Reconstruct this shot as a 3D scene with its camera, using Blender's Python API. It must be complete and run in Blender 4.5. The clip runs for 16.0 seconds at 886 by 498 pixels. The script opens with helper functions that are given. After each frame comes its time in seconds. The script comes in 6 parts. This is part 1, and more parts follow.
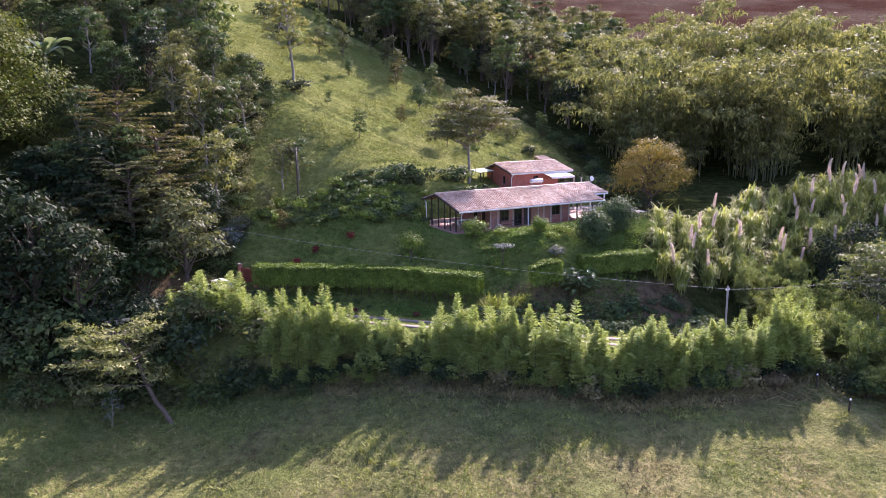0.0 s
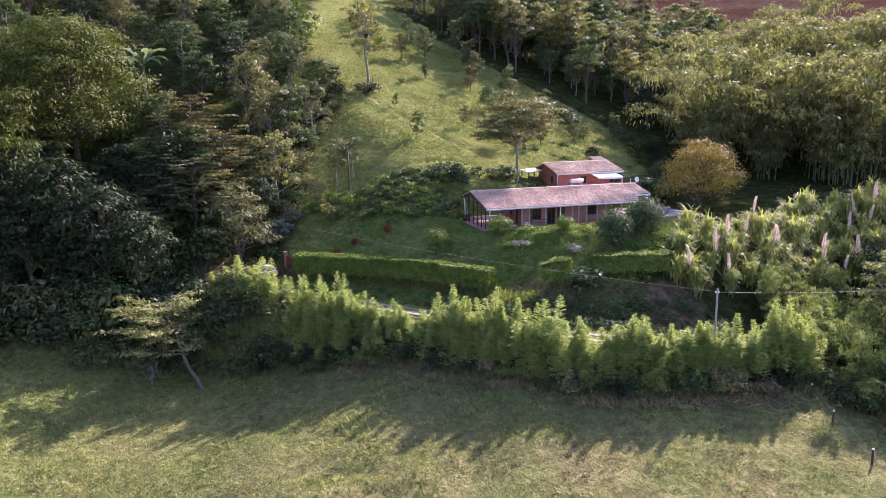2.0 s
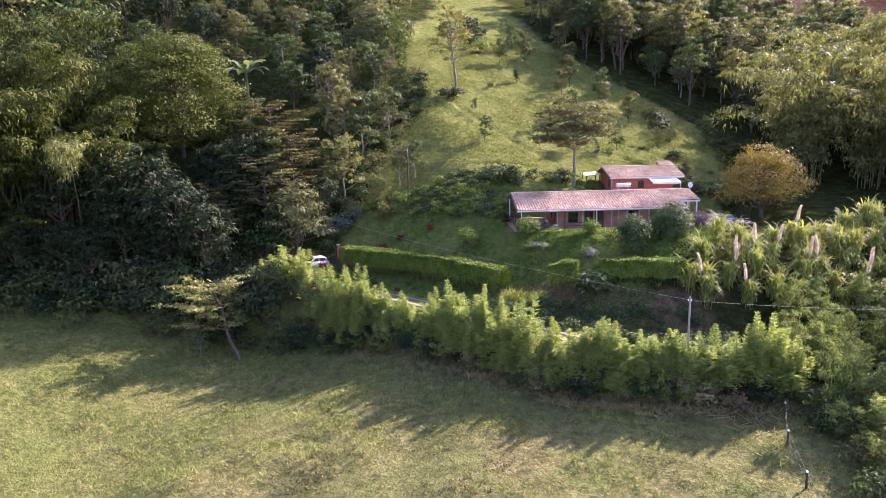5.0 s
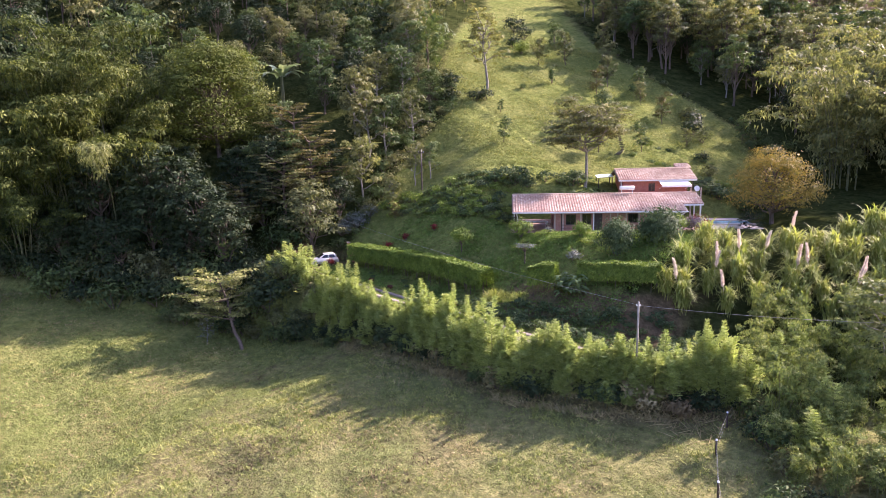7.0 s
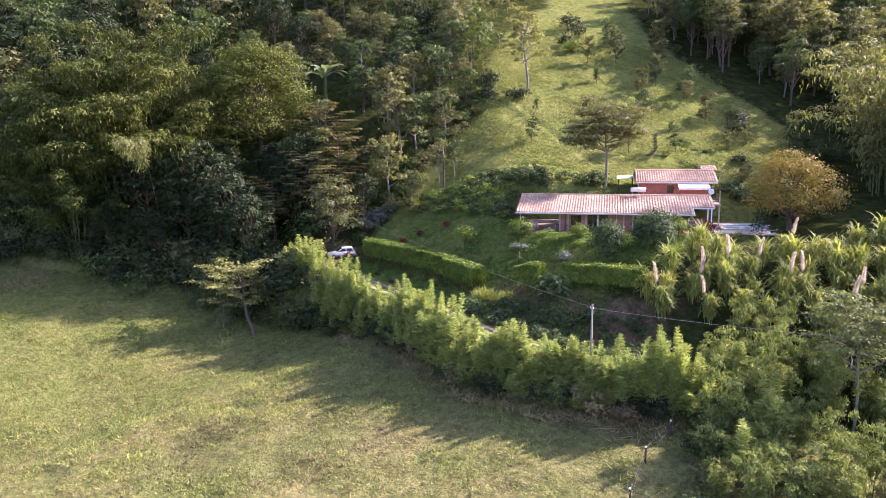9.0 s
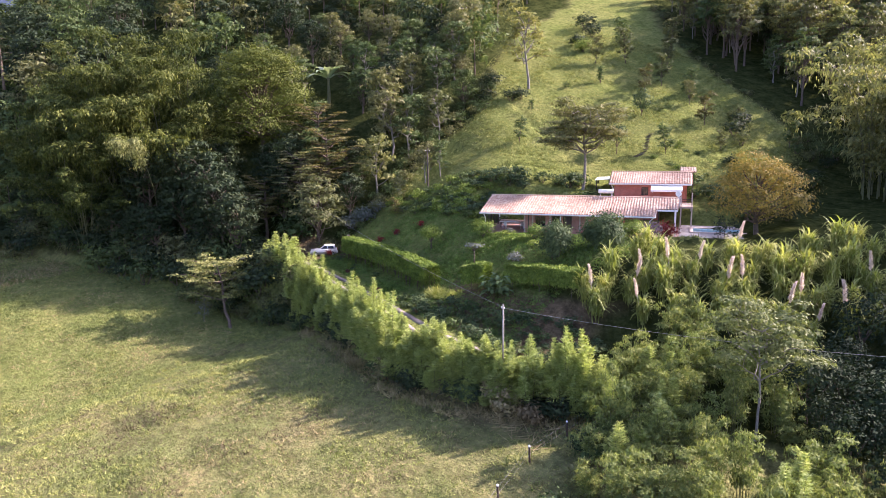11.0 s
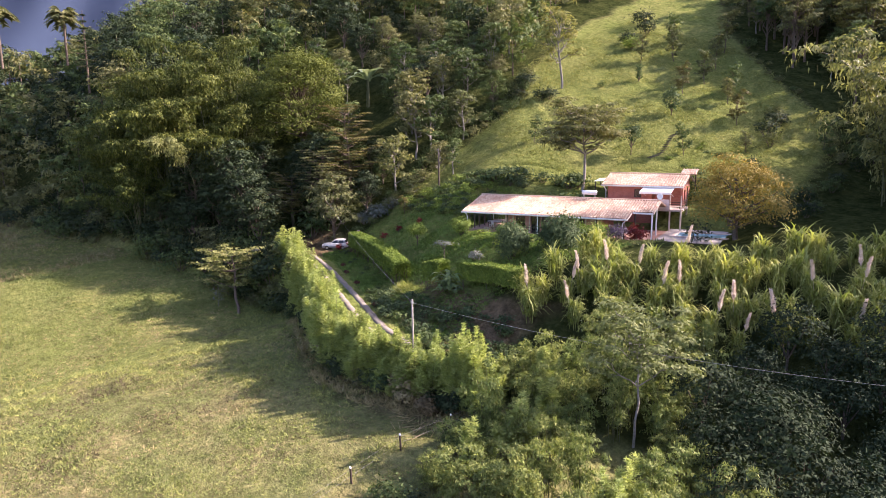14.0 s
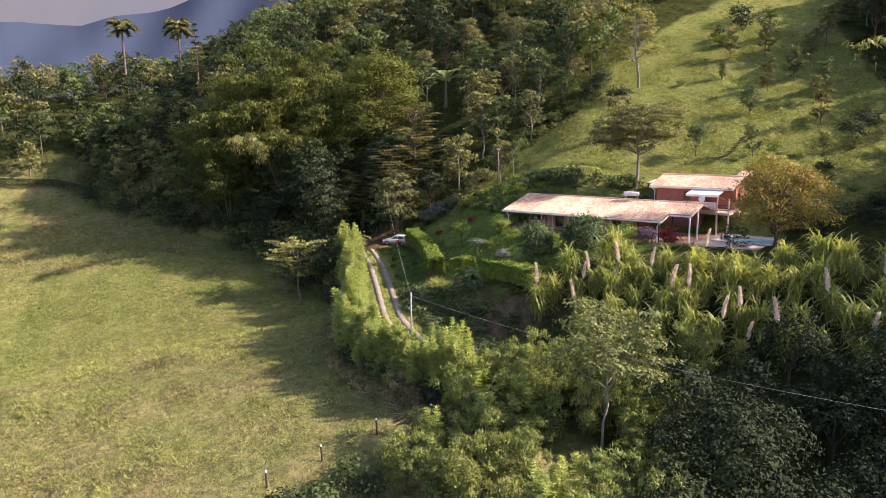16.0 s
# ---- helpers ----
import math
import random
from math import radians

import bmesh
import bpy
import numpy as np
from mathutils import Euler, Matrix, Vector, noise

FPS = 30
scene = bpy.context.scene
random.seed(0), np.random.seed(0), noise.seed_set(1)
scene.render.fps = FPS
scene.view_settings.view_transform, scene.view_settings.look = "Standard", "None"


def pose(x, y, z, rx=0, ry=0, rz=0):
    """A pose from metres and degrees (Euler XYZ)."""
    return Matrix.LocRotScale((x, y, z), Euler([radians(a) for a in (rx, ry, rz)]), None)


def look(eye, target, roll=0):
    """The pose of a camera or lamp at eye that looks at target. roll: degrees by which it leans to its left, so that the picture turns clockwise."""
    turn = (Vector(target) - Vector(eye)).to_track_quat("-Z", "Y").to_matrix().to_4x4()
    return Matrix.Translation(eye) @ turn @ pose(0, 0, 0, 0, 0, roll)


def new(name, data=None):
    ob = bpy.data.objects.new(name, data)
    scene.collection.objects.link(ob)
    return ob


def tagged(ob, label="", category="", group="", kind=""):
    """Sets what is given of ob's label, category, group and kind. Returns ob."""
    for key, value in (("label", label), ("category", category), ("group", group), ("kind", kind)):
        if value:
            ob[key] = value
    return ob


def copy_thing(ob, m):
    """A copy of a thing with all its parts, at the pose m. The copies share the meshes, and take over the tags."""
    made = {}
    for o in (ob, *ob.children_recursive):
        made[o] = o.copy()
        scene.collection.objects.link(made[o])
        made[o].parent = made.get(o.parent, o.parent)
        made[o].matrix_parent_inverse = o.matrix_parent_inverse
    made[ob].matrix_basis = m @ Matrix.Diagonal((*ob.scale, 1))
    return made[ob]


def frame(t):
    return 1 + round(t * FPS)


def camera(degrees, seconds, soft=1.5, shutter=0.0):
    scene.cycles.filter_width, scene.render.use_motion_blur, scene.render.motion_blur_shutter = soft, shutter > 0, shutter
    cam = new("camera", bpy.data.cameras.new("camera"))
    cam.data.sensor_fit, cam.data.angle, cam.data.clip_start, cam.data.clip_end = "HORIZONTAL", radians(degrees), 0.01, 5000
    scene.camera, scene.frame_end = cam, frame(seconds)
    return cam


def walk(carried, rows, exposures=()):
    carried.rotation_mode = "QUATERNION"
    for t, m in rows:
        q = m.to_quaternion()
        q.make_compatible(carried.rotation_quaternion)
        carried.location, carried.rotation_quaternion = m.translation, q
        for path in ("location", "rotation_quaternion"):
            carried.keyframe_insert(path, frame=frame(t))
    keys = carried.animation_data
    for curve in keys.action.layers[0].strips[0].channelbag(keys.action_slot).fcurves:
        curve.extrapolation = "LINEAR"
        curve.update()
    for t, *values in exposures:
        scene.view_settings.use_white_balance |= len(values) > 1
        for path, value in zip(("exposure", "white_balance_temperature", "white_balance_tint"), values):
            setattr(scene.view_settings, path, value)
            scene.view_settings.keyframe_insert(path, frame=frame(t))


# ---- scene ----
cam = camera(64.3, 16.0, 0.6)
PATH = [
    (0, (0.696, -1.955, 14.93), (0.661, 0.009, 14.558), -1.0),
    (0.5, (3.966, -2.921, 14.892), (3.836, -0.96, 14.522), -1.0),
    (1, (7.16, -3.661, 14.854), (6.937, -1.708, 14.486), -1.0),
    (1.5, (10.375, -4.185, 14.828), (10.056, -2.244, 14.462), -1.1),
    (2, (13.505, -4.478, 14.765), (13.1, -2.554, 14.401), -1.1),
    (2.5, (16.411, -4.6, 14.71), (15.954, -2.687, 14.347), -1.1),
    (3, (19.441, -4.605, 14.73), (18.95, -2.7, 14.367), -1.0),
    (3.5, (22.142, -4.504, 14.775), (21.572, -2.621, 14.414), -1.1),
    (4, (25.233, -4.158, 14.744), (24.55, -2.312, 14.388), -1.2),
    (4.5, (27.991, -3.688, 14.704), (27.219, -1.876, 14.352), -1.2),
    (4.7, (29.158, -3.415, 14.695), (28.349, -1.619, 14.344), -1.2),
    (7, (42.294, 1.043, 14.932), (41.217, 2.691, 14.584), -1.2),
    (7.5, (44.908, 2.247, 14.913), (43.761, 3.849, 14.566), -1.5),
    (8, (47.569, 3.725, 14.894), (46.377, 5.292, 14.546), -1.2),
    (10.3, (59.275, 11.739, 14.966), (57.876, 13.125, 14.617), -0.9),
    (10.5, (60.308, 12.536, 14.969), (58.902, 13.915, 14.62), -0.9),
    (11, (62.818, 14.634, 14.95), (61.395, 15.996, 14.601), -0.8),
    (11.5, (65.0, 16.557, 14.945), (63.558, 17.898, 14.596), -0.9),
    (12, (67.385, 18.591, 14.984), (65.913, 19.898, 14.634), -0.8),
    (12.5, (69.519, 20.556, 14.974), (68.007, 21.818, 14.625), -0.9),
    (13, (71.869, 22.693, 14.988), (70.325, 23.914, 14.639), -0.8),
    (13.5, (73.869, 24.754, 14.985), (72.274, 25.91, 14.637), -0.9),
    (14, (76.087, 27.092, 14.964), (74.451, 28.187, 14.616), -0.8),
    (14.5, (77.895, 29.201, 14.948), (76.208, 30.218, 14.601), -0.9),
    (15, (79.896, 31.656, 14.869), (78.167, 32.6, 14.524), -0.8),
    (15.5, (81.492, 33.734, 14.805), (79.733, 34.622, 14.462), -0.9),
    (16, (83.23, 36.243, 14.71), (81.42, 37.023, 14.368), -0.8),
]
walk(cam, [(t, look(eye, target, roll)) for t, eye, target, roll in PATH],
     [(0.0, 1.95, 5760, 43), (3.5, 2.05, 5850, 43), (7.0, 2.19, 6080, 42), (11.0, 2.15, 6020, 39), (14.0, 2.02, 6320, 37), (16.0, 1.66, 6680, 31)])

# ---------------------------------------------------------------- light
SUN_TURN, SUN_HEIGHT = 25.0, 33.0
world = bpy.data.worlds.new("world")
scene.world = world
world.use_nodes = True
wn = world.node_tree
sky = wn.nodes.new("ShaderNodeTexSky")
sky.sky_type, sky.sun_disc = "NISHITA", False
sky.sun_elevation, sky.sun_rotation = radians(SUN_HEIGHT), radians(SUN_TURN)
sky.air_density, sky.dust_density, sky.ozone_density = 1.0, 2.0, 1.0
wn.links.new(sky.outputs[0], wn.nodes["Background"].inputs[0])
wn.nodes["Background"].inputs[1].default_value = 0.12
sun_data = bpy.data.lights.new("sun", "SUN")
sun_data.energy, sun_data.angle, sun_data.color = 4.7, radians(0.6), (1.0, 0.9, 0.74)
sun = new("sun", sun_data)
TO_SUN = Vector((math.sin(radians(SUN_TURN)) * math.cos(radians(SUN_HEIGHT)),
                 math.cos(radians(SUN_TURN)) * math.cos(radians(SUN_HEIGHT)), math.sin(radians(SUN_HEIGHT))))
sun.matrix_basis = look(TO_SUN * 200, (0, 0, 0))

# ---------------------------------------------------------------- materials
def shader(name):
    m = bpy.data.materials.new(name)
    m.use_nodes = True
    nt = m.node_tree
    return m, nt, nt.nodes["Principled BSDF"]


def node(nt, kind, **inputs):
    n = nt.nodes.new(kind)
    for key, value in inputs.items():
        n.inputs[key.replace("_", " ")].default_value = value
    return n


def ramp(nt, source, stops):
    r = nt.nodes.new("ShaderNodeValToRGB")
    el = r.color_ramp.elements
    while len(el) < len(stops):
        el.new(0.5)
    for e, (p, c) in zip(el, stops):
        e.position, e.color = p, (*c, 1)
    nt.links.new(source, r.inputs[0])
    return r.outputs[0]


def mixed(nt, kind, fac, a, b):
    n = nt.nodes.new("ShaderNodeMix")
    n.data_type, n.blend_type = "RGBA", kind
    for sock, v in ((n.inputs[0], fac), (n.inputs[6], a), (n.inputs[7], b)):
        if hasattr(v, "links"):
            nt.links.new(v, sock)
        elif isinstance(v, (int, float)):
            sock.default_value = v
        else:
            sock.default_value = (*v, 1)
    return n.outputs[2]


def noise_of(nt, scale, detail=4, rough=0.6, coords="Object"):
    tc = nt.nodes.new("ShaderNodeTexCoord")
    n = node(nt, "ShaderNodeTexNoise", Scale=scale, Detail=detail, Roughness=rough)
    nt.links.new(tc.outputs[coords], n.inputs["Vector"])
    return n.outputs["Fac"]


def bump(nt, bsdf, height, strength, distance):
    b = node(nt, "ShaderNodeBump", Strength=strength, Distance=distance)
    nt.links.new(height, b.inputs["Height"])
    nt.links.new(b.outputs[0], bsdf.inputs["Normal"])


def leaf_material(name, dark, mid, light, through_light=0.35, rough=0.6, spread=1.0, glow_tint=(1.25, 1.3, 0.75)):
    """Leaves: every blade its own tint, each plant a little apart, and light passing through."""
    m, nt, bsdf = shader(name)
    dark, mid, light = (np.array((1.12 * c[0], 1.0 * c[1], 1.5 * c[2] + 0.004)) for c in (dark, mid, light))
    dark, light = tuple(0.65 * dark + 0.35 * mid), tuple(0.7 * light + 0.3 * mid)
    mid, through_light = tuple(mid), 0.8 * through_light
    geo = nt.nodes.new("ShaderNodeNewGeometry")
    info = nt.nodes.new("ShaderNodeObjectInfo")
    col = ramp(nt, geo.outputs["Random Per Island"], [(0.0, dark), (0.5, mid), (1.0, light)])
    n = noise_of(nt, 0.9, 4, 0.7)
    col = mixed(nt, "MULTIPLY", 0.8 * spread, col, ramp(nt, n, [(0.32, (0.5, 0.55, 0.5)), (0.68, (1.35, 1.3, 1.05))]))
    col = mixed(nt, "MULTIPLY", 0.8 * spread, col, ramp(nt, info.outputs["Random"], [(0.0, (0.7, 0.8, 0.75)), (0.5, (1, 1, 1)), (1.0, (1.16, 1.12, 0.95))]))
    nt.links.new(col, bsdf.inputs["Base Color"])
    bsdf.inputs["Roughness"].default_value = rough
    bsdf.inputs["Specular IOR Level"].default_value = 0.08
    tr = node(nt, "ShaderNodeBsdfTranslucent")
    glow = mixed(nt, "MULTIPLY", 1.0, col, glow_tint)
    nt.links.new(glow, tr.inputs["Color"])
    mix = nt.nodes.new("ShaderNodeMixShader")
    mix.inputs[0].default_value = through_light
    nt.links.new(bsdf.outputs[0], mix.inputs[1])
    nt.links.new(tr.outputs[0], mix.inputs[2])
    nt.links.new(mix.outputs[0], nt.nodes["Material Output"].inputs["Surface"])
    return m


def plain_material(name, a, b, scale=4.0, rough=0.8, relief=0.3, distance=0.02, metal=0.0, piece=0.0):
    """Two tones by noise at two scales, fine relief; piece: how far single pieces differ."""
    m, nt, bsdf = shader(name)
    n = noise_of(nt, scale, 6, 0.65)
    col = ramp(nt, n, [(0.3, a), (0.7, b)])
    big = noise_of(nt, scale * 0.13, 3)
    col = mixed(nt, "MULTIPLY", 0.6, col, ramp(nt, big, [(0.3, (0.7, 0.7, 0.7)), (0.7, (1.15, 1.15, 1.15))]))
    if piece:
        info = nt.nodes.new("ShaderNodeObjectInfo")
        col = mixed(nt, "MULTIPLY", piece, col, ramp(nt, info.outputs["Random"], [(0, (0.5, 0.5, 0.5)), (1, (1.4, 1.35, 1.3))]))
    nt.links.new(col, bsdf.inputs["Base Color"])
    bsdf.inputs["Roughness"].default_value = rough
    bsdf.inputs["Metallic"].default_value = metal
    if rough > 0.75:
        bsdf.inputs["Specular IOR Level"].default_value = 0.15
    if relief:
        bump(nt, bsdf, n, relief, distance)
    return m


# LEAF_DARK: deep green, lowered further to carry shade under the west bamboo.
LEAF_DARK = leaf_material("leaf_dark", (0.014, 0.028, 0.009), (0.027, 0.047, 0.014), (0.055, 0.08, 0.024), 0.22)
LEAF_MID = leaf_material("leaf_mid", (0.036, 0.068, 0.016), (0.07, 0.115, 0.029), (0.125, 0.17, 0.046), 0.3)
LEAF_OLIVE = leaf_material("leaf_olive", (0.06, 0.08, 0.024), (0.115, 0.137, 0.042), (0.19, 0.205, 0.07), 0.35)
LEAF_BAMBOO = leaf_material("leaf_bamboo", (0.075, 0.10, 0.03), (0.16, 0.185, 0.05), (0.30, 0.32, 0.10), 0.42)
LEAF_FERN = leaf_material("leaf_fern", (0.16, 0.23, 0.045), (0.285, 0.372, 0.08), (0.41, 0.488, 0.125), 0.42, 0.6, 0.6, (1.2, 1.32, 0.7))
LEAF_HEDGE = leaf_material("leaf_hedge", (0.07, 0.125, 0.015), (0.135, 0.21, 0.026), (0.235, 0.31, 0.048), 0.26)
LEAF_RUST = leaf_material("leaf_rust", (0.06, 0.066, 0.014), (0.105, 0.108, 0.024), (0.17, 0.155, 0.036), 0.35, 0.6, 0.6, (1.15, 1.2, 0.7))
LEAF_ORANGE = leaf_material("leaf_orange", (0.125, 0.14, 0.026), (0.24, 0.205, 0.036), (0.42, 0.31, 0.055), 0.3, 0.6, 0.7, (1.2, 1.2, 0.5))
LEAF_REED = leaf_material("leaf_reed", (0.12, 0.17, 0.03), (0.25, 0.31, 0.06), (0.46, 0.49, 0.15), 0.42, 0.55, 0.7, (1.25, 1.35, 0.55))
LEAF_RED = leaf_material("leaf_red", (0.09, 0.014, 0.01), (0.17, 0.03, 0.018), (0.26, 0.07, 0.045), 0.3)
LEAF_SILVER = leaf_material("leaf_silver", (0.07, 0.10, 0.06), (0.13, 0.16, 0.10), (0.21, 0.24, 0.17), 0.25)
LEAF_DEEP = leaf_material("leaf_deep", (0.03, 0.058, 0.018), (0.06, 0.10, 0.03), (0.11, 0.16, 0.05), 0.25, 0.65)
PLUME = leaf_material("plume", (0.52, 0.51, 0.30), (0.62, 0.60, 0.36), (0.70, 0.68, 0.44), 0.55, 0.8, 0.4, (1.0, 0.96, 0.9))
STRAW = leaf_material("straw", (0.14, 0.13, 0.045), (0.245, 0.225, 0.085), (0.37, 0.345, 0.145), 0.3, 0.8)
GRASS = leaf_material("grass", (0.105, 0.14, 0.028), (0.195, 0.24, 0.052), (0.325, 0.37, 0.098), 0.3, 0.7)
TURF = leaf_material("turf", (0.085, 0.125, 0.026), (0.145, 0.195, 0.044), (0.22, 0.28, 0.07), 0.3, 0.7)
DEAD_WEED = leaf_material("dead_weed", (0.085, 0.075, 0.028), (0.14, 0.12, 0.048), (0.21, 0.18, 0.08), 0.15, 0.9)
GARDEN = leaf_material("garden_blades", (0.07, 0.135, 0.022), (0.135, 0.22, 0.036), (0.22, 0.31, 0.06), 0.3, 0.7)
LEAF_BRONZE = leaf_material("leaf_bronze", (0.06, 0.025, 0.015), (0.11, 0.045, 0.025), (0.16, 0.07, 0.035), 0.25)
LAWN = leaf_material("lawn_blades", (0.095, 0.135, 0.028), (0.165, 0.205, 0.047), (0.26, 0.295, 0.08), 0.3, 0.7)
BARK = plain_material("bark", (0.06, 0.045, 0.033), (0.16, 0.125, 0.095), 6, 0.9, 0.6, 0.03)
PALE_BARK = plain_material("pale_bark", (0.13, 0.118, 0.10), (0.27, 0.25, 0.215), 5, 0.85, 0.4, 0.02)
CULM = plain_material("bamboo_culm", (0.05, 0.06, 0.02), (0.11, 0.115, 0.04), 3, 0.5, 0.1)

# ---------------------------------------------------------------- the lie of the land
def smooth(t):
    t = np.clip(t, 0, 1)
    return t * t * (3 - 2 * t)


def line_of(x, xs, ys, soft=2.5):
    """A bend through a few knots, rounded off."""
    return sum(np.interp(np.asarray(x, float) + d * soft, xs, ys) for d in (-1.5, -0.75, 0, 0.75, 1.5)) / 5


def smax(a, b, k=2.0):
    return 0.5 * (a + b + np.sqrt((a - b) ** 2 + k * k))


def smin(a, b, k=2.0):
    return -smax(-a, -b, k)


def waves(x, y, size, seed, n=5):
    r = np.random.RandomState(seed)
    z = 0
    for _ in range(n):
        a, k, p = r.uniform(0, 6.28), r.uniform(0.6, 1.7) * 6.28 / size, r.uniform(0, 6.28)
        z = z + np.sin((x * math.cos(a) + y * math.sin(a)) * k + p)
    return z / n


def patches(x, y, size, seed):
    """Irregular lumps about that size, from -1 to 1, at three scales."""
    total, weight = 0, 0
    for k in (1.0, 0.5, 0.25):
        u, v = np.asarray(x, float) / (size * k) + seed * 3.7, np.asarray(y, float) / (size * k) - seed * 1.9
        i, j = np.floor(u), np.floor(v)
        f, g = smooth(u - i), smooth(v - j)

        def corner(a, b):
            h = np.sin((i + a) * 127.1 + (j + b) * 311.7 + seed * 74.7) * 43758.5453
            return 2 * (h - np.floor(h)) - 1
        top, low = corner(0, 1) * (1 - f) + corner(1, 1) * f, corner(0, 0) * (1 - f) + corner(1, 0) * f
        total, weight = total + k * (low * (1 - g) + top * g), weight + k
    return 1.6 * total / weight


HOUSE = Vector((1.2, 80.2, 1.1))          # below the front eave's left end
AXIS = Vector((0.885, 0.466, 0)).normalized()
BACK = Vector((-AXIS.y, AXIS.x, 0))


def hedge_foot(x):
    return line_of(x, [-200, -115, -80, -66, -45, -30, -20, -9, -2, 5, 10, 15, 21, 27, 32, 40, 60, 120],
                   [10, 26, 43, 50, 56, 61, 63.5, 61.5, 59.3, 57, 55.3, 54.4, 54.8, 57, 59, 63, 72, 85], 1.2)


def road_y(x):
    return line_of(x, [-60, -40, -28, -14, 0, 15, 24, 32, 60], [80, 71.8, 69.8, 67.3, 63.8, 59.9, 60.3, 63, 76])


def road_z(x):
    return line_of(x, [-60, -28, 0, 15, 30, 50, 90], [-3.5, -4.7, -5.3, -5.8, -7.0, -10, -13])


def house_uv(x, y):
    dx, dy = x - HOUSE.x, y - HOUSE.y
    return dx * AXIS.x + dy * AXIS.y, dx * BACK.x + dy * BACK.y


def ground(x, y):
    x, y = np.asarray(x, float), np.asarray(y, float)
    field = (-9.6 - 3.8 * np.exp(-((x + 23) / 17) ** 2) + 0.10 * np.clip(y - 50, -40, 12)
             + smin(0.115 * smax(-50 - x, 0, 4), 11.0, 2) - 0.12 * smax(x - 34, 0, 4))
    shift = line_of(x, [-60, -30, -20, -8, 4, 10, 16, 22, 40, 80], [-8, -7.5, -7, -3.5, 0, 1, 2, 0, -13, -30], 3)
    front = -3.8 + 0.62 * (y + shift - 70.5)
    hill = 18.8 - 0.337 * (x + 24) + 0.28 * (y - 119)
    valley = 1.7 + 0.03 * (y - 95) + 0.25 * smax(y - 128, 0, 6)
    north = smin(front, smax(hill, valley, 3), 1.3)
    wood = field + 0.62 * np.clip(y - hedge_foot(x), 0, 200)
    north = north + smooth((-27 - x) / 10) * (smin(wood, smax(hill, valley, 3), 3) - north)
    beside = np.exp(-((y - road_y(x)) / 4.5) ** 2) * smooth((x + 62) / 15)
    in_wood_ = smooth((-25 - x) / 8)
    north = north + (1 - in_wood_) * (smax(north, road_z(x), 0.5) - north)
    north = north + in_wood_ * beside * (road_z(x) - north)
    z = field + smooth((y - hedge_foot(x)) / 3.2) * (north - field)
    u, v = house_uv(x, y)
    flat = smooth((u + 4.5) / 4) * smooth((36 - u) / 5) * smooth((v + 3.2) / 3) * smooth((15.5 - v) / 3.5)
    z = z + flat * (HOUSE.z - 0.1 - z)
    z = z + smooth((5.5 - np.hypot(x + 27, y - 74.3)) / 3) * (-4.6 - z)
    # beyond: the bare far slope, and higher country to the west
    z = smax(z, 0.5 * (y - 225) + 6 * waves(x, y, 90, 4), 6)
    z = smax(z, smin(0.8 * (-143 - x) + 0.08 * y, 25 + 0.1 * y - 0.35 * smax(-215 - x, 0, 10), 3), 3)
    z = np.minimum(z, 150 + 20 * waves(x, y, 300, 9))
    z = smin(z, 60 - 0.4 * smax(-190 - x, 0, 10) + 0.25 * np.clip(y - 100, 0, 400), 4)
    for knots_x, knots_y, deep in (((-34, -24, -16, -9, -1), (121.5, 117.0, 112.5, 109.0, 106.5), 0.55), ((-27, -18.2, -15.6, -12, -4), (86.5, 89.7, 92.2, 96.3, 103.0), 1.5),
                                   ((2, 10, 20), (124.0, 123.6, 121.0), 0.5), ((4, 12, 21), (117.2, 117.0, 114.5), 0.4), ((-26, -18, -8, 0), (141, 138, 136, 137), 0.35)):
        d = y - line_of(x, knots_x, knots_y, 1.0)
        along = smooth((x - knots_x[0]) / 3) * smooth((knots_x[-1] - x) / 3)
        z = z + deep * along * (0.55 * np.exp(-((d + 1.1) / 0.7) ** 2) - np.exp(-(d / 0.6) ** 2))
    away = smooth((np.abs(flat - 0.5) - 0.3) / 0.2) * (1 - flat)
    near_road = smooth((np.abs(y - road_y(x)) - 2) / 2)
    rough = smooth((x + 22 + 5 * waves(x, y, 20, 33)) / 10) * smooth((hedge_foot(x) - y) / 3)
    hummock = 0.55 * np.clip(patches(x, y, 6.0, 31), -0.3, 1)
    return z + away * near_road * (0.22 * waves(x, y, 9, 1) + 0.10 * waves(x, y, 3.1, 2)) + rough * hummock


def gz(x, y):
    return float(ground(x, y))


def lawn_left(y):
    return line_of(y, [60, 78, 90, 105, 117, 121, 127, 138, 152, 174, 200, 260], [-20, -26, -28, -30, -29, -33, -42, -45, -52, -57, -66, -100])


def lawn_right(y):
    return line_of(y, [60, 74, 85, 100, 108, 120, 136, 146, 152, 158, 164, 170, 178, 190, 260], [19, 20, 26, 26, 24, 23, 21, 15, 5, -4, -12, -20, -28, -38, -92])


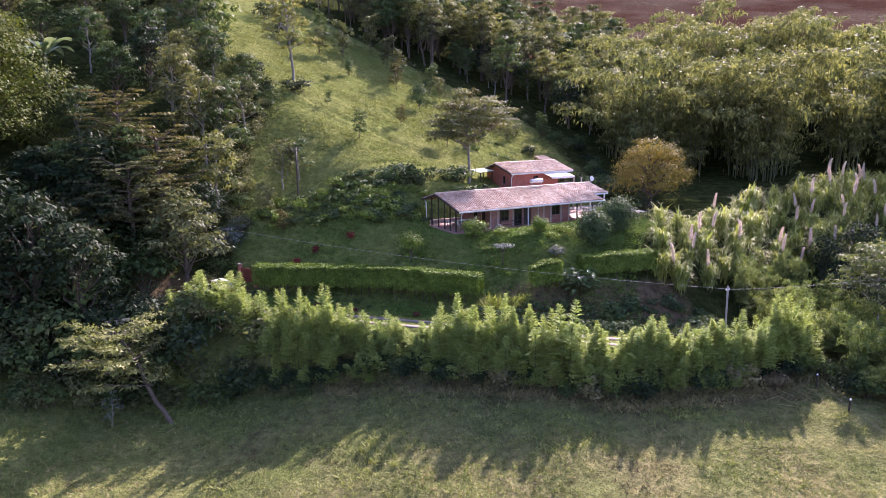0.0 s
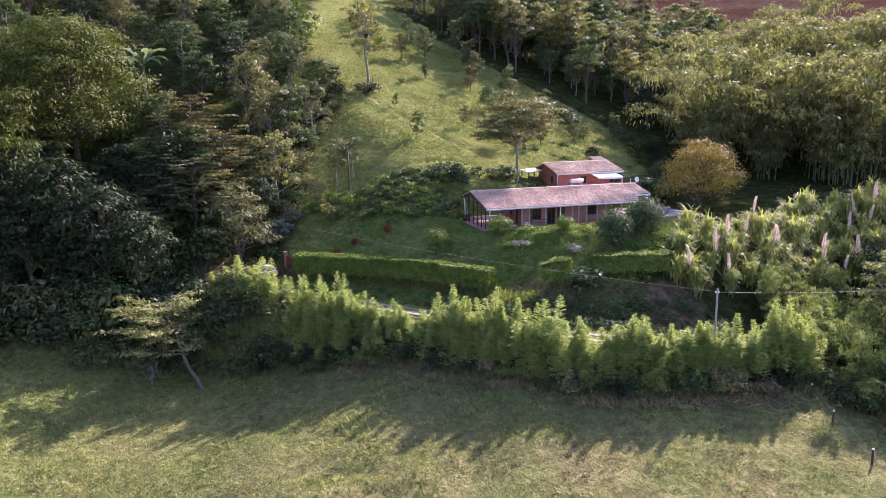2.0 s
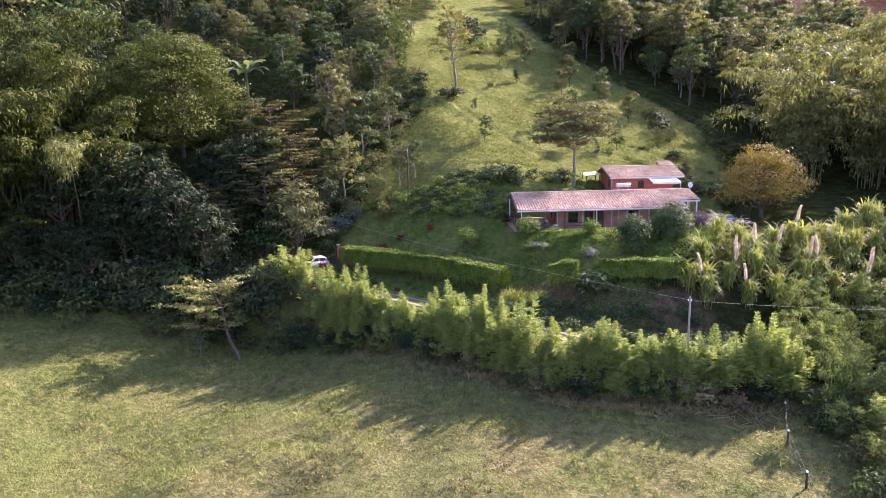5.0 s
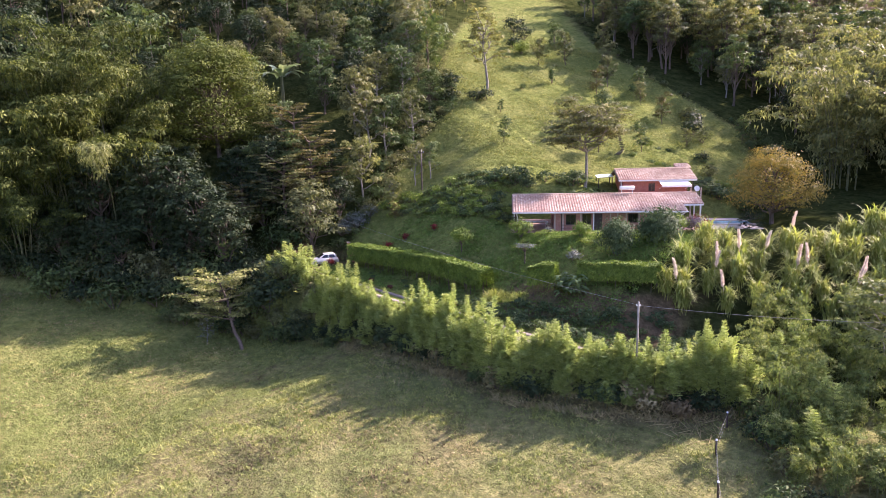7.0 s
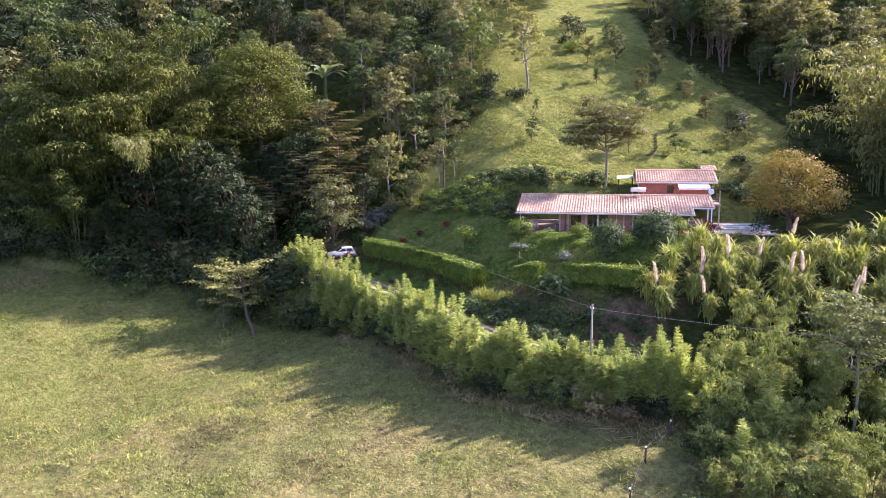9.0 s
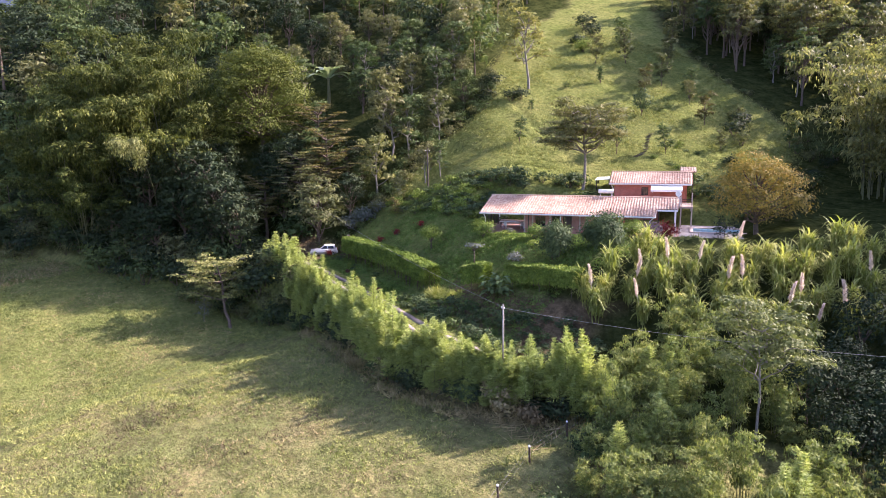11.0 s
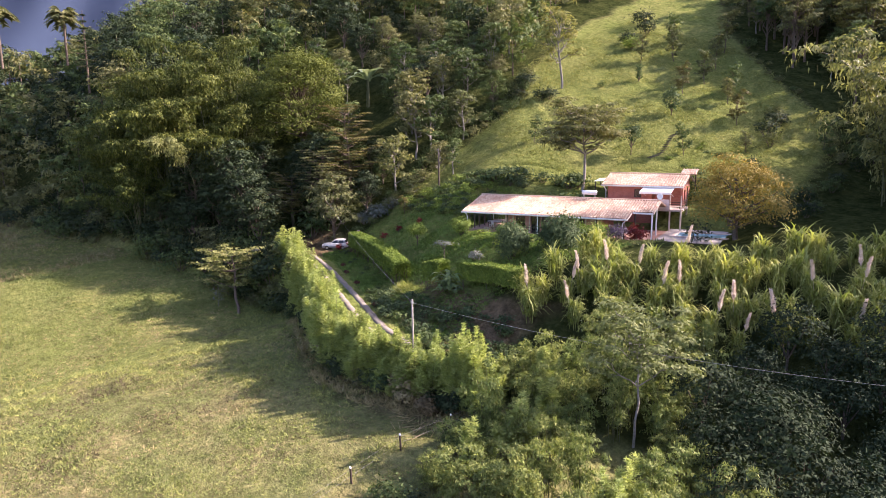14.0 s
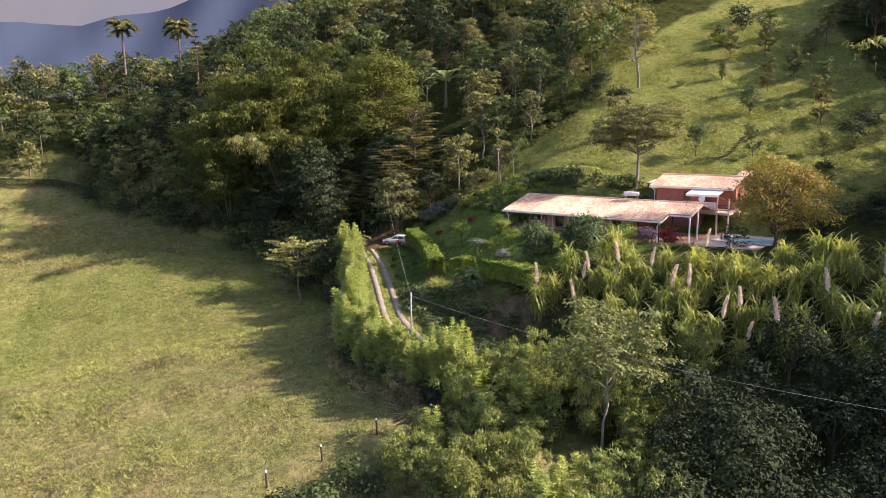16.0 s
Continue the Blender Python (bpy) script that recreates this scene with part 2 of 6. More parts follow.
# ---------------------------------------------------------------- mesh tools
def mesh_of(name, verts, faces, materials, smooth_shade=False, slots=None):
    me = bpy.data.meshes.new(name)
    verts = np.asarray(verts, dtype=np.float32)
    if isinstance(faces, np.ndarray):
        n, k = faces.shape
        me.vertices.add(len(verts))
        me.vertices.foreach_set("co", verts.ravel())
        me.loops.add(n * k)
        me.loops.foreach_set("vertex_index", faces.astype(np.int32).ravel())
        me.polygons.add(n)
        me.polygons.foreach_set("loop_start", np.arange(0, n * k, k, dtype=np.int32))
        me.update(calc_edges=True)
    else:
        me.from_pydata([tuple(v) for v in verts], [], faces)
    for m in (materials if isinstance(materials, (list, tuple)) else [materials]):
        me.materials.append(m)
    if slots is not None:
        me.polygons.foreach_set("material_index", np.asarray(slots, dtype=np.int32))
    if smooth_shade:
        me.polygons.foreach_set("use_smooth", np.ones(len(me.polygons), dtype=bool))
    me.update()
    return me


def thing(name, label, category, group="", kind=""):
    return tagged(new(name), label, category, group, kind)


def part(name, data, parent, label="", m=None):
    ob = new(name, data)
    ob.parent = parent
    if m is not None:
        ob.matrix_basis = m
    if label:
        ob["label"] = label
    return ob


def bm_mesh(name, bm, material, smooth_shade=False):
    me = bpy.data.meshes.new(name)
    bmesh.ops.recalc_face_normals(bm, faces=bm.faces)
    bm.to_mesh(me)
    bm.free()
    for m in (material if isinstance(material, (list, tuple)) else [material]):
        me.materials.append(m)
    if smooth_shade:
        me.polygons.foreach_set("use_smooth", np.ones(len(me.polygons), dtype=bool))
    return me


def box_mesh(name, size, material, centre=(0, 0, 0), bevel=0.0):
    bm = bmesh.new()
    bmesh.ops.create_cube(bm, size=1, matrix=Matrix.Translation(centre) @ Matrix.Diagonal((*size, 1)))
    if bevel:
        bmesh.ops.bevel(bm, geom=bm.edges[:], offset=bevel, segments=1, affect="EDGES")
    return bm_mesh(name, bm, material)


class Bag:
    """Gathers faces of one kind, quads or triangles, for one mesh."""

    def __init__(self, corners=4):
        self.v, self.f, self.n, self.k = [], [], 0, corners

    def add(self, verts, quads):
        verts, quads = np.asarray(verts, float).reshape(-1, 3), np.asarray(quads, int).reshape(-1, self.k)
        self.v.append(verts)
        self.f.append(quads + self.n)
        self.n += len(verts)

    def mesh(self, name, material, smooth_shade=False):
        return mesh_of(name, np.concatenate(self.v), np.concatenate(self.f), material, smooth_shade)


def tube(bag, pts, radii, sides=6):
    pts = np.asarray(pts, float)
    n = len(pts)
    tang = np.gradient(pts, axis=0)
    tang /= np.linalg.norm(tang, axis=1)[:, None] + 1e-9
    ref = np.array([0, 0, 1.0]) if abs(tang[:, 2]).mean() < 0.8 else np.array([1.0, 0, 0])
    a = np.cross(tang, ref)
    a /= np.linalg.norm(a, axis=1)[:, None] + 1e-9
    b = np.cross(tang, a)
    ang = np.arange(sides) * 2 * math.pi / sides
    ring = a[:, None, :] * np.cos(ang)[None, :, None] + b[:, None, :] * np.sin(ang)[None, :, None]
    v = pts[:, None, :] + ring * np.asarray(radii)[:, None, None]
    i = np.arange(n - 1)[:, None] * sides
    j = np.arange(sides)[None, :]
    k = (j + 1) % sides
    q = np.stack([i + j, i + k, i + sides + k, i + sides + j], -1)
    bag.add(v, q.reshape(-1, 4))


def unit(v):
    return v / (np.linalg.norm(v, axis=-1, keepdims=True) + 1e-9)


def leaves(bag, centres, along, size, width, rng, fold=0.25, face=None):
    """Pointed blades at centres, growing along the given ways; a small random roll."""
    n = len(centres)
    along = unit(np.asarray(along, float))
    side = unit(np.cross(along, unit(rng.normal(size=(n, 3)) * (0.5 if face is None else 0.35) + (np.array([0, 0, 1.0]) if face is None else face))))
    up = np.cross(side, along)
    s = (np.asarray(size) * np.ones(n))[:, None]
    w = s * width
    base = centres - along * s * 0.5
    tip = centres + along * s * 0.5 - up * s * 0.12
    l = centres + side * w * 0.5 - along * s * 0.08 - up * w * fold
    r = centres - side * w * 0.5 - along * s * 0.08 - up * w * fold
    if bag.k == 3:
        v = np.stack([base - side * w * 0.45, base + side * w * 0.45 + along * s * 0.15, tip], 1)
        bag.add(v, np.arange(3 * n).reshape(-1, 3))
        return
    v = np.stack([base, r, tip, l], 1)
    bag.add(v, np.arange(4 * n).reshape(-1, 4))


def clump(bag, rng, centre, radii, count, size, width=0.55, droop=0.2, shell=0.55, tuft=11):
    """A lump of foliage: leaves gathered in tufts at the twigs' ends, thick towards the outer skin, with gaps between."""
    n = max(3, count // tuft)
    t = unit(rng.normal(size=(n, 3)))
    t[:, 2] = np.where(t[:, 2] < -0.45, -t[:, 2] * 0.6, t[:, 2])
    t *= (rng.uniform(shell, 1.0, n) ** 0.6 * rng.uniform(0.8, 1.12, n))[:, None]
    k = rng.randint(n, size=count)
    radii = np.asarray(radii) * np.ones(3)
    spread = min(0.30, 1.1 * size / float(radii.mean()) + 0.06)
    off = rng.normal(size=(count, 3)) * spread * [1, 1, 0.6]
    p = np.asarray(centre) + (t[k] + off) * radii
    face = unit(t[k] / radii * radii.mean() + unit(off) * 0.35 + np.array([0, 0, 0.25]))
    along = unit(off) * 0.6 + t[k] * 0.4 + rng.normal(size=(count, 3)) * 0.35 + np.array([0, 0, -droop])
    along = along - 0.75 * face * (along * face).sum(1)[:, None]
    leaves(bag, p, along, size * rng.uniform(0.6, 1.4, count), width, rng, face=face)


# ---------------------------------------------------------------- plants
def broad_tree(seed, height, spread, leaf, leaf_mat, bark=BARK, lumps=16, per=130, name="tree", label="", open_crown=0.0, trunk_part=0.4, flat=0.75, thick=0.035, group="woodland trees"):
    """Tapered trunk, limbs, and a crown of many leafy lumps with gaps between."""
    rng = np.random.RandomState(seed)
    t = thing(name, label, "tree", group)
    wood, crown = Bag(), Bag(3)
    top = np.array([rng.normal() * 0.05, rng.normal() * 0.05, 1]) * height * (0.55 + 0.4 * trunk_part)
    stem = np.linspace([0, 0, -0.4], top, 8) + np.cumsum(rng.normal(size=(8, 3)) * [0.03, 0.03, 0] * height * 0.12, 0)
    tube(wood, stem, np.linspace(thick, thick * 0.3, 8) * height, 7)
    base = height * trunk_part
    for i in range(lumps):
        a = i * 2.4 + rng.uniform(-0.4, 0.4)
        f = (i + 0.5) / lumps
        rad = spread * (0.25 + 0.75 * math.sin(math.pi * min(1, 0.25 + 0.72 * f))) * rng.uniform(0.55, 1.0)
        zc = base + (height - base) * (0.12 + 0.83 * f) * rng.uniform(0.9, 1.05)
        c = np.array([math.cos(a) * rad * 0.75, math.sin(a) * rad * 0.75, zc])
        size = spread * rng.uniform(0.26, 0.45) * (1 - 0.25 * f)
        s = stem[min(7, 2 + int(f * 5))]
        limb = np.linspace(s, c, 5) + np.concatenate([[[0, 0, 0]], rng.normal(size=(3, 3)) * 0.05 * height * 0.4, [[0, 0, 0]]])
        tube(wood, limb, np.linspace(thick * 0.45, thick * 0.1, 5) * height, 5)
        clump(crown, rng, c, (size * 1.15, size * 1.15, size * flat), int(per * (1 - open_crown * rng.uniform(0.3, 1))), leaf)
    part("trunk", wood.mesh("trunk", bark, True), t)
    part("crown", crown.mesh("crown", leaf_mat), t)
    return t


def sparse_tree(seed, height, spread, leaf, leaf_mat, label, name="tree", bark=None, limbs=9, per=70, fork=0.45, group="hillside trees", thick=0.018, lump=0.22, flat=0.6):
    """Slender open tree: bare forking limbs that show, foliage only at their ends."""
    rng = np.random.RandomState(seed)
    t = thing(name, label, "tree", group)
    wood, crown = Bag(), Bag(3)
    stem = np.linspace([0, 0, -0.4], [rng.normal() * 0.04 * height, rng.normal() * 0.04 * height, height * 0.8], 8)
    stem[1:] += np.cumsum(rng.normal(size=(7, 3)) * [0.012, 0.012, 0] * height, 0)
    tube(wood, stem, np.linspace(thick, thick * 0.35, 8) * height, 7)
    for i in range(limbs):
        f = (i + 0.5) / limbs
        s = stem[int(np.clip(round(7 * (fork + (1 - fork) * f)), 1, 7))]
        a = i * 2.4 + rng.uniform(-0.5, 0.5)
        r = spread * rng.uniform(0.55, 1.0) * (1 - 0.35 * f)
        e = np.array([s[0] + math.cos(a) * r, s[1] + math.sin(a) * r, min(height, s[2] + height * rng.uniform(0.12, 0.26))])
        limb = np.linspace(s, e, 6) + np.concatenate([[[0, 0, 0]], rng.normal(size=(5, 3)) * 0.02 * height])
        tube(wood, limb, np.linspace(thick * 0.5, thick * 0.12, 6) * height, 5)
        clump(crown, rng, limb[-1], (spread * lump * 1.4, spread * lump * 1.4, spread * lump * flat), per, leaf)
        for k in range(3):
            b = limb[2 + k] + unit(rng.normal(size=3) + [math.cos(a), math.sin(a), 0.8]) * spread * 0.35
            tube(wood, np.linspace(limb[2 + k], b, 3), np.linspace(thick * 0.2, thick * 0.07, 3) * height, 4)
            clump(crown, rng, b, (spread * lump, spread * lump, spread * lump * flat), per // 2, leaf)
    clump(crown, rng, stem[-1] + [0, 0, height * 0.12], (spread * lump * 1.3, spread * lump * 1.3, spread * lump), per, leaf)
    part("trunk", wood.mesh("trunk", bark or BARK, True), t)
    part("crown", crown.mesh("crown", leaf_mat), t)
    return t


def layered_tree(seed, height, spread, leaf_mat, label, name="spreading_tree", group="woodland trees", start=0.32, tiers=6, foot=(0.0, 0.0)):
    """Flat tiers of fine foliage on wide limbs."""
    rng = np.random.RandomState(seed)
    t = thing(name, label, "tree", group)
    wood, crown = Bag(), Bag(3)
    stem = np.linspace([*foot, -0.9 if any(foot) else -0.4], [0.3, 0.2, height * 0.9], 8) + rng.normal(size=(8, 3)) * [0.1, 0.1, 0]
    tube(wood, stem, np.linspace(0.03, 0.008, 8) * height, 7)
    for i in range(tiers):
        z = height * (start + (0.98 - start) * (i + 0.5) / tiers)
        k = rng.randint(3, 5)
        reach = spread * (0.95 - 0.3 * (i / tiers) ** 2) * rng.uniform(0.6, 1.1)
        for j in range(k):
            a = j * 6.28 / k + i * 1.1 + rng.uniform(-0.4, 0.4)
            end = np.array([math.cos(a) * reach, math.sin(a) * reach, z + height * 0.05])
            up = (z - height * 0.08) / (height * 0.9)
            limb = np.linspace([0.2 + foot[0] * (1 - up), 0.1 + foot[1] * (1 - up), z - height * 0.08], end, 5) + rng.normal(size=(5, 3)) * 0.12
            tube(wood, limb, np.linspace(0.011, 0.003, 5) * height, 5)
            for f in (0.4, 0.7, 1.0):
                c = limb[0] + (end - limb[0]) * f
                clump(crown, rng, c, (reach * 0.34, reach * 0.34, 0.22), 95, 0.36, 0.5, 0.1, 0.1)
    part("trunk", wood.mesh("trunk", BARK, True), t)
    part("crown", crown.mesh("crown", leaf_mat), t)
    return t


def bamboo_clump(seed, height, culms, leaf_mat, label, name="bamboo_clump", leaf=0.52, arch=1.0, lumps=10, per=62, wide=0.078, low=0.2):
    """Tall culms that arch over, each ending in a hanging feathery plume; dark gaps between the plumes."""
    rng = np.random.RandomState(seed)
    t = thing(name, label, "bamboo", "bamboo clumps")
    wood, crown = Bag(), Bag(3)
    for i in range(culms):
        a = i * 2.39996 + rng.uniform(-0.3, 0.3)
        f = math.sqrt((i + 0.5) / culms)
        h = height * rng.uniform(0.5, 1.05) * (1 - 0.22 * f)
        foot = np.array([math.cos(a), math.sin(a), 0]) * f * height * 0.10
        way = np.array([math.cos(a), math.sin(a), 0])
        out = way * height * (0.12 + 0.30 * f) * rng.uniform(0.6, 1.2) * arch
        side = np.array([-way[1], way[0], 0])

        def at(q):
            return foot + out * q ** 2.2 + np.array([0, 0, 1]) * h * (1.30 * q - 0.33 * q ** 4)
        pts = np.array([at(q) for q in np.linspace(0, 1, 9)])
        pts[0, 2] -= 0.4
        tube(wood, pts, np.linspace(0.075, 0.02, 9), 5)
        for q in np.linspace(low, 1.1, lumps):
            w = height * wide * rng.uniform(0.7, 1.25) * (0.55 + 0.45 * math.sin(math.pi * min(1, 0.15 + 0.9 * max(0.1, q - 0.42))))
            c = at(q) + side * rng.uniform(-1, 1) * w * 0.9 + way * rng.uniform(-0.3, 0.6) * w
            clump(crown, rng, c, (w, w, w * 0.72), per, leaf, 0.42, 0.45, 0.5)
            n = per // 8
            hang = c + rng.normal(size=(n, 3)) * [0.55 * w, 0.55 * w, 0.2 * w] - np.array([0, 0, 1.0]) * (0.45 * w + rng.uniform(0, 0.75 * w, n))[:, None]
            leaves(crown, hang, rng.normal(size=(n, 3)) * 0.3 + [0, 0, -1], leaf * rng.uniform(0.9, 1.6, n), 0.28, rng)
    ob = part("culm_stand", wood.mesh("culm_stand", CULM, True), t, "green bamboo culms")
    ob["kind"] = "stuff"
    part("foliage", crown.mesh("foliage", leaf_mat), t)
    return t


def fern_bamboo(seed, height, shoots, leaf_mat, label, name="hedge_bamboo", leaf=0.32, width=1.0):
    """Upright feathery shoots: flat sprays to all sides that shorten towards a nodding tip."""
    rng = np.random.RandomState(seed)
    t = thing(name, label, "bamboo", "living fence")
    wood, crown = Bag(), Bag(3)
    for i in range(shoots):
        a = rng.uniform(0, 6.28)
        foot = np.array([math.cos(a), math.sin(a), 0]) * rng.uniform(0.1, 1.0) * width
        lean = np.array([math.cos(a), math.sin(a), 0]) * rng.uniform(0.1, 0.6) * width + rng.normal(size=3) * [0.15, 0.15, 0]
        h = height * (rng.uniform(0.4, 0.68) if i > 2 else rng.uniform(0.8, 1.1))
        s = np.linspace(0, 1, 6)[:, None]
        pts = foot + lean * s ** 2 + np.array([0, 0, h]) * s
        pts[0, 2] -= 0.3
        tube(wood, pts, np.linspace(0.03, 0.008, 6), 4)
        face = rng.uniform(0, 6.28)
        nodes = 17
        for m_, q in enumerate(np.linspace(0.30, 1.0, nodes)):
            c = foot + lean * q * q + np.array([0, 0, h * q])
            reach = (1.15 * (1 - q) ** 0.62 + 0.06) * width * rng.uniform(0.8, 1.15)
            for k in range(4):
                b = face + math.pi * k + rng.normal() * (0.35 if k < 2 else 1.2)
                d = unit(np.array([math.cos(b), math.sin(b), rng.uniform(0.45, 0.85)]))
                sd = unit(np.cross(d, [0, 0, 1.0]))
                f = np.linspace(0.22, 1.0, 7)
                sg = np.array([1, -1, 1, -1, 1, -1, 0.1])
                p = c + d[None] * (f * reach * (1.0 if k < 2 else 0.75))[:, None] - np.array([0, 0, 1])[None] * (0.22 * reach * f ** 2)[:, None]
                along = d[None] * 0.9 + sd[None] * (sg * 0.75)[:, None] + rng.normal(size=(7, 3)) * 0.2
                leaves(crown, p + sd[None] * (sg * leaf * 0.3)[:, None], along, leaf * rng.uniform(0.75, 1.3, 7), 0.26, rng)
    ob = part("culm_stand", wood.mesh("culm_stand", CULM, True), t, "thin green culms")
    ob["kind"] = "stuff"
    part("foliage", crown.mesh("foliage", leaf_mat), t)
    return t


def thicket_clump(seed, height, shoots, leaf_mat, label, name="thicket_bamboo", leaf=0.22, width=1.15):
    """Bushy bamboo: arching shoots that carry rounded tufts of small narrow leaves."""
    rng = np.random.RandomState(seed)
    t = thing(name, label, "bamboo", "bamboo thicket")
    wood, crown = Bag(), Bag(3)
    for i in range(shoots):
        a = i * 2.4 + rng.uniform(-0.3, 0.3)
        r = math.sqrt((i + 0.5) / shoots)
        out = np.array([math.cos(a), math.sin(a), 0])
        h = height * rng.uniform(0.7, 1.05) * (1.0 - 0.35 * r * r)
        s = np.linspace(0, 1, 6)[:, None]
        pts = out * width * r * (0.4 + 0.75 * s ** 2) + np.array([0, 0, h]) * (1.12 * s - 0.12 * s ** 4)
        pts[0, 2] -= 0.3
        tube(wood, pts, np.linspace(0.03, 0.008, 6), 4)
        for q in (0.4, 0.72, 1.0):
            c = out * width * r * (0.4 + 0.75 * q * q) + np.array([0, 0, h * q]) + rng.normal(size=3) * 0.2
            k = (0.9 - 0.45 * (q - 0.4)) * rng.uniform(0.6, 1.15) * width / 1.6
            clump(crown, rng, c, (k, k, k * 0.8), int(120 * k / 0.6), leaf, 0.5, 0.05, 0.45)
            n = 26
            leaves(crown, c + unit(rng.normal(size=(n, 3)) + [0, 0, 0.8]) * k * 1.15, rng.normal(size=(n, 3)) * 0.4 + [0, 0, 0.9], leaf * 1.5, 0.26, rng)
    part("culm_stand", wood.mesh("culm_stand", CULM, True), t, "thin green culms")["kind"] = "stuff"
    part("foliage", crown.mesh("foliage", leaf_mat), t)
    return t


def reed_clump(seed, height, blades, plumes, label, name="reed_grass_clump"):
    """A fountain of long arching blades, with feathery seed plumes above."""
    rng = np.random.RandomState(seed)
    t = thing(name, label, "grass", "tall reed grass")
    bag = Bag()
    for i in range(blades):
        a = rng.uniform(0, 6.28)
        out = np.array([math.cos(a), math.sin(a), 0])
        side = np.array([-out[1], out[0], 0])
        b = rng.uniform(0, 6.28)
        foot = np.array([math.cos(b), math.sin(b), 0]) * rng.uniform(0, 0.75)
        z0 = height * rng.uniform(0.05, 0.62)
        ln = rng.uniform(1.5, 2.7)
        s = np.linspace(0, 1, 6)[:, None]
        p = foot + out * ln * (0.12 * s + rng.uniform(0.3, 0.65) * s ** 2.2) + np.array([0, 0, 1]) * (z0 + ln * (0.98 * s - rng.uniform(0.15, 0.95) * s ** 3.2))
        w = 0.062 * np.sin(np.clip(s * 2.5 + 0.45, 0, 3.1)) * rng.uniform(0.7, 1.3)
        v = np.concatenate([p - side * w, p + side * w], 1).reshape(-1, 3)
        k = np.arange(5)[:, None] * 2
        bag.add(v, np.concatenate([k, k + 1, k + 3, k + 2], 1))
    for i in range(max(5, int(height * 3))):
        a, r = rng.uniform(0, 6.28), rng.uniform(0, 0.55)
        p = np.array([math.cos(a) * r, math.sin(a) * r, 0])
        tube(bag, np.linspace(p + [0, 0, -0.3], p * 1.5 + [0, 0, height * rng.uniform(0.55, 0.85)], 4), [0.03, 0.028, 0.02, 0.01], 4)
    ob = part("blade_mass", bag.mesh("blade_mass", LEAF_REED), t)
    ob["kind"] = "stuff"
    for i in range(plumes):
        pb = Bag()
        a, r = rng.uniform(0, 6.28), rng.uniform(0.1, 0.5)
        foot = np.array([math.cos(a) * r, math.sin(a) * r, height * 0.55])
        top = foot + np.array([math.cos(a) * 0.35, math.sin(a) * 0.35, height * rng.uniform(0.48, 0.6)])
        tube(pb, np.linspace(foot, top, 4), [0.022, 0.02, 0.016, 0.01], 4)
        n = 260
        q = rng.uniform(0, 1, n)
        bend = np.array([math.cos(a), math.sin(a), 0]) * 0.4
        c = top + bend * (q[:, None] ** 2) + np.array([0, 0, 2.0]) * (q[:, None] - 0.3)
        wid = 0.24 * (1 - q) ** 0.8 * np.minimum(1, 0.25 + 4 * q) + 0.015
        d = unit(rng.normal(size=(n, 3)) * [1, 1, 0.2])
        leaves(pb, c + d * wid[:, None] * rng.uniform(0.2, 1, n)[:, None], d * 0.55 + [0, 0, 0.8], 0.42, 0.22, rng)
        part("plume", pb.mesh("plume", PLUME), t, "cream feathery seed plume")
    return t


def bush(seed, radii, leaf, leaf_mat, label, name="bush", count=900, category="bush", group="garden bushes", stem=0.0):
    """Clipped or natural round bush, lumpy, of single leaves; with a stem where it is a little tree."""
    rng = np.random.RandomState(seed)
    t = thing(name, label, category, group)
    wood, crown = Bag(), Bag(3)
    rx, ry, rz = radii
    zc = stem + rz * 0.9
    for i in range(5):
        a = i * 1.256 + rng.uniform(-0.3, 0.3)
        e = np.array([math.cos(a) * rx * 0.6, math.sin(a) * ry * 0.6, zc + rz * rng.uniform(-0.2, 0.5)])
        tube(wood, np.linspace([0, 0, -0.2 if not stem else stem * 0.8], e, 4), np.linspace(0.05, 0.012, 4), 5)
    if stem:
        tube(wood, np.linspace([0, 0, -0.2], [0.05, 0, stem + rz * 0.5], 5), np.linspace(0.08, 0.05, 5), 6)
    clump(crown, rng, (0, 0, zc), (rx * 0.92, ry * 0.92, rz * 0.92), int(count * 0.9), leaf, 0.62, 0.0, 0.72)
    for i in range(9):
        d = unit(rng.normal(size=3) * [1, 1, 0.7])
        clump(crown, rng, np.array([0, 0, zc]) + d * np.array(radii) * 0.62, np.array(radii) * 0.42, int(count * 0.07), leaf, 0.62, 0.0, 0.5)
    ob = part("stem", wood.mesh("stem", BARK, True), t)
    part("foliage", crown.mesh("foliage", leaf_mat), t)
    return t


USED = set()


def put(kind, x, y, scale=1.0, turn=0.0, sink=0.0, lean=0.0, stretch=1.0):
    m = pose(x, y, gz(x, y) - sink, lean, 0, turn) @ Matrix.Diagonal((scale, scale, scale * stretch, 1))
    if kind.name not in USED:
        USED.add(kind.name)
        kind.matrix_basis = m
        return kind
    s = kind.scale
    return copy_thing(kind, m @ Matrix.Diagonal((1 / s.x, 1 / s.y, 1 / s.z, 1)))

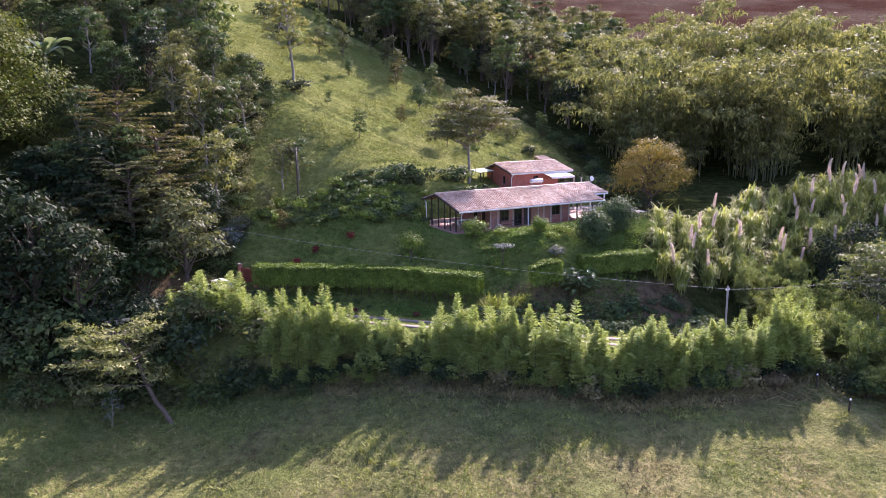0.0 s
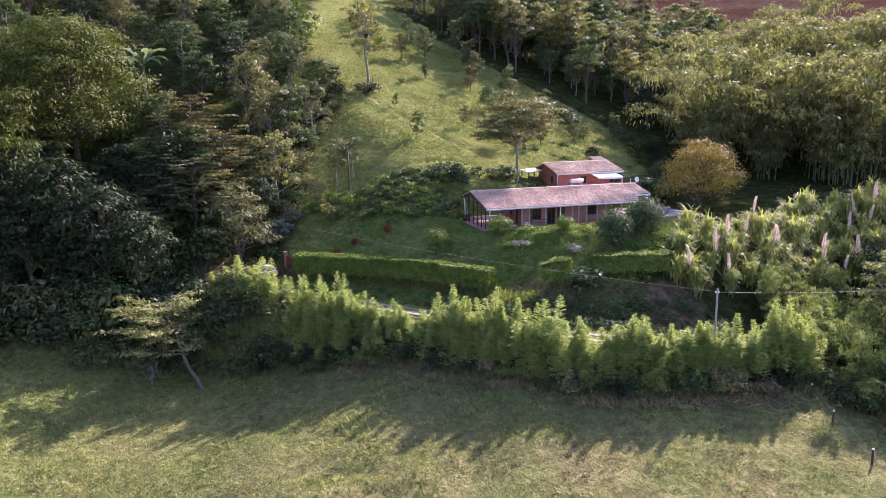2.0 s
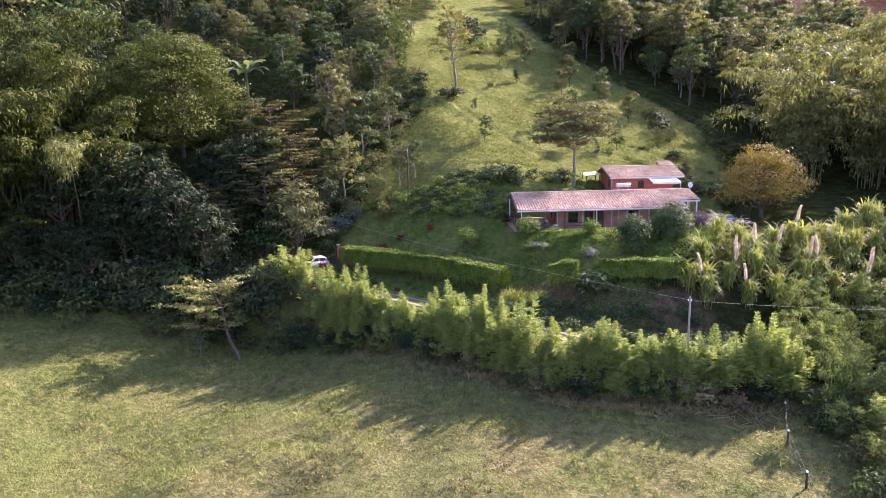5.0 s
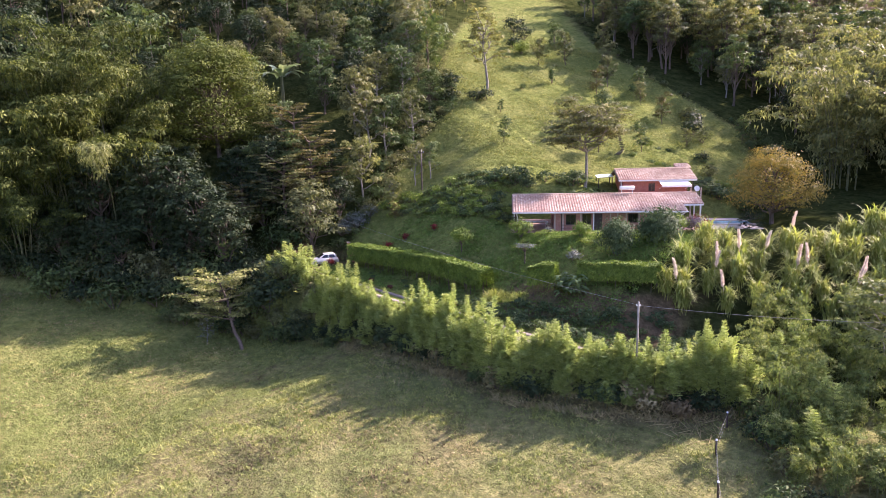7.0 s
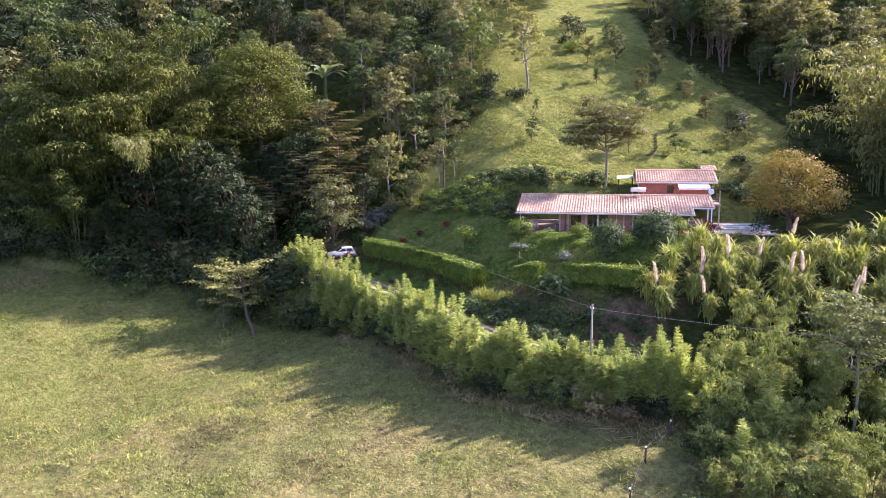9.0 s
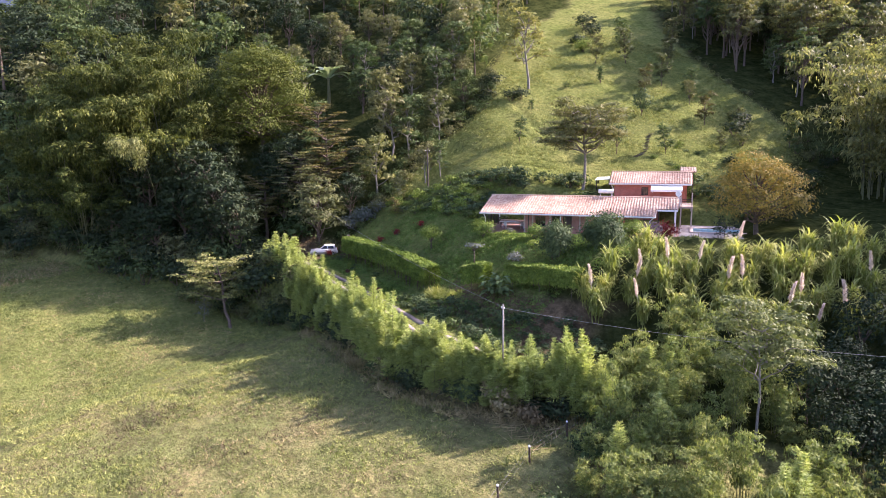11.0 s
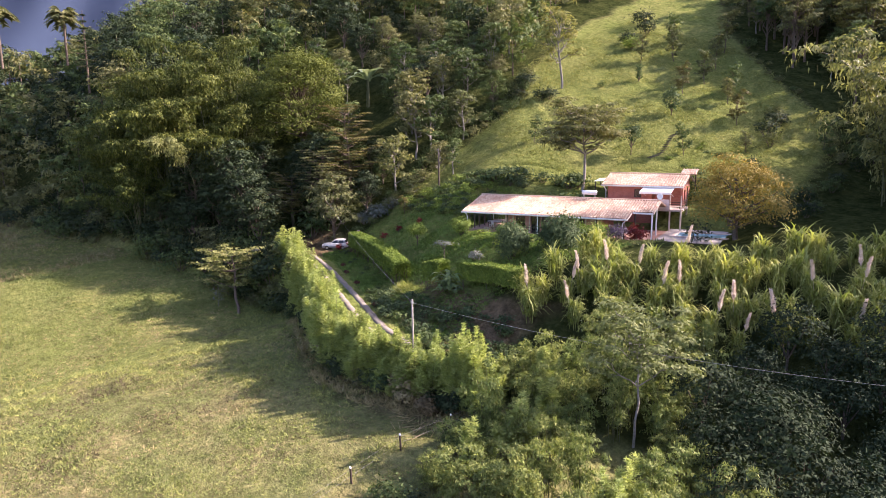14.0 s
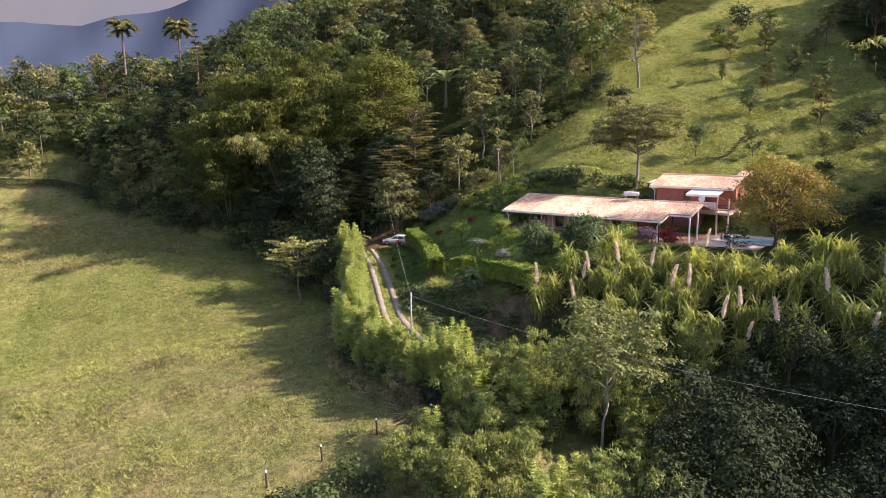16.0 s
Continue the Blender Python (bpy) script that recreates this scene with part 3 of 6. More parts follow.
# ---------------------------------------------------------------- ground
def ground_material():
    m, nt, bsdf = shader("ground")
    at = nt.nodes.new("ShaderNodeAttribute")
    at.attribute_name = "cover"
    sep = nt.nodes.new("ShaderNodeSeparateColor")
    nt.links.new(at.outputs["Color"], sep.inputs[0])
    fine, mid, big = noise_of(nt, 5.0, 6, 0.7), noise_of(nt, 0.5, 5), noise_of(nt, 0.09, 4)
    pasture = mixed(nt, "MIX", ramp(nt, big, [(0.38, (0, 0, 0)), (0.62, (1, 1, 1))]),
                    ramp(nt, mid, [(0.3, (0.09, 0.11, 0.038)), (0.7, (0.175, 0.19, 0.075))]),
                    ramp(nt, mid, [(0.3, (0.135, 0.12, 0.055)), (0.7, (0.245, 0.225, 0.105))]))
    lawn = mixed(nt, "MIX", ramp(nt, big, [(0.35, (0, 0, 0)), (0.65, (1, 1, 1))]),
                 ramp(nt, mid, [(0.3, (0.10, 0.13, 0.033)), (0.7, (0.165, 0.19, 0.058))]),
                 ramp(nt, mid, [(0.3, (0.13, 0.15, 0.046)), (0.7, (0.20, 0.205, 0.072))]))
    earth = ramp(nt, mid, [(0.3, (0.09, 0.065, 0.04)), (0.7, (0.17, 0.125, 0.075))])
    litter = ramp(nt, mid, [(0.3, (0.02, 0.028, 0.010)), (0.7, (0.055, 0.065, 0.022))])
    bare = mixed(nt, "MIX", ramp(nt, noise_of(nt, 0.03, 6, 0.6), [(0.4, (0, 0, 0)), (0.6, (1, 1, 1))]),
                 ramp(nt, mid, [(0.3, (0.045, 0.024, 0.017)), (0.7, (0.072, 0.039, 0.028))]),
                 ramp(nt, mid, [(0.3, (0.12, 0.09, 0.066)), (0.7, (0.07, 0.048, 0.034))]))
    col = mixed(nt, "MIX", sep.outputs[0], pasture, lawn)
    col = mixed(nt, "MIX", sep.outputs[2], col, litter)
    col = mixed(nt, "MIX", sep.outputs[1], col, earth)
    col = mixed(nt, "MIX", at.outputs["Alpha"], col, bare)
    col = mixed(nt, "MULTIPLY", 0.8, col, ramp(nt, fine, [(0.25, (0.6, 0.6, 0.55)), (0.75, (1.3, 1.3, 1.25))]))
    nt.links.new(col, bsdf.inputs["Base Color"])
    bsdf.inputs["Roughness"].default_value = 0.95
    bsdf.inputs["Specular IOR Level"].default_value = 0.0
    lumps = noise_of(nt, 1.4, 5, 0.65)
    col = mixed(nt, "MULTIPLY", 0.75, col, ramp(nt, lumps, [(0.34, (0.5, 0.55, 0.5)), (0.66, (1.38, 1.32, 1.28))]))
    nt.links.new(col, bsdf.inputs["Base Color"])
    height = node(nt, "ShaderNodeMath")
    height.operation = "MULTIPLY_ADD"
    height.inputs[1].default_value = 2.2
    nt.links.new(lumps, height.inputs[0])
    nt.links.new(fine, height.inputs[2])
    bump(nt, bsdf, height.outputs[0], 1.0, 0.22)
    return m


def build_ground():
    def steps(lo, hi, far_lo, far_hi, step):
        mid_part = np.arange(lo, hi + step, step)
        grow = np.cumsum(step * 1.16 ** np.arange(1, 60))
        a, b = lo - grow[grow < lo - far_lo], hi + grow[grow < far_hi - hi]
        return np.concatenate([[far_lo], a[::-1], mid_part, b, [far_hi]])

    xs, ys = steps(-80, 75, -2500, 2500, 0.75), steps(20, 165, -2500, 2500, 0.75)
    gx, gy = np.meshgrid(xs, ys)
    z = ground(gx, gy)
    v = np.stack([gx, gy, z], -1).reshape(-1, 3)
    w = len(xs)
    i, j = np.meshgrid(np.arange(len(ys) - 1) * w, np.arange(w - 1), indexing="ij")
    q = (i + j).reshape(-1, 1) + np.array([[0, 1, w + 1, w]])
    me = mesh_of("ground", v, q, ground_material(), True)
    x, y, z = v.T
    wob = 1.3 * waves(x, y, 6, 21) + 1.0 * waves(x, y, 17, 22)
    north = smooth((y + wob * 0.5 - hedge_foot(x) - 1.5) / 1.5)
    inside = smooth((x + wob - lawn_left(y)) / 2) * smooth((lawn_right(y) - x - wob) / 2)
    lawn = north * inside
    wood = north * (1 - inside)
    # Darker lawn colour on the west pasture carries the shadow of the wood.
    lawn = np.maximum(lawn, 0.8 * (1 - north) * smooth((-10 + 3 * wob - x) / 16) * smooth((x + 85) / 25))
    earth = smooth((x + wob - 4) / 2) * smooth((27 - x + wob) / 3) * smooth((y - road_y(x) - 2.2) / 1.0) * smooth((-2.7 - z + 0.3 * wob) / 0.5) * north
    earth = np.maximum(earth, 0.9 * smooth((6.5 - np.hypot((x + 28) * 0.8, (y - 73.5) * 1.2) - wob) / 2))
    foot = np.exp(-((y - hedge_foot(x) + 0.6 + wob * 0.4) / 1.6) ** 2) * (x > -12) * (x < 33) * 0.75
    far = smooth((y - 215 + 4 * wob) / 10) * smooth((x + 150) / 60)
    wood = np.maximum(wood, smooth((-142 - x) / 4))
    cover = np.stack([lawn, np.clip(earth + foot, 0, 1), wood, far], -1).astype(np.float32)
    a = me.color_attributes.new("cover", "FLOAT_COLOR", "POINT")
    a.data.foreach_set("color", cover.ravel())
    return tagged(new("ground", me), "sloping pasture, garden lawn, earth bank and woodland floor", "ground", kind="structure")


build_ground()

# Blue-grey base colour carries the distance haze; no volume is used.
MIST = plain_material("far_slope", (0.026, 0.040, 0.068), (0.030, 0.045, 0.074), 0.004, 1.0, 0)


def far_mountains():
    """Two ranges to the west, haze put into their colour, the nearer one lower."""
    for dist, knots, lift, seed in ((2300, ((40, 13), (72, 12.5), (80, 11), (86, 9.2), (92, 7.5), (100, 7.3), (125, 6), (160, 4)), 0.25, 3),
                                    (1500, ((40, 7.5), (80, 5.6), (88, 5.2), (95, 4.6), (110, 4.8), (160, 3)), 0.3, 8)):
        deg = np.linspace(40, 160, 160)
        az = np.radians(deg)
        elev = np.interp(deg, [k[0] for k in knots], [k[1] for k in knots]) + lift * waves(deg, deg * 0, 9, seed) + 0.3 * lift * waves(deg, deg * 0, 2, seed + 1)
        rows = []
        for f in np.linspace(0, 1, 14):
            r = dist + 600 * f + 25 * np.sin(deg * 0.9 + 5 * f)
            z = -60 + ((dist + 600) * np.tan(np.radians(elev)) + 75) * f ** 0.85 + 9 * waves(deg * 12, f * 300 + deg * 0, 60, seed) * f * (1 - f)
            rows.append(np.stack([-np.sin(az) * r, np.cos(az) * r, z], -1))
        v = np.stack(rows).reshape(-1, 3)
        k = (np.arange(13)[:, None] * 160 + np.arange(159)[None, :]).reshape(-1, 1)
        bag = Bag()
        bag.add(v, k + np.array([[0, 1, 161, 160]]))
        tagged(new("far_mountain", bag.mesh("far_mountain", MIST, True)), "mountain range far away, haze put into its blue-grey colour", "mountain", "far mountains", "structure")


far_mountains()

HAZE = bpy.data.materials.new("cloud_haze")
HAZE.use_nodes = True
hz = HAZE.node_tree
hz.nodes.remove(hz.nodes["Principled BSDF"])
em = node(hz, "ShaderNodeEmission", Strength=0.12)
hz.links.new(ramp(hz, noise_of(hz, 0.0012, 4), [(0.35, (0.78, 0.86, 1.0)), (0.65, (0.95, 0.98, 1.0))]), em.inputs["Color"])
hz.links.new(em.outputs[0], hz.nodes["Material Output"].inputs["Surface"])
bank = Bag()
az = np.radians(np.linspace(50, 160, 60))
v = np.stack([np.stack([-np.sin(az) * 4200, np.cos(az) * 4200, 0 * az + z_], -1) for z_ in (-200, 600, 1400)]).reshape(-1, 3)
k = (np.arange(2)[:, None] * 60 + np.arange(59)[None, :]).reshape(-1, 1)
bank.add(v, k + np.array([[0, 1, 61, 60]]))
tagged(new("backdrop", bank.mesh("backdrop", HAZE, True)), "pale overcast sky behind the mountains", "sky", kind="structure")

# ---------------------------------------------------------------- driveway: two concrete wheel tracks
CONCRETE = plain_material("concrete", (0.12, 0.105, 0.085), (0.22, 0.19, 0.155), 3, 0.9, 0.3, 0.02)
road = thing("driveway", "narrow driveway of two pale concrete wheel tracks with grass between", "road", kind="structure")


def track(offset, width):
    x = np.linspace(-40, 21, 160)
    y = road_y(x)
    d = unit(np.stack([np.gradient(x), np.gradient(y)], -1))
    nrm = np.stack([-d[:, 1], d[:, 0]], -1)
    bag, rows = Bag(), []
    for o, dz in ((-width / 2, -0.15), (-width / 2, 0.03), (width / 2, 0.03), (width / 2, -0.15)):
        wig = 0.05 * np.sin(x * 2.1 + o * 3)
        px, py = x + nrm[:, 0] * (offset + o + wig), y + nrm[:, 1] * (offset + o + wig)
        rows.append(np.stack([px, py, ground(x, y) + dz], -1))
    v = np.stack(rows, 1).reshape(-1, 3)
    k = (np.arange(159)[:, None] * 4 + np.arange(3)[None, :]).reshape(-1, 1)
    bag.add(v, k + np.array([[0, 1, 5, 4]]))
    return bag.mesh("wheel_track", CONCRETE)


part("wheel_track", track(-0.85, 0.75), road)
part("wheel_track", track(0.85, 0.75), road)

# ---------------------------------------------------------------- house
def brick_material(name, a, b, joint, scale=1.0):
    m, nt, bsdf = shader(name)
    tc = nt.nodes.new("ShaderNodeTexCoord")
    sep = nt.nodes.new("ShaderNodeSeparateXYZ")
    nt.links.new(tc.outputs["Object"], sep.inputs[0])
    add = nt.nodes.new("ShaderNodeMath")
    nt.links.new(sep.outputs[0], add.inputs[0])
    nt.links.new(sep.outputs[1], add.inputs[1])
    comb = nt.nodes.new("ShaderNodeCombineXYZ")
    nt.links.new(add.outputs[0], comb.inputs[0])
    nt.links.new(sep.outputs[2], comb.inputs[1])
    br = node(nt, "ShaderNodeTexBrick", Scale=scale, Mortar_Size=0.012, Brick_Width=0.27, Row_Height=0.09, Color1=(*a, 1), Color2=(*b, 1), Mortar=(*joint, 1))
    nt.links.new(comb.outputs[0], br.inputs["Vector"])
    dirt = noise_of(nt, 1.2, 5)
    col = mixed(nt, "MULTIPLY", 0.7, br.outputs["Color"], ramp(nt, dirt, [(0.3, (0.65, 0.62, 0.6)), (0.7, (1.15, 1.1, 1.1))]))
    nt.links.new(col, bsdf.inputs["Base Color"])
    bsdf.inputs["Roughness"].default_value = 0.85
    bump(nt, bsdf, br.outputs["Fac"], -0.4, 0.01)
    return m


def tile_material():
    m, nt, bsdf = shader("clay_tile")
    geo = nt.nodes.new("ShaderNodeNewGeometry")
    col = ramp(nt, geo.outputs["Random Per Island"], [(0.0, (0.34, 0.20, 0.13)), (0.4, (0.455, 0.315, 0.215)), (0.8, (0.53, 0.41, 0.30)), (1.0, (0.60, 0.51, 0.39))])
    big, fine = noise_of(nt, 0.35, 5), noise_of(nt, 7, 5)
    col = mixed(nt, "MULTIPLY", 0.8, col, ramp(nt, big, [(0.35, (0.62, 0.5, 0.46)), (0.6, (1.1, 1.08, 1.06))]))
    col = mixed(nt, "MULTIPLY", 0.6, col, ramp(nt, fine, [(0.3, (0.7, 0.7, 0.7)), (0.7, (1.2, 1.2, 1.2))]))
    nt.links.new(col, bsdf.inputs["Base Color"])
    bsdf.inputs["Roughness"].default_value = 0.6
    bump(nt, bsdf, fine, 0.2, 0.01)
    return m


TILE = tile_material()
BRICK = brick_material("red_brick", (0.36, 0.105, 0.07), (0.45, 0.15, 0.10), (0.34, 0.17, 0.13))
PINK_BRICK = brick_material("pink_brick", (0.36, 0.155, 0.11), (0.45, 0.215, 0.155), (0.38, 0.235, 0.18))
CREAM = plain_material("cream_paint", (0.46, 0.36, 0.29), (0.56, 0.45, 0.37), 3, 0.7, 0.1)
WHITE = plain_material("white_paint", (0.72, 0.71, 0.68), (0.82, 0.81, 0.78), 3, 0.55, 0.05)
DARK_WOOD = plain_material("dark_wood", (0.035, 0.022, 0.016), (0.07, 0.045, 0.03), 8, 0.6, 0.3, 0.01)
RED_FLOOR = plain_material("red_floor", (0.30, 0.15, 0.11), (0.42, 0.24, 0.18), 2, 0.6, 0.1)
PAVING = plain_material("pale_paving", (0.34, 0.30, 0.26), (0.46, 0.41, 0.36), 2, 0.8, 0.2)
PLASTER = plain_material("soffit", (0.20, 0.13, 0.09), (0.30, 0.20, 0.14), 4, 0.9, 0.2)
METAL = plain_material("grey_metal", (0.45, 0.46, 0.47), (0.58, 0.59, 0.60), 5, 0.35, 0.05, 0.005, 0.8)
FABRIC = plain_material("awning_cloth", (0.74, 0.73, 0.70), (0.84, 0.83, 0.81), 2, 0.85, 0.1)
GREEN_SHEET = plain_material("green_sheet", (0.42, 0.52, 0.40), (0.55, 0.62, 0.50), 3, 0.6, 0.1)
LATTICE = plain_material("pale_lattice", (0.60, 0.50, 0.46), (0.70, 0.60, 0.55), 4, 0.8, 0.1)


def glass_material(name, tint):
    m, nt, bsdf = shader(name)
    bsdf.inputs["Base Color"].default_value = (*tint, 1)
    bsdf.inputs["Roughness"].default_value = 0.08
    bsdf.inputs["Specular IOR Level"].default_value = 0.6
    return m


DARK_GLASS = glass_material("dark_glass", (0.012, 0.014, 0.016))

HM = Matrix.Translation(HOUSE) @ Matrix(((AXIS.x, BACK.x, 0, 0), (AXIS.y, BACK.y, 0, 0), (0, 0, 1, 0), (0, 0, 0, 1)))


def hpose(u, v, w, turn=0):
    return HM @ pose(u, v, w, 0, 0, turn)


house = thing("house", "long single-storey brick house with weathered clay tile roof and carport", "house")
house.matrix_basis = HM
annex = thing("annex_house", "two-storey red brick annex with a clay tile roof, awning and balcony", "house")
annex.matrix_basis = HM


def bar(name, p0, p1, mat, parent, label="", bevel=0.0):
    """A box from one corner to the other."""
    c = [(a + b) / 2 for a, b in zip(p0, p1)]
    s = [abs(b - a) for a, b in zip(p0, p1)]
    return part(name, box_mesh(name, s, mat, (0, 0, 0), bevel), parent, label, Matrix.Translation(c))


def pipe(name, pts, r, mat, parent, label="", sides=8):
    b = Bag()
    pts = np.asarray(pts, float)
    fine = np.concatenate([np.linspace(a, c, 3)[:-1] for a, c in zip(pts[:-1], pts[1:])] + [pts[-1:]])
    tube(b, fine, [r] * len(fine), sides)
    return part(name, b.mesh(name, mat, True), parent, label)


def plate(name, pts, thick, mat, parent, label=""):
    n = len(pts)
    v = [tuple(p) for p in pts] + [(p[0], p[1], p[2] - thick) for p in pts]
    f = [tuple(range(n)), tuple(range(2 * n - 1, n - 1, -1))] + [(i, n + i, n + (i + 1) % n, (i + 1) % n) for i in range(n)]
    return part(name, mesh_of(name, v, f, mat), parent, label)


def tiled_slope(parent, u0, u1, v0, w0, v1, w1, cut=None, seed=1):
    """Barrel tiles in columns from the eave (v0) to the ridge (v1), each its own piece, over a deck."""
    rng = np.random.RandomState(seed)
    slope = math.hypot(v1 - v0, w1 - w0)
    dv, dw = (v1 - v0) / slope, (w1 - w0) / slope
    nv, nw = -dw, dv
    if dv < 0:
        nv, nw = dw * -1, abs(dv)
    cols = int(round(abs(u1 - u0) / 0.33))
    step, length = abs(u1 - u0) / cols, 0.46
    bag = Bag()
    ang = np.linspace(0, math.pi, 6)
    for c in range(cols):
        uc = u0 + (c + 0.5) * step
        start = cut(uc) if cut else 0.0
        rows = int(math.ceil((slope - start) / 0.40))
        for r in range(rows):
            s0 = start + r * 0.40 - 0.06
            s1 = min(s0 + length, slope + 0.04)
            jit, lift = rng.normal() * 0.012, rng.uniform(0, 0.012)
            for kind in (0, 1):
                rad = 0.105 if kind == 0 else 0.10
                off = 0 if kind == 0 else step / 2
                prof = np.stack([np.cos(ang) * rad, np.sin(ang) * rad * (0.85 if kind == 0 else -0.35)], 1)
                rings = []
                for s, k in ((s0, 1.08), (s1, 0.86)):
                    hgt = prof[:, 1] * k + (0.075 if s == s0 else 0.045) + lift + (0.0 if kind == 0 else 0.02)
                    rings.append(np.stack([uc + off + jit + prof[:, 0] * k, v0 + dv * s + nv * hgt, w0 + dw * s + nw * hgt], 1))
                vv = np.concatenate(rings)
                k = np.arange(5)[:, None]
                bag.add(vv, np.concatenate([k, k + 1, k + 7, k + 6], 1))
    ob = part("roof_tiles", bag.mesh("roof_tiles", TILE, True), parent, "weathered pink and red barrel tiles")
    ob["kind"] = "stuff"
    return ob


def wall_run(parent, axis, a0, a1, fixed, w0, w1, openings, mat, thick=0.2):
    """A straight wall with openings through it, as pieces: axis 'u' or 'v'."""
    def piece(a, b, lo, hi):
        if b - a < 0.02 or hi - lo < 0.02:
            return
        if axis == "u":
            bar("wall", (a, fixed, lo), (b, fixed + thick, hi), mat, parent)
        else:
            bar("wall", (fixed, a, lo), (fixed + thick, b, hi), mat, parent)
    at = a0
    for o0, o1, lo, hi in sorted(openings):
        piece(at, o0, w0, w1)
        piece(o0, o1, w0, lo)
        piece(o0, o1, hi, w1)
        at = o1
    piece(at, a1, w0, w1)


def window(parent, axis, a0, a1, fixed, w0, w1, bars=1, name="window", frame_mat=None):
    """Frame, sash bars and a dark pane, set into the opening."""
    frame_mat = frame_mat or DARK_WOOD
    root = new(name)
    root.parent = parent

    def bit(nm, p, q, mat, label=""):
        if axis == "v":
            p, q = (p[1], p[0], p[2]), (q[1], q[0], q[2])
        bar(nm, p, q, mat, root, label)
    d0, d1 = fixed + 0.05, fixed + 0.13
    f = 0.07
    bit("frame", (a0, d0, w0), (a0 + f, d1, w1), frame_mat)
    bit("frame", (a1 - f, d0, w0), (a1, d1, w1), frame_mat)
    bit("frame", (a0 + f, d0, w1 - f), (a1 - f, d1, w1), frame_mat)
    bit("frame", (a0 + f, d0, w0), (a1 - f, d1, w0 + f), frame_mat)
    for i in range(bars):
        c = a0 + (a1 - a0) * (i + 1) / (bars + 1)
        bit("sash_bar", (c - 0.03, d0 + 0.01, w0 + f), (c + 0.03, d1 - 0.01, w1 - f), frame_mat)
    bit("pane", (a0 + f, d0 + 0.03, w0 + f), (a1 - f, d0 + 0.045, w1 - f), DARK_GLASS, "dark window pane")
    return root


EAVE, RIDGE, RV = 2.63, 4.19, 6.3
rise = (RIDGE - EAVE) / RV
# floor, steps
bar("floor", (-0.3, 0.35, -0.55), (24.4, 10.4, 0.0), RED_FLOOR, house, "red-brown tiled porch floor")
bar("step", (5.2, -0.05, -0.55), (17.6, 0.35, -0.18), RED_FLOOR, house)
# roof decks
plate("roof_deck", [(0, 0, EAVE), (21.6, 0, EAVE), (21.6, 2.4, EAVE + 2.4 * rise), (24.1, 2.4, EAVE + 2.4 * rise), (24.1, RV, RIDGE), (0, RV, RIDGE)], 0.12, PLASTER, house, "dark boarded soffit")
plate("roof_deck", [(0, RV, RIDGE), (24.1, RV, RIDGE), (24.1, 10.2, RIDGE - 3.9 * rise), (0, 10.2, RIDGE - 3.9 * rise)], 0.12, PLASTER, house)
slope_len = math.hypot(RV, RIDGE - EAVE)
tiled_slope(house, 0.0, 24.1, 0, EAVE, RV, RIDGE, lambda u: 0.0 if u < 21.6 else 2.4 * slope_len / RV, 3)
tiled_slope(house, 0.0, 24.1, 10.2, RIDGE - 3.9 * rise, RV, RIDGE, None, 4)
pipe("ridge_cap", [(0, RV, RIDGE + 0.08), (12, RV, RIDGE + 0.085), (24.1, RV, RIDGE + 0.08)], 0.14, TILE, house, "clay ridge tiles")
# gutter and fascia
bar("fascia", (0.0, -0.05, EAVE - 0.16), (21.6, 0.0, EAVE + 0.02), WHITE, house, "white eave board")
bar("gutter", (0.0, -0.17, EAVE - 0.10), (21.7, -0.05, EAVE + 0.0), WHITE, house, "pale metal gutter", 0.03)
bar("fascia", (21.75, 2.3, EAVE + 2.4 * rise - 0.18), (24.1, 2.37, EAVE + 2.4 * rise + 0.0), WHITE, house)
plate("bargeboard", [(-0.06, 0, EAVE + 0.02), (0.0, 0, EAVE + 0.02), (0.0, RV, RIDGE + 0.02), (-0.06, RV, RIDGE + 0.02)], 0.2, DARK_WOOD, house, "dark timber bargeboard")
plate("bargeboard", [(-0.06, RV, RIDGE + 0.02), (0.0, RV, RIDGE + 0.02), (0.0, 10.2, RIDGE - 3.9 * rise), (-0.06, 10.2, RIDGE - 3.9 * rise)], 0.2, DARK_WOOD, house)
plate("bargeboard", [(24.1, 2.4, EAVE + 2.4 * rise + 0.02), (24.17, 2.4, EAVE + 2.4 * rise + 0.02), (24.17, RV, RIDGE + 0.02), (24.1, RV, RIDGE + 0.02)], 0.22, CREAM, house, "pale gable board")
plate("bargeboard", [(21.6, 0, EAVE + 0.02), (21.67, 0, EAVE + 0.02), (21.67, 2.3, EAVE + 2.3 * rise + 0.02), (21.6, 2.3, EAVE + 2.3 * rise + 0.02)], 0.2, CREAM, house)
pipe("downpipe", [(0.5, -0.1, EAVE - 0.08), (0.55, 0.35, EAVE - 0.35), (0.6, 0.55, EAVE - 0.7), (0.6, 0.55, 0.0)], 0.07, WHITE, house, "white downpipe")
pipe("downpipe", [(21.4, -0.1, EAVE - 0.08), (21.3, 0.3, EAVE - 0.3), (21.0, 0.5, EAVE - 0.55), (21.0, 0.55, 0.0)], 0.07, WHITE, house, "white downpipe")
pipe("downpipe", [(0.3, 10.1, EAVE + 0.45), (0.3, 9.6, EAVE + 0.2), (0.3, 9.5, 0.0)], 0.07, WHITE, house, "white downpipe")
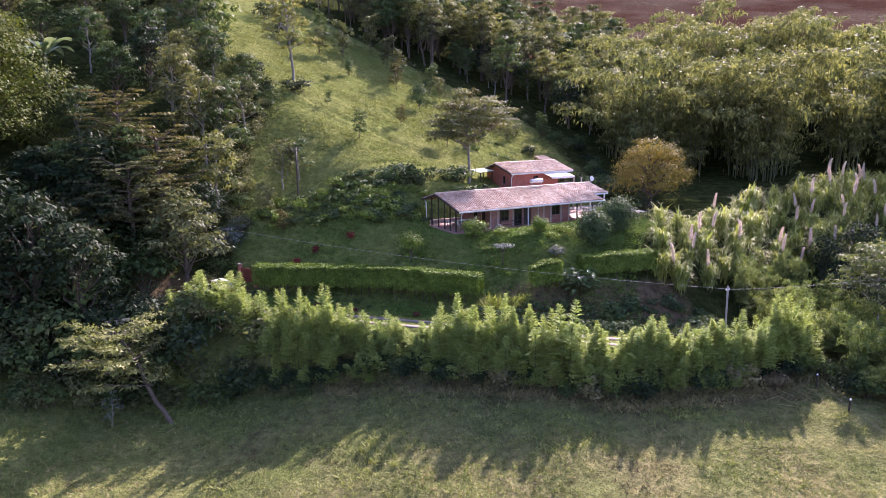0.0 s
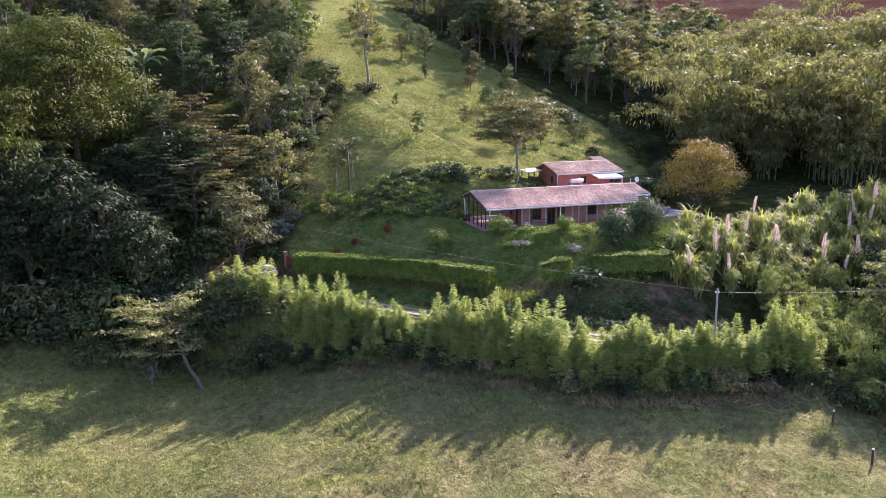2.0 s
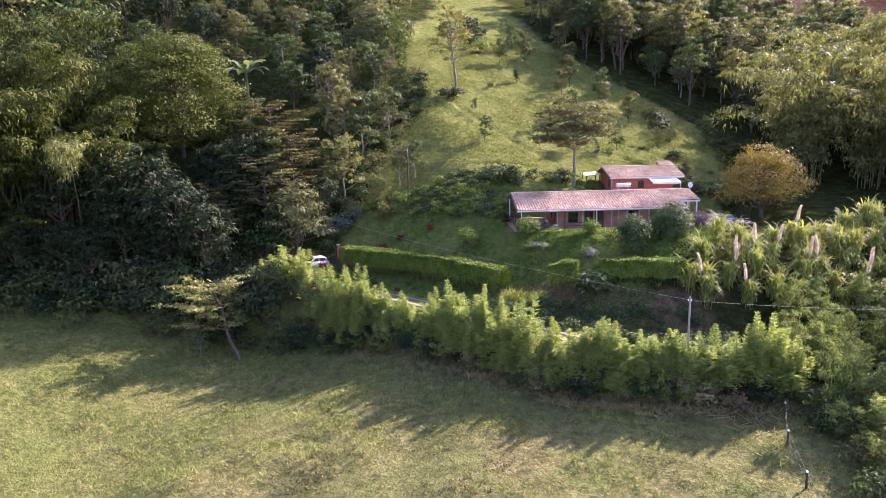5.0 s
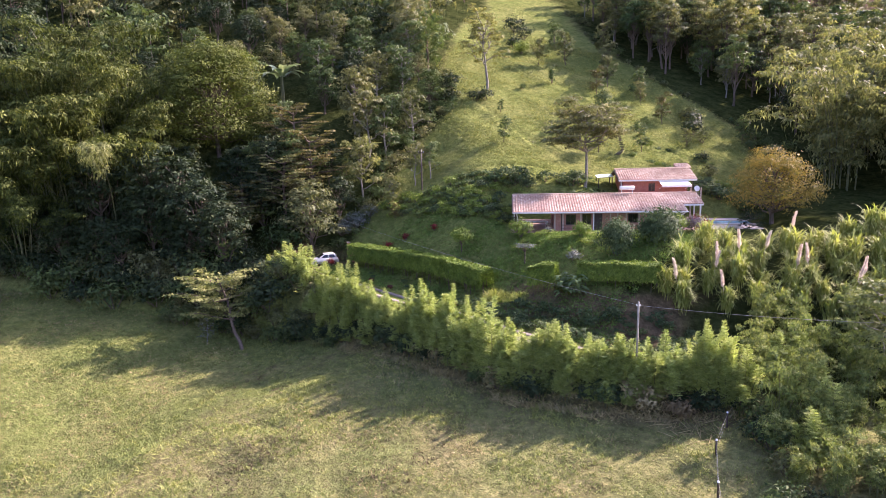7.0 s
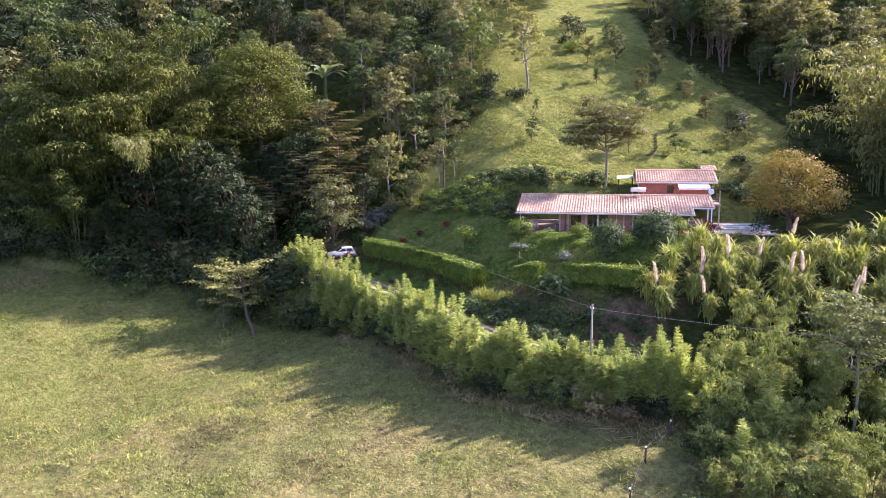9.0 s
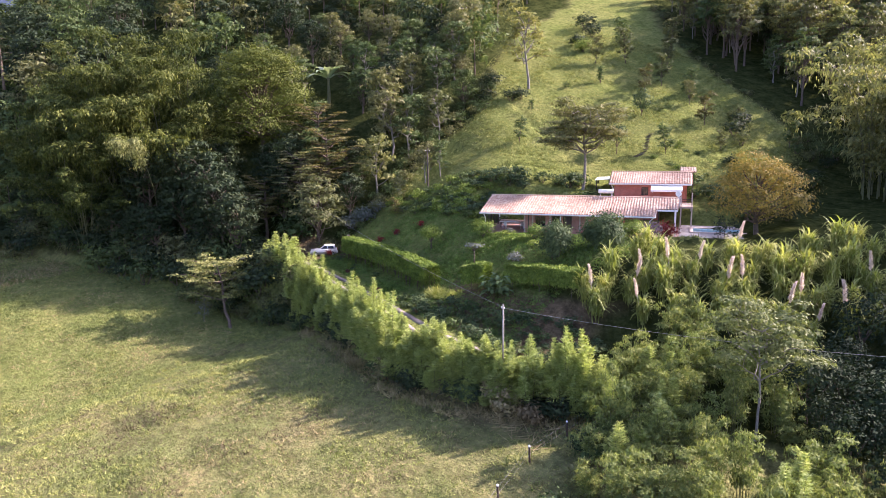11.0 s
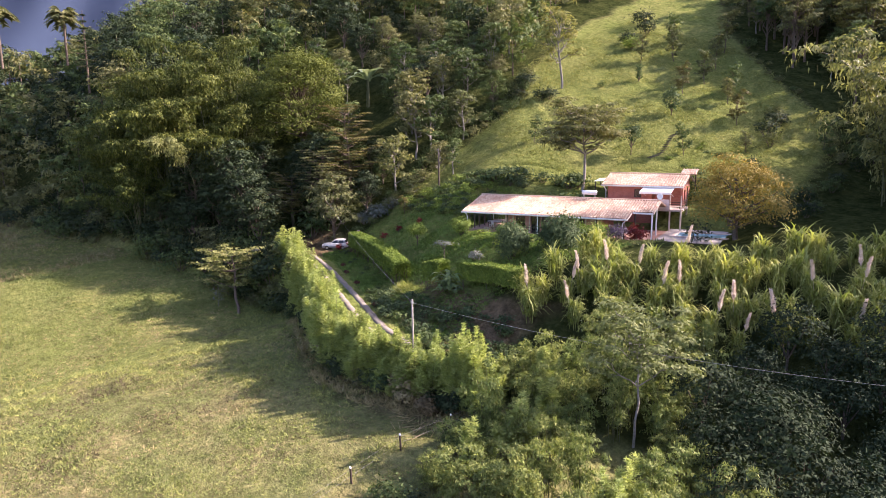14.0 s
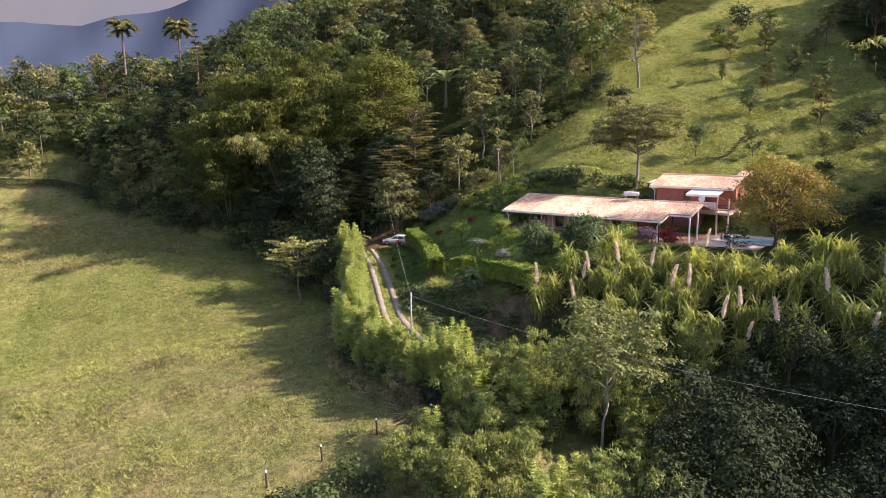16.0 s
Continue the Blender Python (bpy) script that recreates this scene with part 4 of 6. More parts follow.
# front rooms
top = EAVE + 2.0 * rise - 0.13
wall_run(house, "u", 5.4, 17.5, 2.0, 0.0, top, [(6.85, 8.15, 0.75, 2.1), (8.95, 10.1, 0.0, 2.15), (10.35, 11.5, 0.0, 2.2), (14.7, 15.95, 0.95, 2.15)], PINK_BRICK)
wall_run(house, "v", 2.2, 9.6, 5.4, 0.0, EAVE + 0.35, [(3.2, 4.2, 0.0, 2.05), (5.2, 6.2, 0.9, 2.0)], PINK_BRICK)
wall_run(house, "v", 2.2, 9.6, 17.3, 0.0, EAVE + 0.35, [(3.0, 4.0, 0.0, 2.05)], BRICK)
wall_run(house, "u", 5.4, 17.5, 9.6, 0.0, EAVE + 0.4, [], PINK_BRICK)
bar("ceiling_slab", (5.6, 2.2, EAVE + 0.2), (17.3, 9.6, EAVE + 0.3), PLASTER, house)
window(house, "u", 6.85, 8.15, 2.0, 0.75, 2.1, 1)
window(house, "u", 14.7, 15.95, 2.0, 0.95, 2.15, 1)
window(house, "u", 8.95, 10.1, 2.0, 0.0, 2.15, 1, "glazed_door")
window(house, "v", 5.2, 6.2, 5.4, 0.9, 2.0, 0)
bar("door", (10.4, 2.14, 0.02), (11.45, 2.19, 2.16), DARK_WOOD, house, "dark wooden door")
bar("door", (5.52, 3.25, 0.02), (5.57, 4.15, 2.03), DARK_WOOD, house, "dark wooden door")
for u in (5.45, 6.5, 8.75, 12.5, 13.4, 14.5, 16.1, 17.35):
    bar("pilaster", (u - 0.09, 1.93, 0.0), (u + 0.09, 1.997, top), CREAM, house, "cream painted pilaster")
bar("skirting", (12.5, 1.94, 0.0), (17.3, 1.995, 0.32), BRICK, house, "red brick skirting")
for u, mat, lab in ((6.2, DARK_WOOD, "dark porch post"), (10.25, WHITE, "white porch post"), (17.8, DARK_WOOD, "dark porch post"), (20.3, DARK_WOOD, "dark porch post"), (21.1, DARK_WOOD, "dark porch post")):
    bar("post", (u - 0.06, 0.75, 0.0), (u + 0.06, 0.87, EAVE + 0.8 * rise - 0.12), mat, house, lab)
for u in (21.9, 23.9):
    bar("post", (u - 0.07, 2.75, 0.0), (u + 0.07, 2.89, EAVE + 2.8 * rise - 0.12), WHITE if u > 23 else DARK_WOOD, house)
bar("post", (23.75, 5.6, 0.0), (23.9, 5.75, EAVE + 5.6 * rise - 0.12), WHITE, house)
# porch railing, dark
bar("porch_rail", (6.25, 0.78, 0.85), (10.2, 0.84, 0.92), DARK_WOOD, house, "dark timber porch rail")
bar("porch_rail", (6.25, 0.78, 0.45), (10.2, 0.84, 0.51), DARK_WOOD, house)
# carport posts
for v in (1.6, 3.1, 4.6, 6.3, 8.2):
    h = EAVE + min(v, 2 * RV - v) * rise - 0.12
    bar("post", (0.35, v - 0.07, 0.0), (0.49, v + 0.07, h), DARK_WOOD, house, "dark carport post")
bar("beam", (0.32, 0.3, EAVE - 0.12), (0.52, 1.53, EAVE + 0.02), DARK_WOOD, house)
bar("back_wall", (0.3, 9.3, 0.0), (5.4, 9.5, 0.5), CREAM, house, "low pale wall behind the carport")

# annex
AW, AR, AV0, AV1 = 5.53, 6.74, 12.3, 16.8
ar = (AR - AW) / (AV1 - AV0)
plate("roof_deck", [(15.0, AV0, AW), (25.75, AV0, AW), (25.75, AV1, AR), (15.0, AV1, AR)], 0.12, PLASTER, annex)
plate("roof_deck", [(15.0, AV1, AR), (25.75, AV1, AR), (25.75, 20.6, AR - 3.8 * ar), (15.0, 20.6, AR - 3.8 * ar)], 0.12, PLASTER, annex)
tiled_slope(annex, 15.0, 25.75, AV0, AW, AV1, AR, None, 5)
tiled_slope(annex, 15.0, 25.75, 20.6, AR - 3.8 * ar, AV1, AR, None, 6)
pipe("ridge_cap", [(15, AV1, AR + 0.08), (25.75, AV1, AR + 0.08)], 0.14, TILE, annex, "clay ridge tiles")
plate("porch_roof", [(24.2, 18.2, 6.75), (26.3, 18.2, 6.75), (26.3, 20.3, 7.25), (24.2, 20.3, 7.25)], 0.1, PLASTER, annex)
tiled_slope(annex, 24.2, 26.3, 18.2, 6.77, 20.3, 7.27, None, 7)
bar("post", (25.9, 20.0, 2.0), (26.05, 20.15, 7.1), DARK_WOOD, annex)
bar("post", (24.3, 20.0, 2.0), (24.45, 20.15, 7.1), DARK_WOOD, annex)
bar("fascia", (15.0, AV0 - 0.05, AW - 0.17), (25.75, AV0, AW + 0.02), WHITE, annex, "white eave board")
bar("gutter", (15.0, AV0 - 0.17, AW - 0.10), (25.75, AV0 - 0.05, AW), WHITE, annex, "pale metal gutter", 0.03)
for u in (14.94, 25.75):
    plate("bargeboard", [(u, AV0, AW + 0.02), (u + 0.06, AV0, AW + 0.02), (u + 0.06, AV1, AR + 0.02), (u, AV1, AR + 0.02)], 0.2, DARK_WOOD, annex)
    plate("bargeboard", [(u, AV1, AR + 0.02), (u + 0.06, AV1, AR + 0.02), (u + 0.06, 20.6, AR - 3.8 * ar), (u, 20.6, AR - 3.8 * ar)], 0.2, DARK_WOOD, annex)
wall_run(annex, "u", 15.7, 21.6, 13.1, -0.3, AW + 0.08, [(19.3, 20.2, 3.9, 5.0)], BRICK)
wall_run(annex, "v", 13.3, 20.0, 15.7, -0.3, AW + 0.1, [(15.0, 15.7, 3.9, 5.0)], BRICK)
wall_run(annex, "u", 15.7, 25.2, 20.0, -0.3, AW + 0.1, [], BRICK)
wall_run(annex, "v", 15.2, 20.0, 25.0, -0.3, AW + 0.3, [(16.0, 17.0, 2.8, 4.8)], BRICK)
wall_run(annex, "u", 21.6, 25.0, 15.0, -0.3, AW + 0.5, [(22.4, 23.4, 2.8, 4.9), (22.4, 24.0, 0.0, 2.1)], BRICK)
wall_run(annex, "v", 13.3, 15.0, 21.4, -0.3, AW + 0.2, [], BRICK)
for v0, v1, w0, w1 in ((13.3, AV1, AW + 0.1, AR - 0.15),):
    me = mesh_of("gable", [(15.72, 13.3, AW + 0.1), (15.72, 20.0, AW + 0.1), (15.72, AV1, AR - 0.13), (15.9, 13.3, AW + 0.1), (15.9, 20.0, AW + 0.1), (15.9, AV1, AR - 0.13)],
                 [(0, 2, 1), (3, 4, 5), (0, 3, 5, 2), (2, 5, 4, 1), (0, 1, 4, 3)], BRICK)
    part("gable", me, annex)
window(annex, "u", 19.3, 20.2, 13.1, 3.9, 5.0, 1)
window(annex, "v", 15.0, 15.7, 15.7, 3.9, 5.0, 0)
window(annex, "u", 22.4, 23.4, 15.0, 2.8, 4.9, 0, "glazed_door")
window(annex, "u", 22.4, 24.0, 15.0, 0.0, 2.1, 1, "glazed_door")
pipe("downpipe", [(15.35, 12.2, AW - 0.08), (15.4, 12.7, AW - 0.4), (15.5, 13.0, AW - 0.7), (15.5, 13.0, 1.5)], 0.07, WHITE, annex, "white downpipe")
# balcony
bar("balcony_floor", (21.0, 10.2, 2.55), (26.0, 15.0, 2.78), CREAM, annex, "pale balcony slab")
for u, v in ((24.5, 10.35), (25.85, 10.35), (25.85, 14.6)):
    bar("balcony_post", (u - 0.09, v - 0.09, -0.1), (u + 0.09, v + 0.09, 2.55), CREAM, annex, "pale post")
    bar("balcony_post", (u - 0.06, v - 0.06, 2.78), (u + 0.06, v + 0.06, AW - 0.1 if v > 12 else 4.6), DARK_WOOD if v > 12 else CREAM, annex)
bar("balcony_screen", (21.0, 10.22, 2.78), (24.4, 10.3, 4.05), LATTICE, annex, "pale lattice screen")
for w in (3.1, 3.4, 3.7):
    bar("balcony_rail", (24.5, 10.3, w), (25.85, 10.36, w + 0.07), DARK_WOOD, annex)
    bar("balcony_rail", (25.82, 10.35, w), (25.88, 14.6, w + 0.07), DARK_WOOD, annex)
awning = thing("awning", "white fabric awning stretched over the balcony", "awning")
awning.matrix_basis = HM
plate("cloth", [(20.6, 10.35, 4.95), (24.6, 10.35, 4.95), (24.6, 13.0, 5.42), (20.6, 13.0, 5.42)], 0.03, FABRIC, awning)
bar("valance", (20.6, 10.3, 4.68), (24.6, 10.345, 4.96), FABRIC, awning, "hanging white valance")
pipe("arm", [(20.8, 13.05, 4.2), (20.8, 10.5, 4.88)], 0.025, METAL, awning)
pipe("arm", [(24.4, 13.05, 4.2), (24.4, 10.5, 4.88)], 0.025, METAL, awning)
pipe("roller", [(20.55, 13.0, 5.36), (24.65, 13.0, 5.36)], 0.07, WHITE, awning)
lean_roof = thing("shed_roof", "pale green corrugated sheet roof beside the annex", "roof")
lean_roof.matrix_basis = HM
plate("sheet", [(12.6, 17.0, 5.6), (15.0, 17.0, 5.75), (15.0, 20.0, 5.95), (12.6, 20.0, 5.8)], 0.05, GREEN_SHEET, lean_roof)
for u, v in ((12.8, 17.2), (12.8, 19.8), (14.8, 17.2), (14.8, 19.8)):
    bar("post", (u - 0.06, v - 0.06, 1.2), (u + 0.06, v + 0.06, 5.6), DARK_WOOD, lean_roof)

# solar water heater on the ridge
heater = thing("solar_water_heater", "white cylindrical solar water heater standing on the roof ridge", "water heater")
heater.matrix_basis = HM @ Matrix.Translation((15.2, 6.3, 4.2))
b = Bag()
tube(b, [(-0.95, 0, 0.82), (-0.9, 0, 0.82), (0.9, 0, 0.82), (0.95, 0, 0.82)], [0.2, 0.27, 0.27, 0.2], 16)
part("tank", b.mesh("tank", WHITE, True), heater, "white insulated tank")
for u in (-0.9, 0.9):
    tube_end = Bag()
    tube(tube_end, [(u, 0, 0.82), (u * 1.06, 0, 0.82), (u * 1.09, 0, 0.82)], [0.27, 0.25, 0.02], 16)
    part("end_cap", tube_end.mesh("end_cap", METAL, True), heater, "grey end cap")
for u in (-0.7, 0.7):
    pipe("stand_leg", [(u, -0.35, -0.05), (u, -0.12, 0.6)], 0.025, METAL, heater)
    pipe("stand_leg", [(u, 0.35, -0.05), (u, 0.12, 0.6)], 0.025, METAL, heater)
bar("stand_rail", (-0.8, -0.38, 0.12), (0.8, -0.33, 0.17), METAL, heater)
bar("stand_rail", (-0.8, 0.33, 0.12), (0.8, 0.38, 0.17), METAL, heater)

# satellite dish on the roof end
dish = thing("satellite_dish", "white satellite dish on the end of the roof ridge", "satellite dish")
dish.matrix_basis = HM @ pose(24.0, 6.1, 4.3)
bm = bmesh.new()
bmesh.ops.create_uvsphere(bm, u_segments=20, v_segments=12, radius=0.75)
bmesh.ops.delete(bm, geom=[v for v in bm.verts if v.co.z > -0.58], context="VERTS")
bmesh.ops.solidify(bm, geom=bm.faces[:], thickness=0.02)
bmesh.ops.transform(bm, verts=bm.verts, matrix=pose(0.1, -0.2, 0.55, 75, 0, 12) @ Matrix.Translation((0, 0, 0.62)) @ Matrix.Diagonal((1, 1, 0.8, 1)))
part("reflector", bm_mesh("reflector", bm, WHITE, True), dish, "white reflector")
pipe("mast", [(0.1, -0.05, -0.2), (0.1, -0.05, 0.5)], 0.03, METAL, dish)
pipe("feed_arm", [(0.1, -0.2, 0.3), (0.2, -0.65, 0.5)], 0.015, METAL, dish)

# carport table and plastic chair
table = thing("long_table", "long white-topped table in the carport", "table")
table.matrix_basis = hpose(3.0, 5.6, 0)
part("tabletop", box_mesh("tabletop", (3.4, 0.9, 0.05), WHITE, (0, 0, 0.74), 0.01), table)
for u in (-1.55, 1.55):
    for v in (-0.35, 0.35):
        bar("leg", (u - 0.03, v - 0.03, 0), (u + 0.03, v + 0.03, 0.715), DARK_WOOD, table)


def plastic_chair(u, v, turn):
    t = thing("plastic_chair", "white moulded plastic chair in the carport", "chair", "plastic chairs")
    t.matrix_basis = hpose(u, v, 0, turn)
    part("seat", box_mesh("seat", (0.46, 0.44, 0.04), WHITE, (0, 0, 0.43), 0.015), t)
    part("backrest", box_mesh("backrest", (0.44, 0.04, 0.42), WHITE, (0, 0.22, 0.66), 0.015), t)
    for a in (-0.2, 0.2):
        for c in (-0.19, 0.19):
            bar("leg", (a - 0.02, c - 0.02, 0), (a + 0.02, c + 0.02, 0.41), WHITE, t)
        bar("armrest", (a * 1.15 - 0.02, -0.2, 0.6), (a * 1.15 + 0.02, 0.2, 0.63), WHITE, t)
    return t


plastic_chair(4.7, 4.4, 40)
plastic_chair(2.2, 4.6, -10)

# terrace and pool
terrace = tagged(new("terrace", box_mesh("terrace", (11.5, 12.5, 0.5), PAVING, (0, 0, 0))), "pale paved terrace beside the house", "terrace", kind="structure")
terrace.matrix_basis = hpose(30.1, 8.3, -0.2)
pool = thing("swimming_pool", "small swimming pool with pale rim and blue water", "swimming pool")
pool.matrix_basis = hpose(29.6, 7.6, -0.22)
WATER = plain_material("pool_water", (0.22, 0.42, 0.52), (0.30, 0.52, 0.60), 1.5, 0.08, 0.15, 0.02)
for p0, p1 in (((-4, -2.2, 0), (4, -1.75, 0.42)), ((-4, 1.75, 0), (4, 2.2, 0.42)), ((-4, -1.75, 0), (-3.55, 1.75, 0.42)), ((3.55, -1.75, 0), (4, 1.75, 0.42))):
    bar("rim", p0, p1, CREAM, pool, "pale painted rim", 0.03)
bar("water", (-3.55, -1.75, 0.0), (3.55, 1.75, 0.30), WATER, pool, "blue water")

# ---------------------------------------------------------------- car
PAINT = plain_material("silver_paint", (0.47, 0.46, 0.44), (0.53, 0.52, 0.50), 20, 0.42, 0, 0.0, 0.1)
RUBBER = plain_material("rubber", (0.02, 0.02, 0.02), (0.035, 0.035, 0.035), 10, 0.8, 0.2)
LAMP_RED = plain_material("tail_lamp", (0.30, 0.02, 0.015), (0.40, 0.03, 0.02), 10, 0.2, 0)
LAMP_CLEAR = plain_material("head_lamp", (0.6, 0.6, 0.6), (0.75, 0.75, 0.75), 10, 0.1, 0)


def hatchback(x, y, heading):
    t = thing("car", "small silver hatchback parked by the gate", "car")
    t.matrix_basis = pose(x, y, gz(x, y) + 0.02, 0, 0, heading) @ Matrix.Diagonal((1.02, 1.04, 1.08, 1))
    # side outline, nose towards +x: lower body and cabin
    def loft(name, outline, widths, mat, label=""):
        n = len(outline)
        v = []
        for s in (-1, 1):
            v += [(px, s * w, pz) for (px, pz), w in zip(outline, widths)]
        bm = bmesh.new()
        vs = [bm.verts.new(p) for p in v]
        bm.faces.new(vs[:n])
        bm.faces.new(vs[n:][::-1])
        for i in range(n):
            j = (i + 1) % n
            bm.faces.new((vs[i], vs[n + i], vs[n + j], vs[j]))
        bmesh.ops.recalc_face_normals(bm, faces=bm.faces)
        bmesh.ops.bevel(bm, geom=bm.edges[:], offset=0.045, segments=2, affect="EDGES")
        return part(name, bm_mesh(name, bm, mat, True), t, label)
    loft("body", [(-1.95, 0.35), (-1.98, 0.75), (-1.85, 0.98), (0.75, 0.96), (1.75, 0.80), (1.98, 0.62), (1.98, 0.32), (1.6, 0.22), (-1.6, 0.22)], [0.80, 0.82, 0.82, 0.82, 0.76, 0.74, 0.74, 0.78, 0.78], PAINT, "silver bodywork")
    loft("cabin", [(-1.82, 0.95), (-1.55, 1.42), (-1.2, 1.48), (-0.1, 1.46), (0.85, 0.95)], [0.78, 0.64, 0.62, 0.62, 0.76], PAINT, "silver roof and pillars")
    for s in (-1, 1):
        for name, q in (("side_window", [(-1.5, 1.0), (-1.35, 1.38), (-0.62, 1.40), (-0.62, 1.0)]), ("side_window", [(-0.52, 1.0), (-0.52, 1.40), (-0.12, 1.39), (0.55, 1.0)])):
            def at(px, pz):
                return (px, s * (0.785 - (pz - 0.95) * 0.295 + 0.012), pz)
            me = mesh_of(name, [at(*p) for p in q] + [(a, c - s * 0.03, d) for a, c, d in [at(*p) for p in q]],
                         [(0, 1, 2, 3), (7, 6, 5, 4), (0, 4, 5, 1), (1, 5, 6, 2), (2, 6, 7, 3), (3, 7, 4, 0)], DARK_GLASS)
            part(name, me, t, "dark side window")
        for px, mat, name, z in ((-1.93, LAMP_RED, "tail_light", 0.85), (1.90, LAMP_CLEAR, "headlight", 0.68)):
            part(name, box_mesh(name, (0.14, 0.24, 0.2), mat, (px, s * 0.66, z), 0.03), t, "red tail light" if px < 0 else "clear headlight")
        for px in (-1.25, 1.25):
            w = part("wheel", wheel_tyre, t, "", pose(px, s * 0.74, 0.3, 90, 0, 0))
            part("rim", wheel_rim, w, "grey wheel rim", Matrix.Translation((0, 0, -s * 0.085)))
    def pane(name, pts, label):
        v = [Vector(p) for p in pts]
        nrm = (v[1] - v[0]).cross(v[2] - v[0]).normalized() * 0.015
        me = mesh_of(name, [p + nrm for p in v] + [p - nrm for p in v], [(0, 1, 2, 3), (7, 6, 5, 4), (0, 4, 5, 1), (1, 5, 6, 2), (2, 6, 7, 3), (3, 7, 4, 0)], DARK_GLASS)
        part(name, me, t, label)
    pane("windscreen", [(0.79, -0.66, 1.0), (0.79, 0.66, 1.0), (0.0, 0.54, 1.42), (0.0, -0.54, 1.42)], "dark windscreen")
    pane("rear_window", [(-1.815, -0.62, 1.0), (-1.815, 0.62, 1.0), (-1.60, 0.54, 1.37), (-1.60, -0.54, 1.37)], "dark rear window")
    part("bumper", box_mesh("bumper", (0.16, 1.5, 0.2), PAINT, (1.97, 0, 0.4), 0.04), t)
    part("bumper", box_mesh("bumper", (0.16, 1.5, 0.22), PAINT, (-1.97, 0, 0.45), 0.04), t)
    return t


bm = bmesh.new()
bmesh.ops.create_cone(bm, cap_ends=True, segments=20, radius1=0.3, radius2=0.3, depth=0.19)
bmesh.ops.bevel(bm, geom=[e for e in bm.edges if abs(e.verts[0].co.z - e.verts[1].co.z) < 0.01], offset=0.03, segments=1, affect="EDGES")
wheel_tyre = bm_mesh("tyre", bm, RUBBER, True)
bm = bmesh.new()
bmesh.ops.create_cone(bm, cap_ends=True, segments=16, radius1=0.19, radius2=0.19, depth=0.05)
wheel_rim = bm_mesh("rim", bm, METAL)
hatchback(-26.6, 75.0, 234)

# red brick gate pillars at the end of the hedge
gate = thing("garden_gate", "rust-red timber gate between two brick pillars", "gate")
GATE_WOOD = plain_material("rust_red_wood", (0.16, 0.05, 0.03), (0.24, 0.08, 0.05), 6, 0.8, 0.3)
gate.matrix_basis = pose(-23.4, 77.4, gz(-23.4, 77.4), 0, 0, -35)
for u in (-1.3, 1.3):
    bar("pillar", (u - 0.18, -0.18, -0.3), (u + 0.18, 0.18, 2.1), BRICK, gate, "brick pillar")
    bar("cap", (u - 0.24, -0.24, 2.1), (u + 0.24, 0.24, 2.2), CONCRETE, gate)
for i in range(9):
    u = -1.0 + i * 0.25
    bar("board", (u - 0.1, -0.03, 0.15), (u + 0.1, 0.03, 1.75), GATE_WOOD, gate)
for w in (0.35, 1.45):
    bar("ledge", (-1.12, -0.08, w), (1.12, -0.03, w + 0.12), GATE_WOOD, gate)

# ---------------------------------------------------------------- plants
rnd = np.random.RandomState(11)


def scatter(x0, x1, y0, y1, step, ok, jitter=0.38):
    out = []
    for gy_ in np.arange(y0, y1, step):
        for gx_ in np.arange(x0, x1, step):
            px, py = gx_ + rnd.uniform(-jitter, jitter) * step, gy_ + rnd.uniform(-jitter, jitter) * step
            if ok(px, py):
                out.append((px, py))
    return out


def turn():
    return rnd.uniform(0, 360)


# living fence along the field
FENCE = [fern_bamboo(s, 4.3, 9, LEAF_FERN, "feathery light green bamboo shoots of a living fence", width=1.1) for s in (1, 2, 3, 4)]
x = -19.0
while x < 33:
    y = float(hedge_foot(x)) + 1.6
    low = math.exp(-((x + 3.6) / 1.9) ** 2)
    tall = 0.88 + 0.26 * float(smooth((x + 1.5) / 2) * smooth((17 - x) / 6)) + 0.30 * math.exp(-((x + 14.5) / 3.5) ** 2) + 0.35 * float(smooth((x - 27) / 4)) - 0.42 * low + 0.14 * math.sin(x * 1.9)
    wide = 0.75 + 0.25 * tall
    put(FENCE[rnd.randint(4)], x + rnd.uniform(-0.3, 0.3), y + rnd.uniform(-0.7, 0.1), rnd.uniform(1.0, 1.3) * wide, turn(), stretch=tall / wide * rnd.uniform(0.85, 1.08))
    if low < 0.9 and rnd.uniform() < 0.85:
        put(FENCE[rnd.randint(4)], x + rnd.uniform(-0.3, 0.3), y + rnd.uniform(0.0, 0.4), rnd.uniform(0.8, 1.0) * wide, turn(), stretch=tall / wide * rnd.uniform(1.15, 1.35))
    if low < 0.5 and rnd.uniform() < 0.55:
        put(FENCE[rnd.randint(4)], x + rnd.uniform(-0.3, 0.3), y + rnd.uniform(-1.3, -0.7), rnd.uniform(0.75, 0.95) * wide, turn(), stretch=tall / wide * rnd.uniform(0.7, 1.0))
    x += rnd.uniform(1.0, 1.45)

# skirt of dead stalks and shrubs; its dark leaves stand in for fence-foot shade
SKIRT = [bush(s, (1.1, 0.9, 0.9), 0.24, m, "dark scrubby undergrowth that also carries shade at the living fence's foot", "undergrowth", 420, "bush", "undergrowth") for s, m in ((71, LEAF_DARK), (72, LEAF_MID), (73, STRAW))]
x = -21.0
while x < 33:
    k = SKIRT[2] if rnd.uniform() < 0.3 and x > -6 else SKIRT[rnd.randint(2)]
    put(k, x, float(hedge_foot(x)) + rnd.uniform(0.2, 1.1), rnd.uniform(0.85, 1.45), turn(), 0.15)
    x += rnd.uniform(0.9, 1.5)

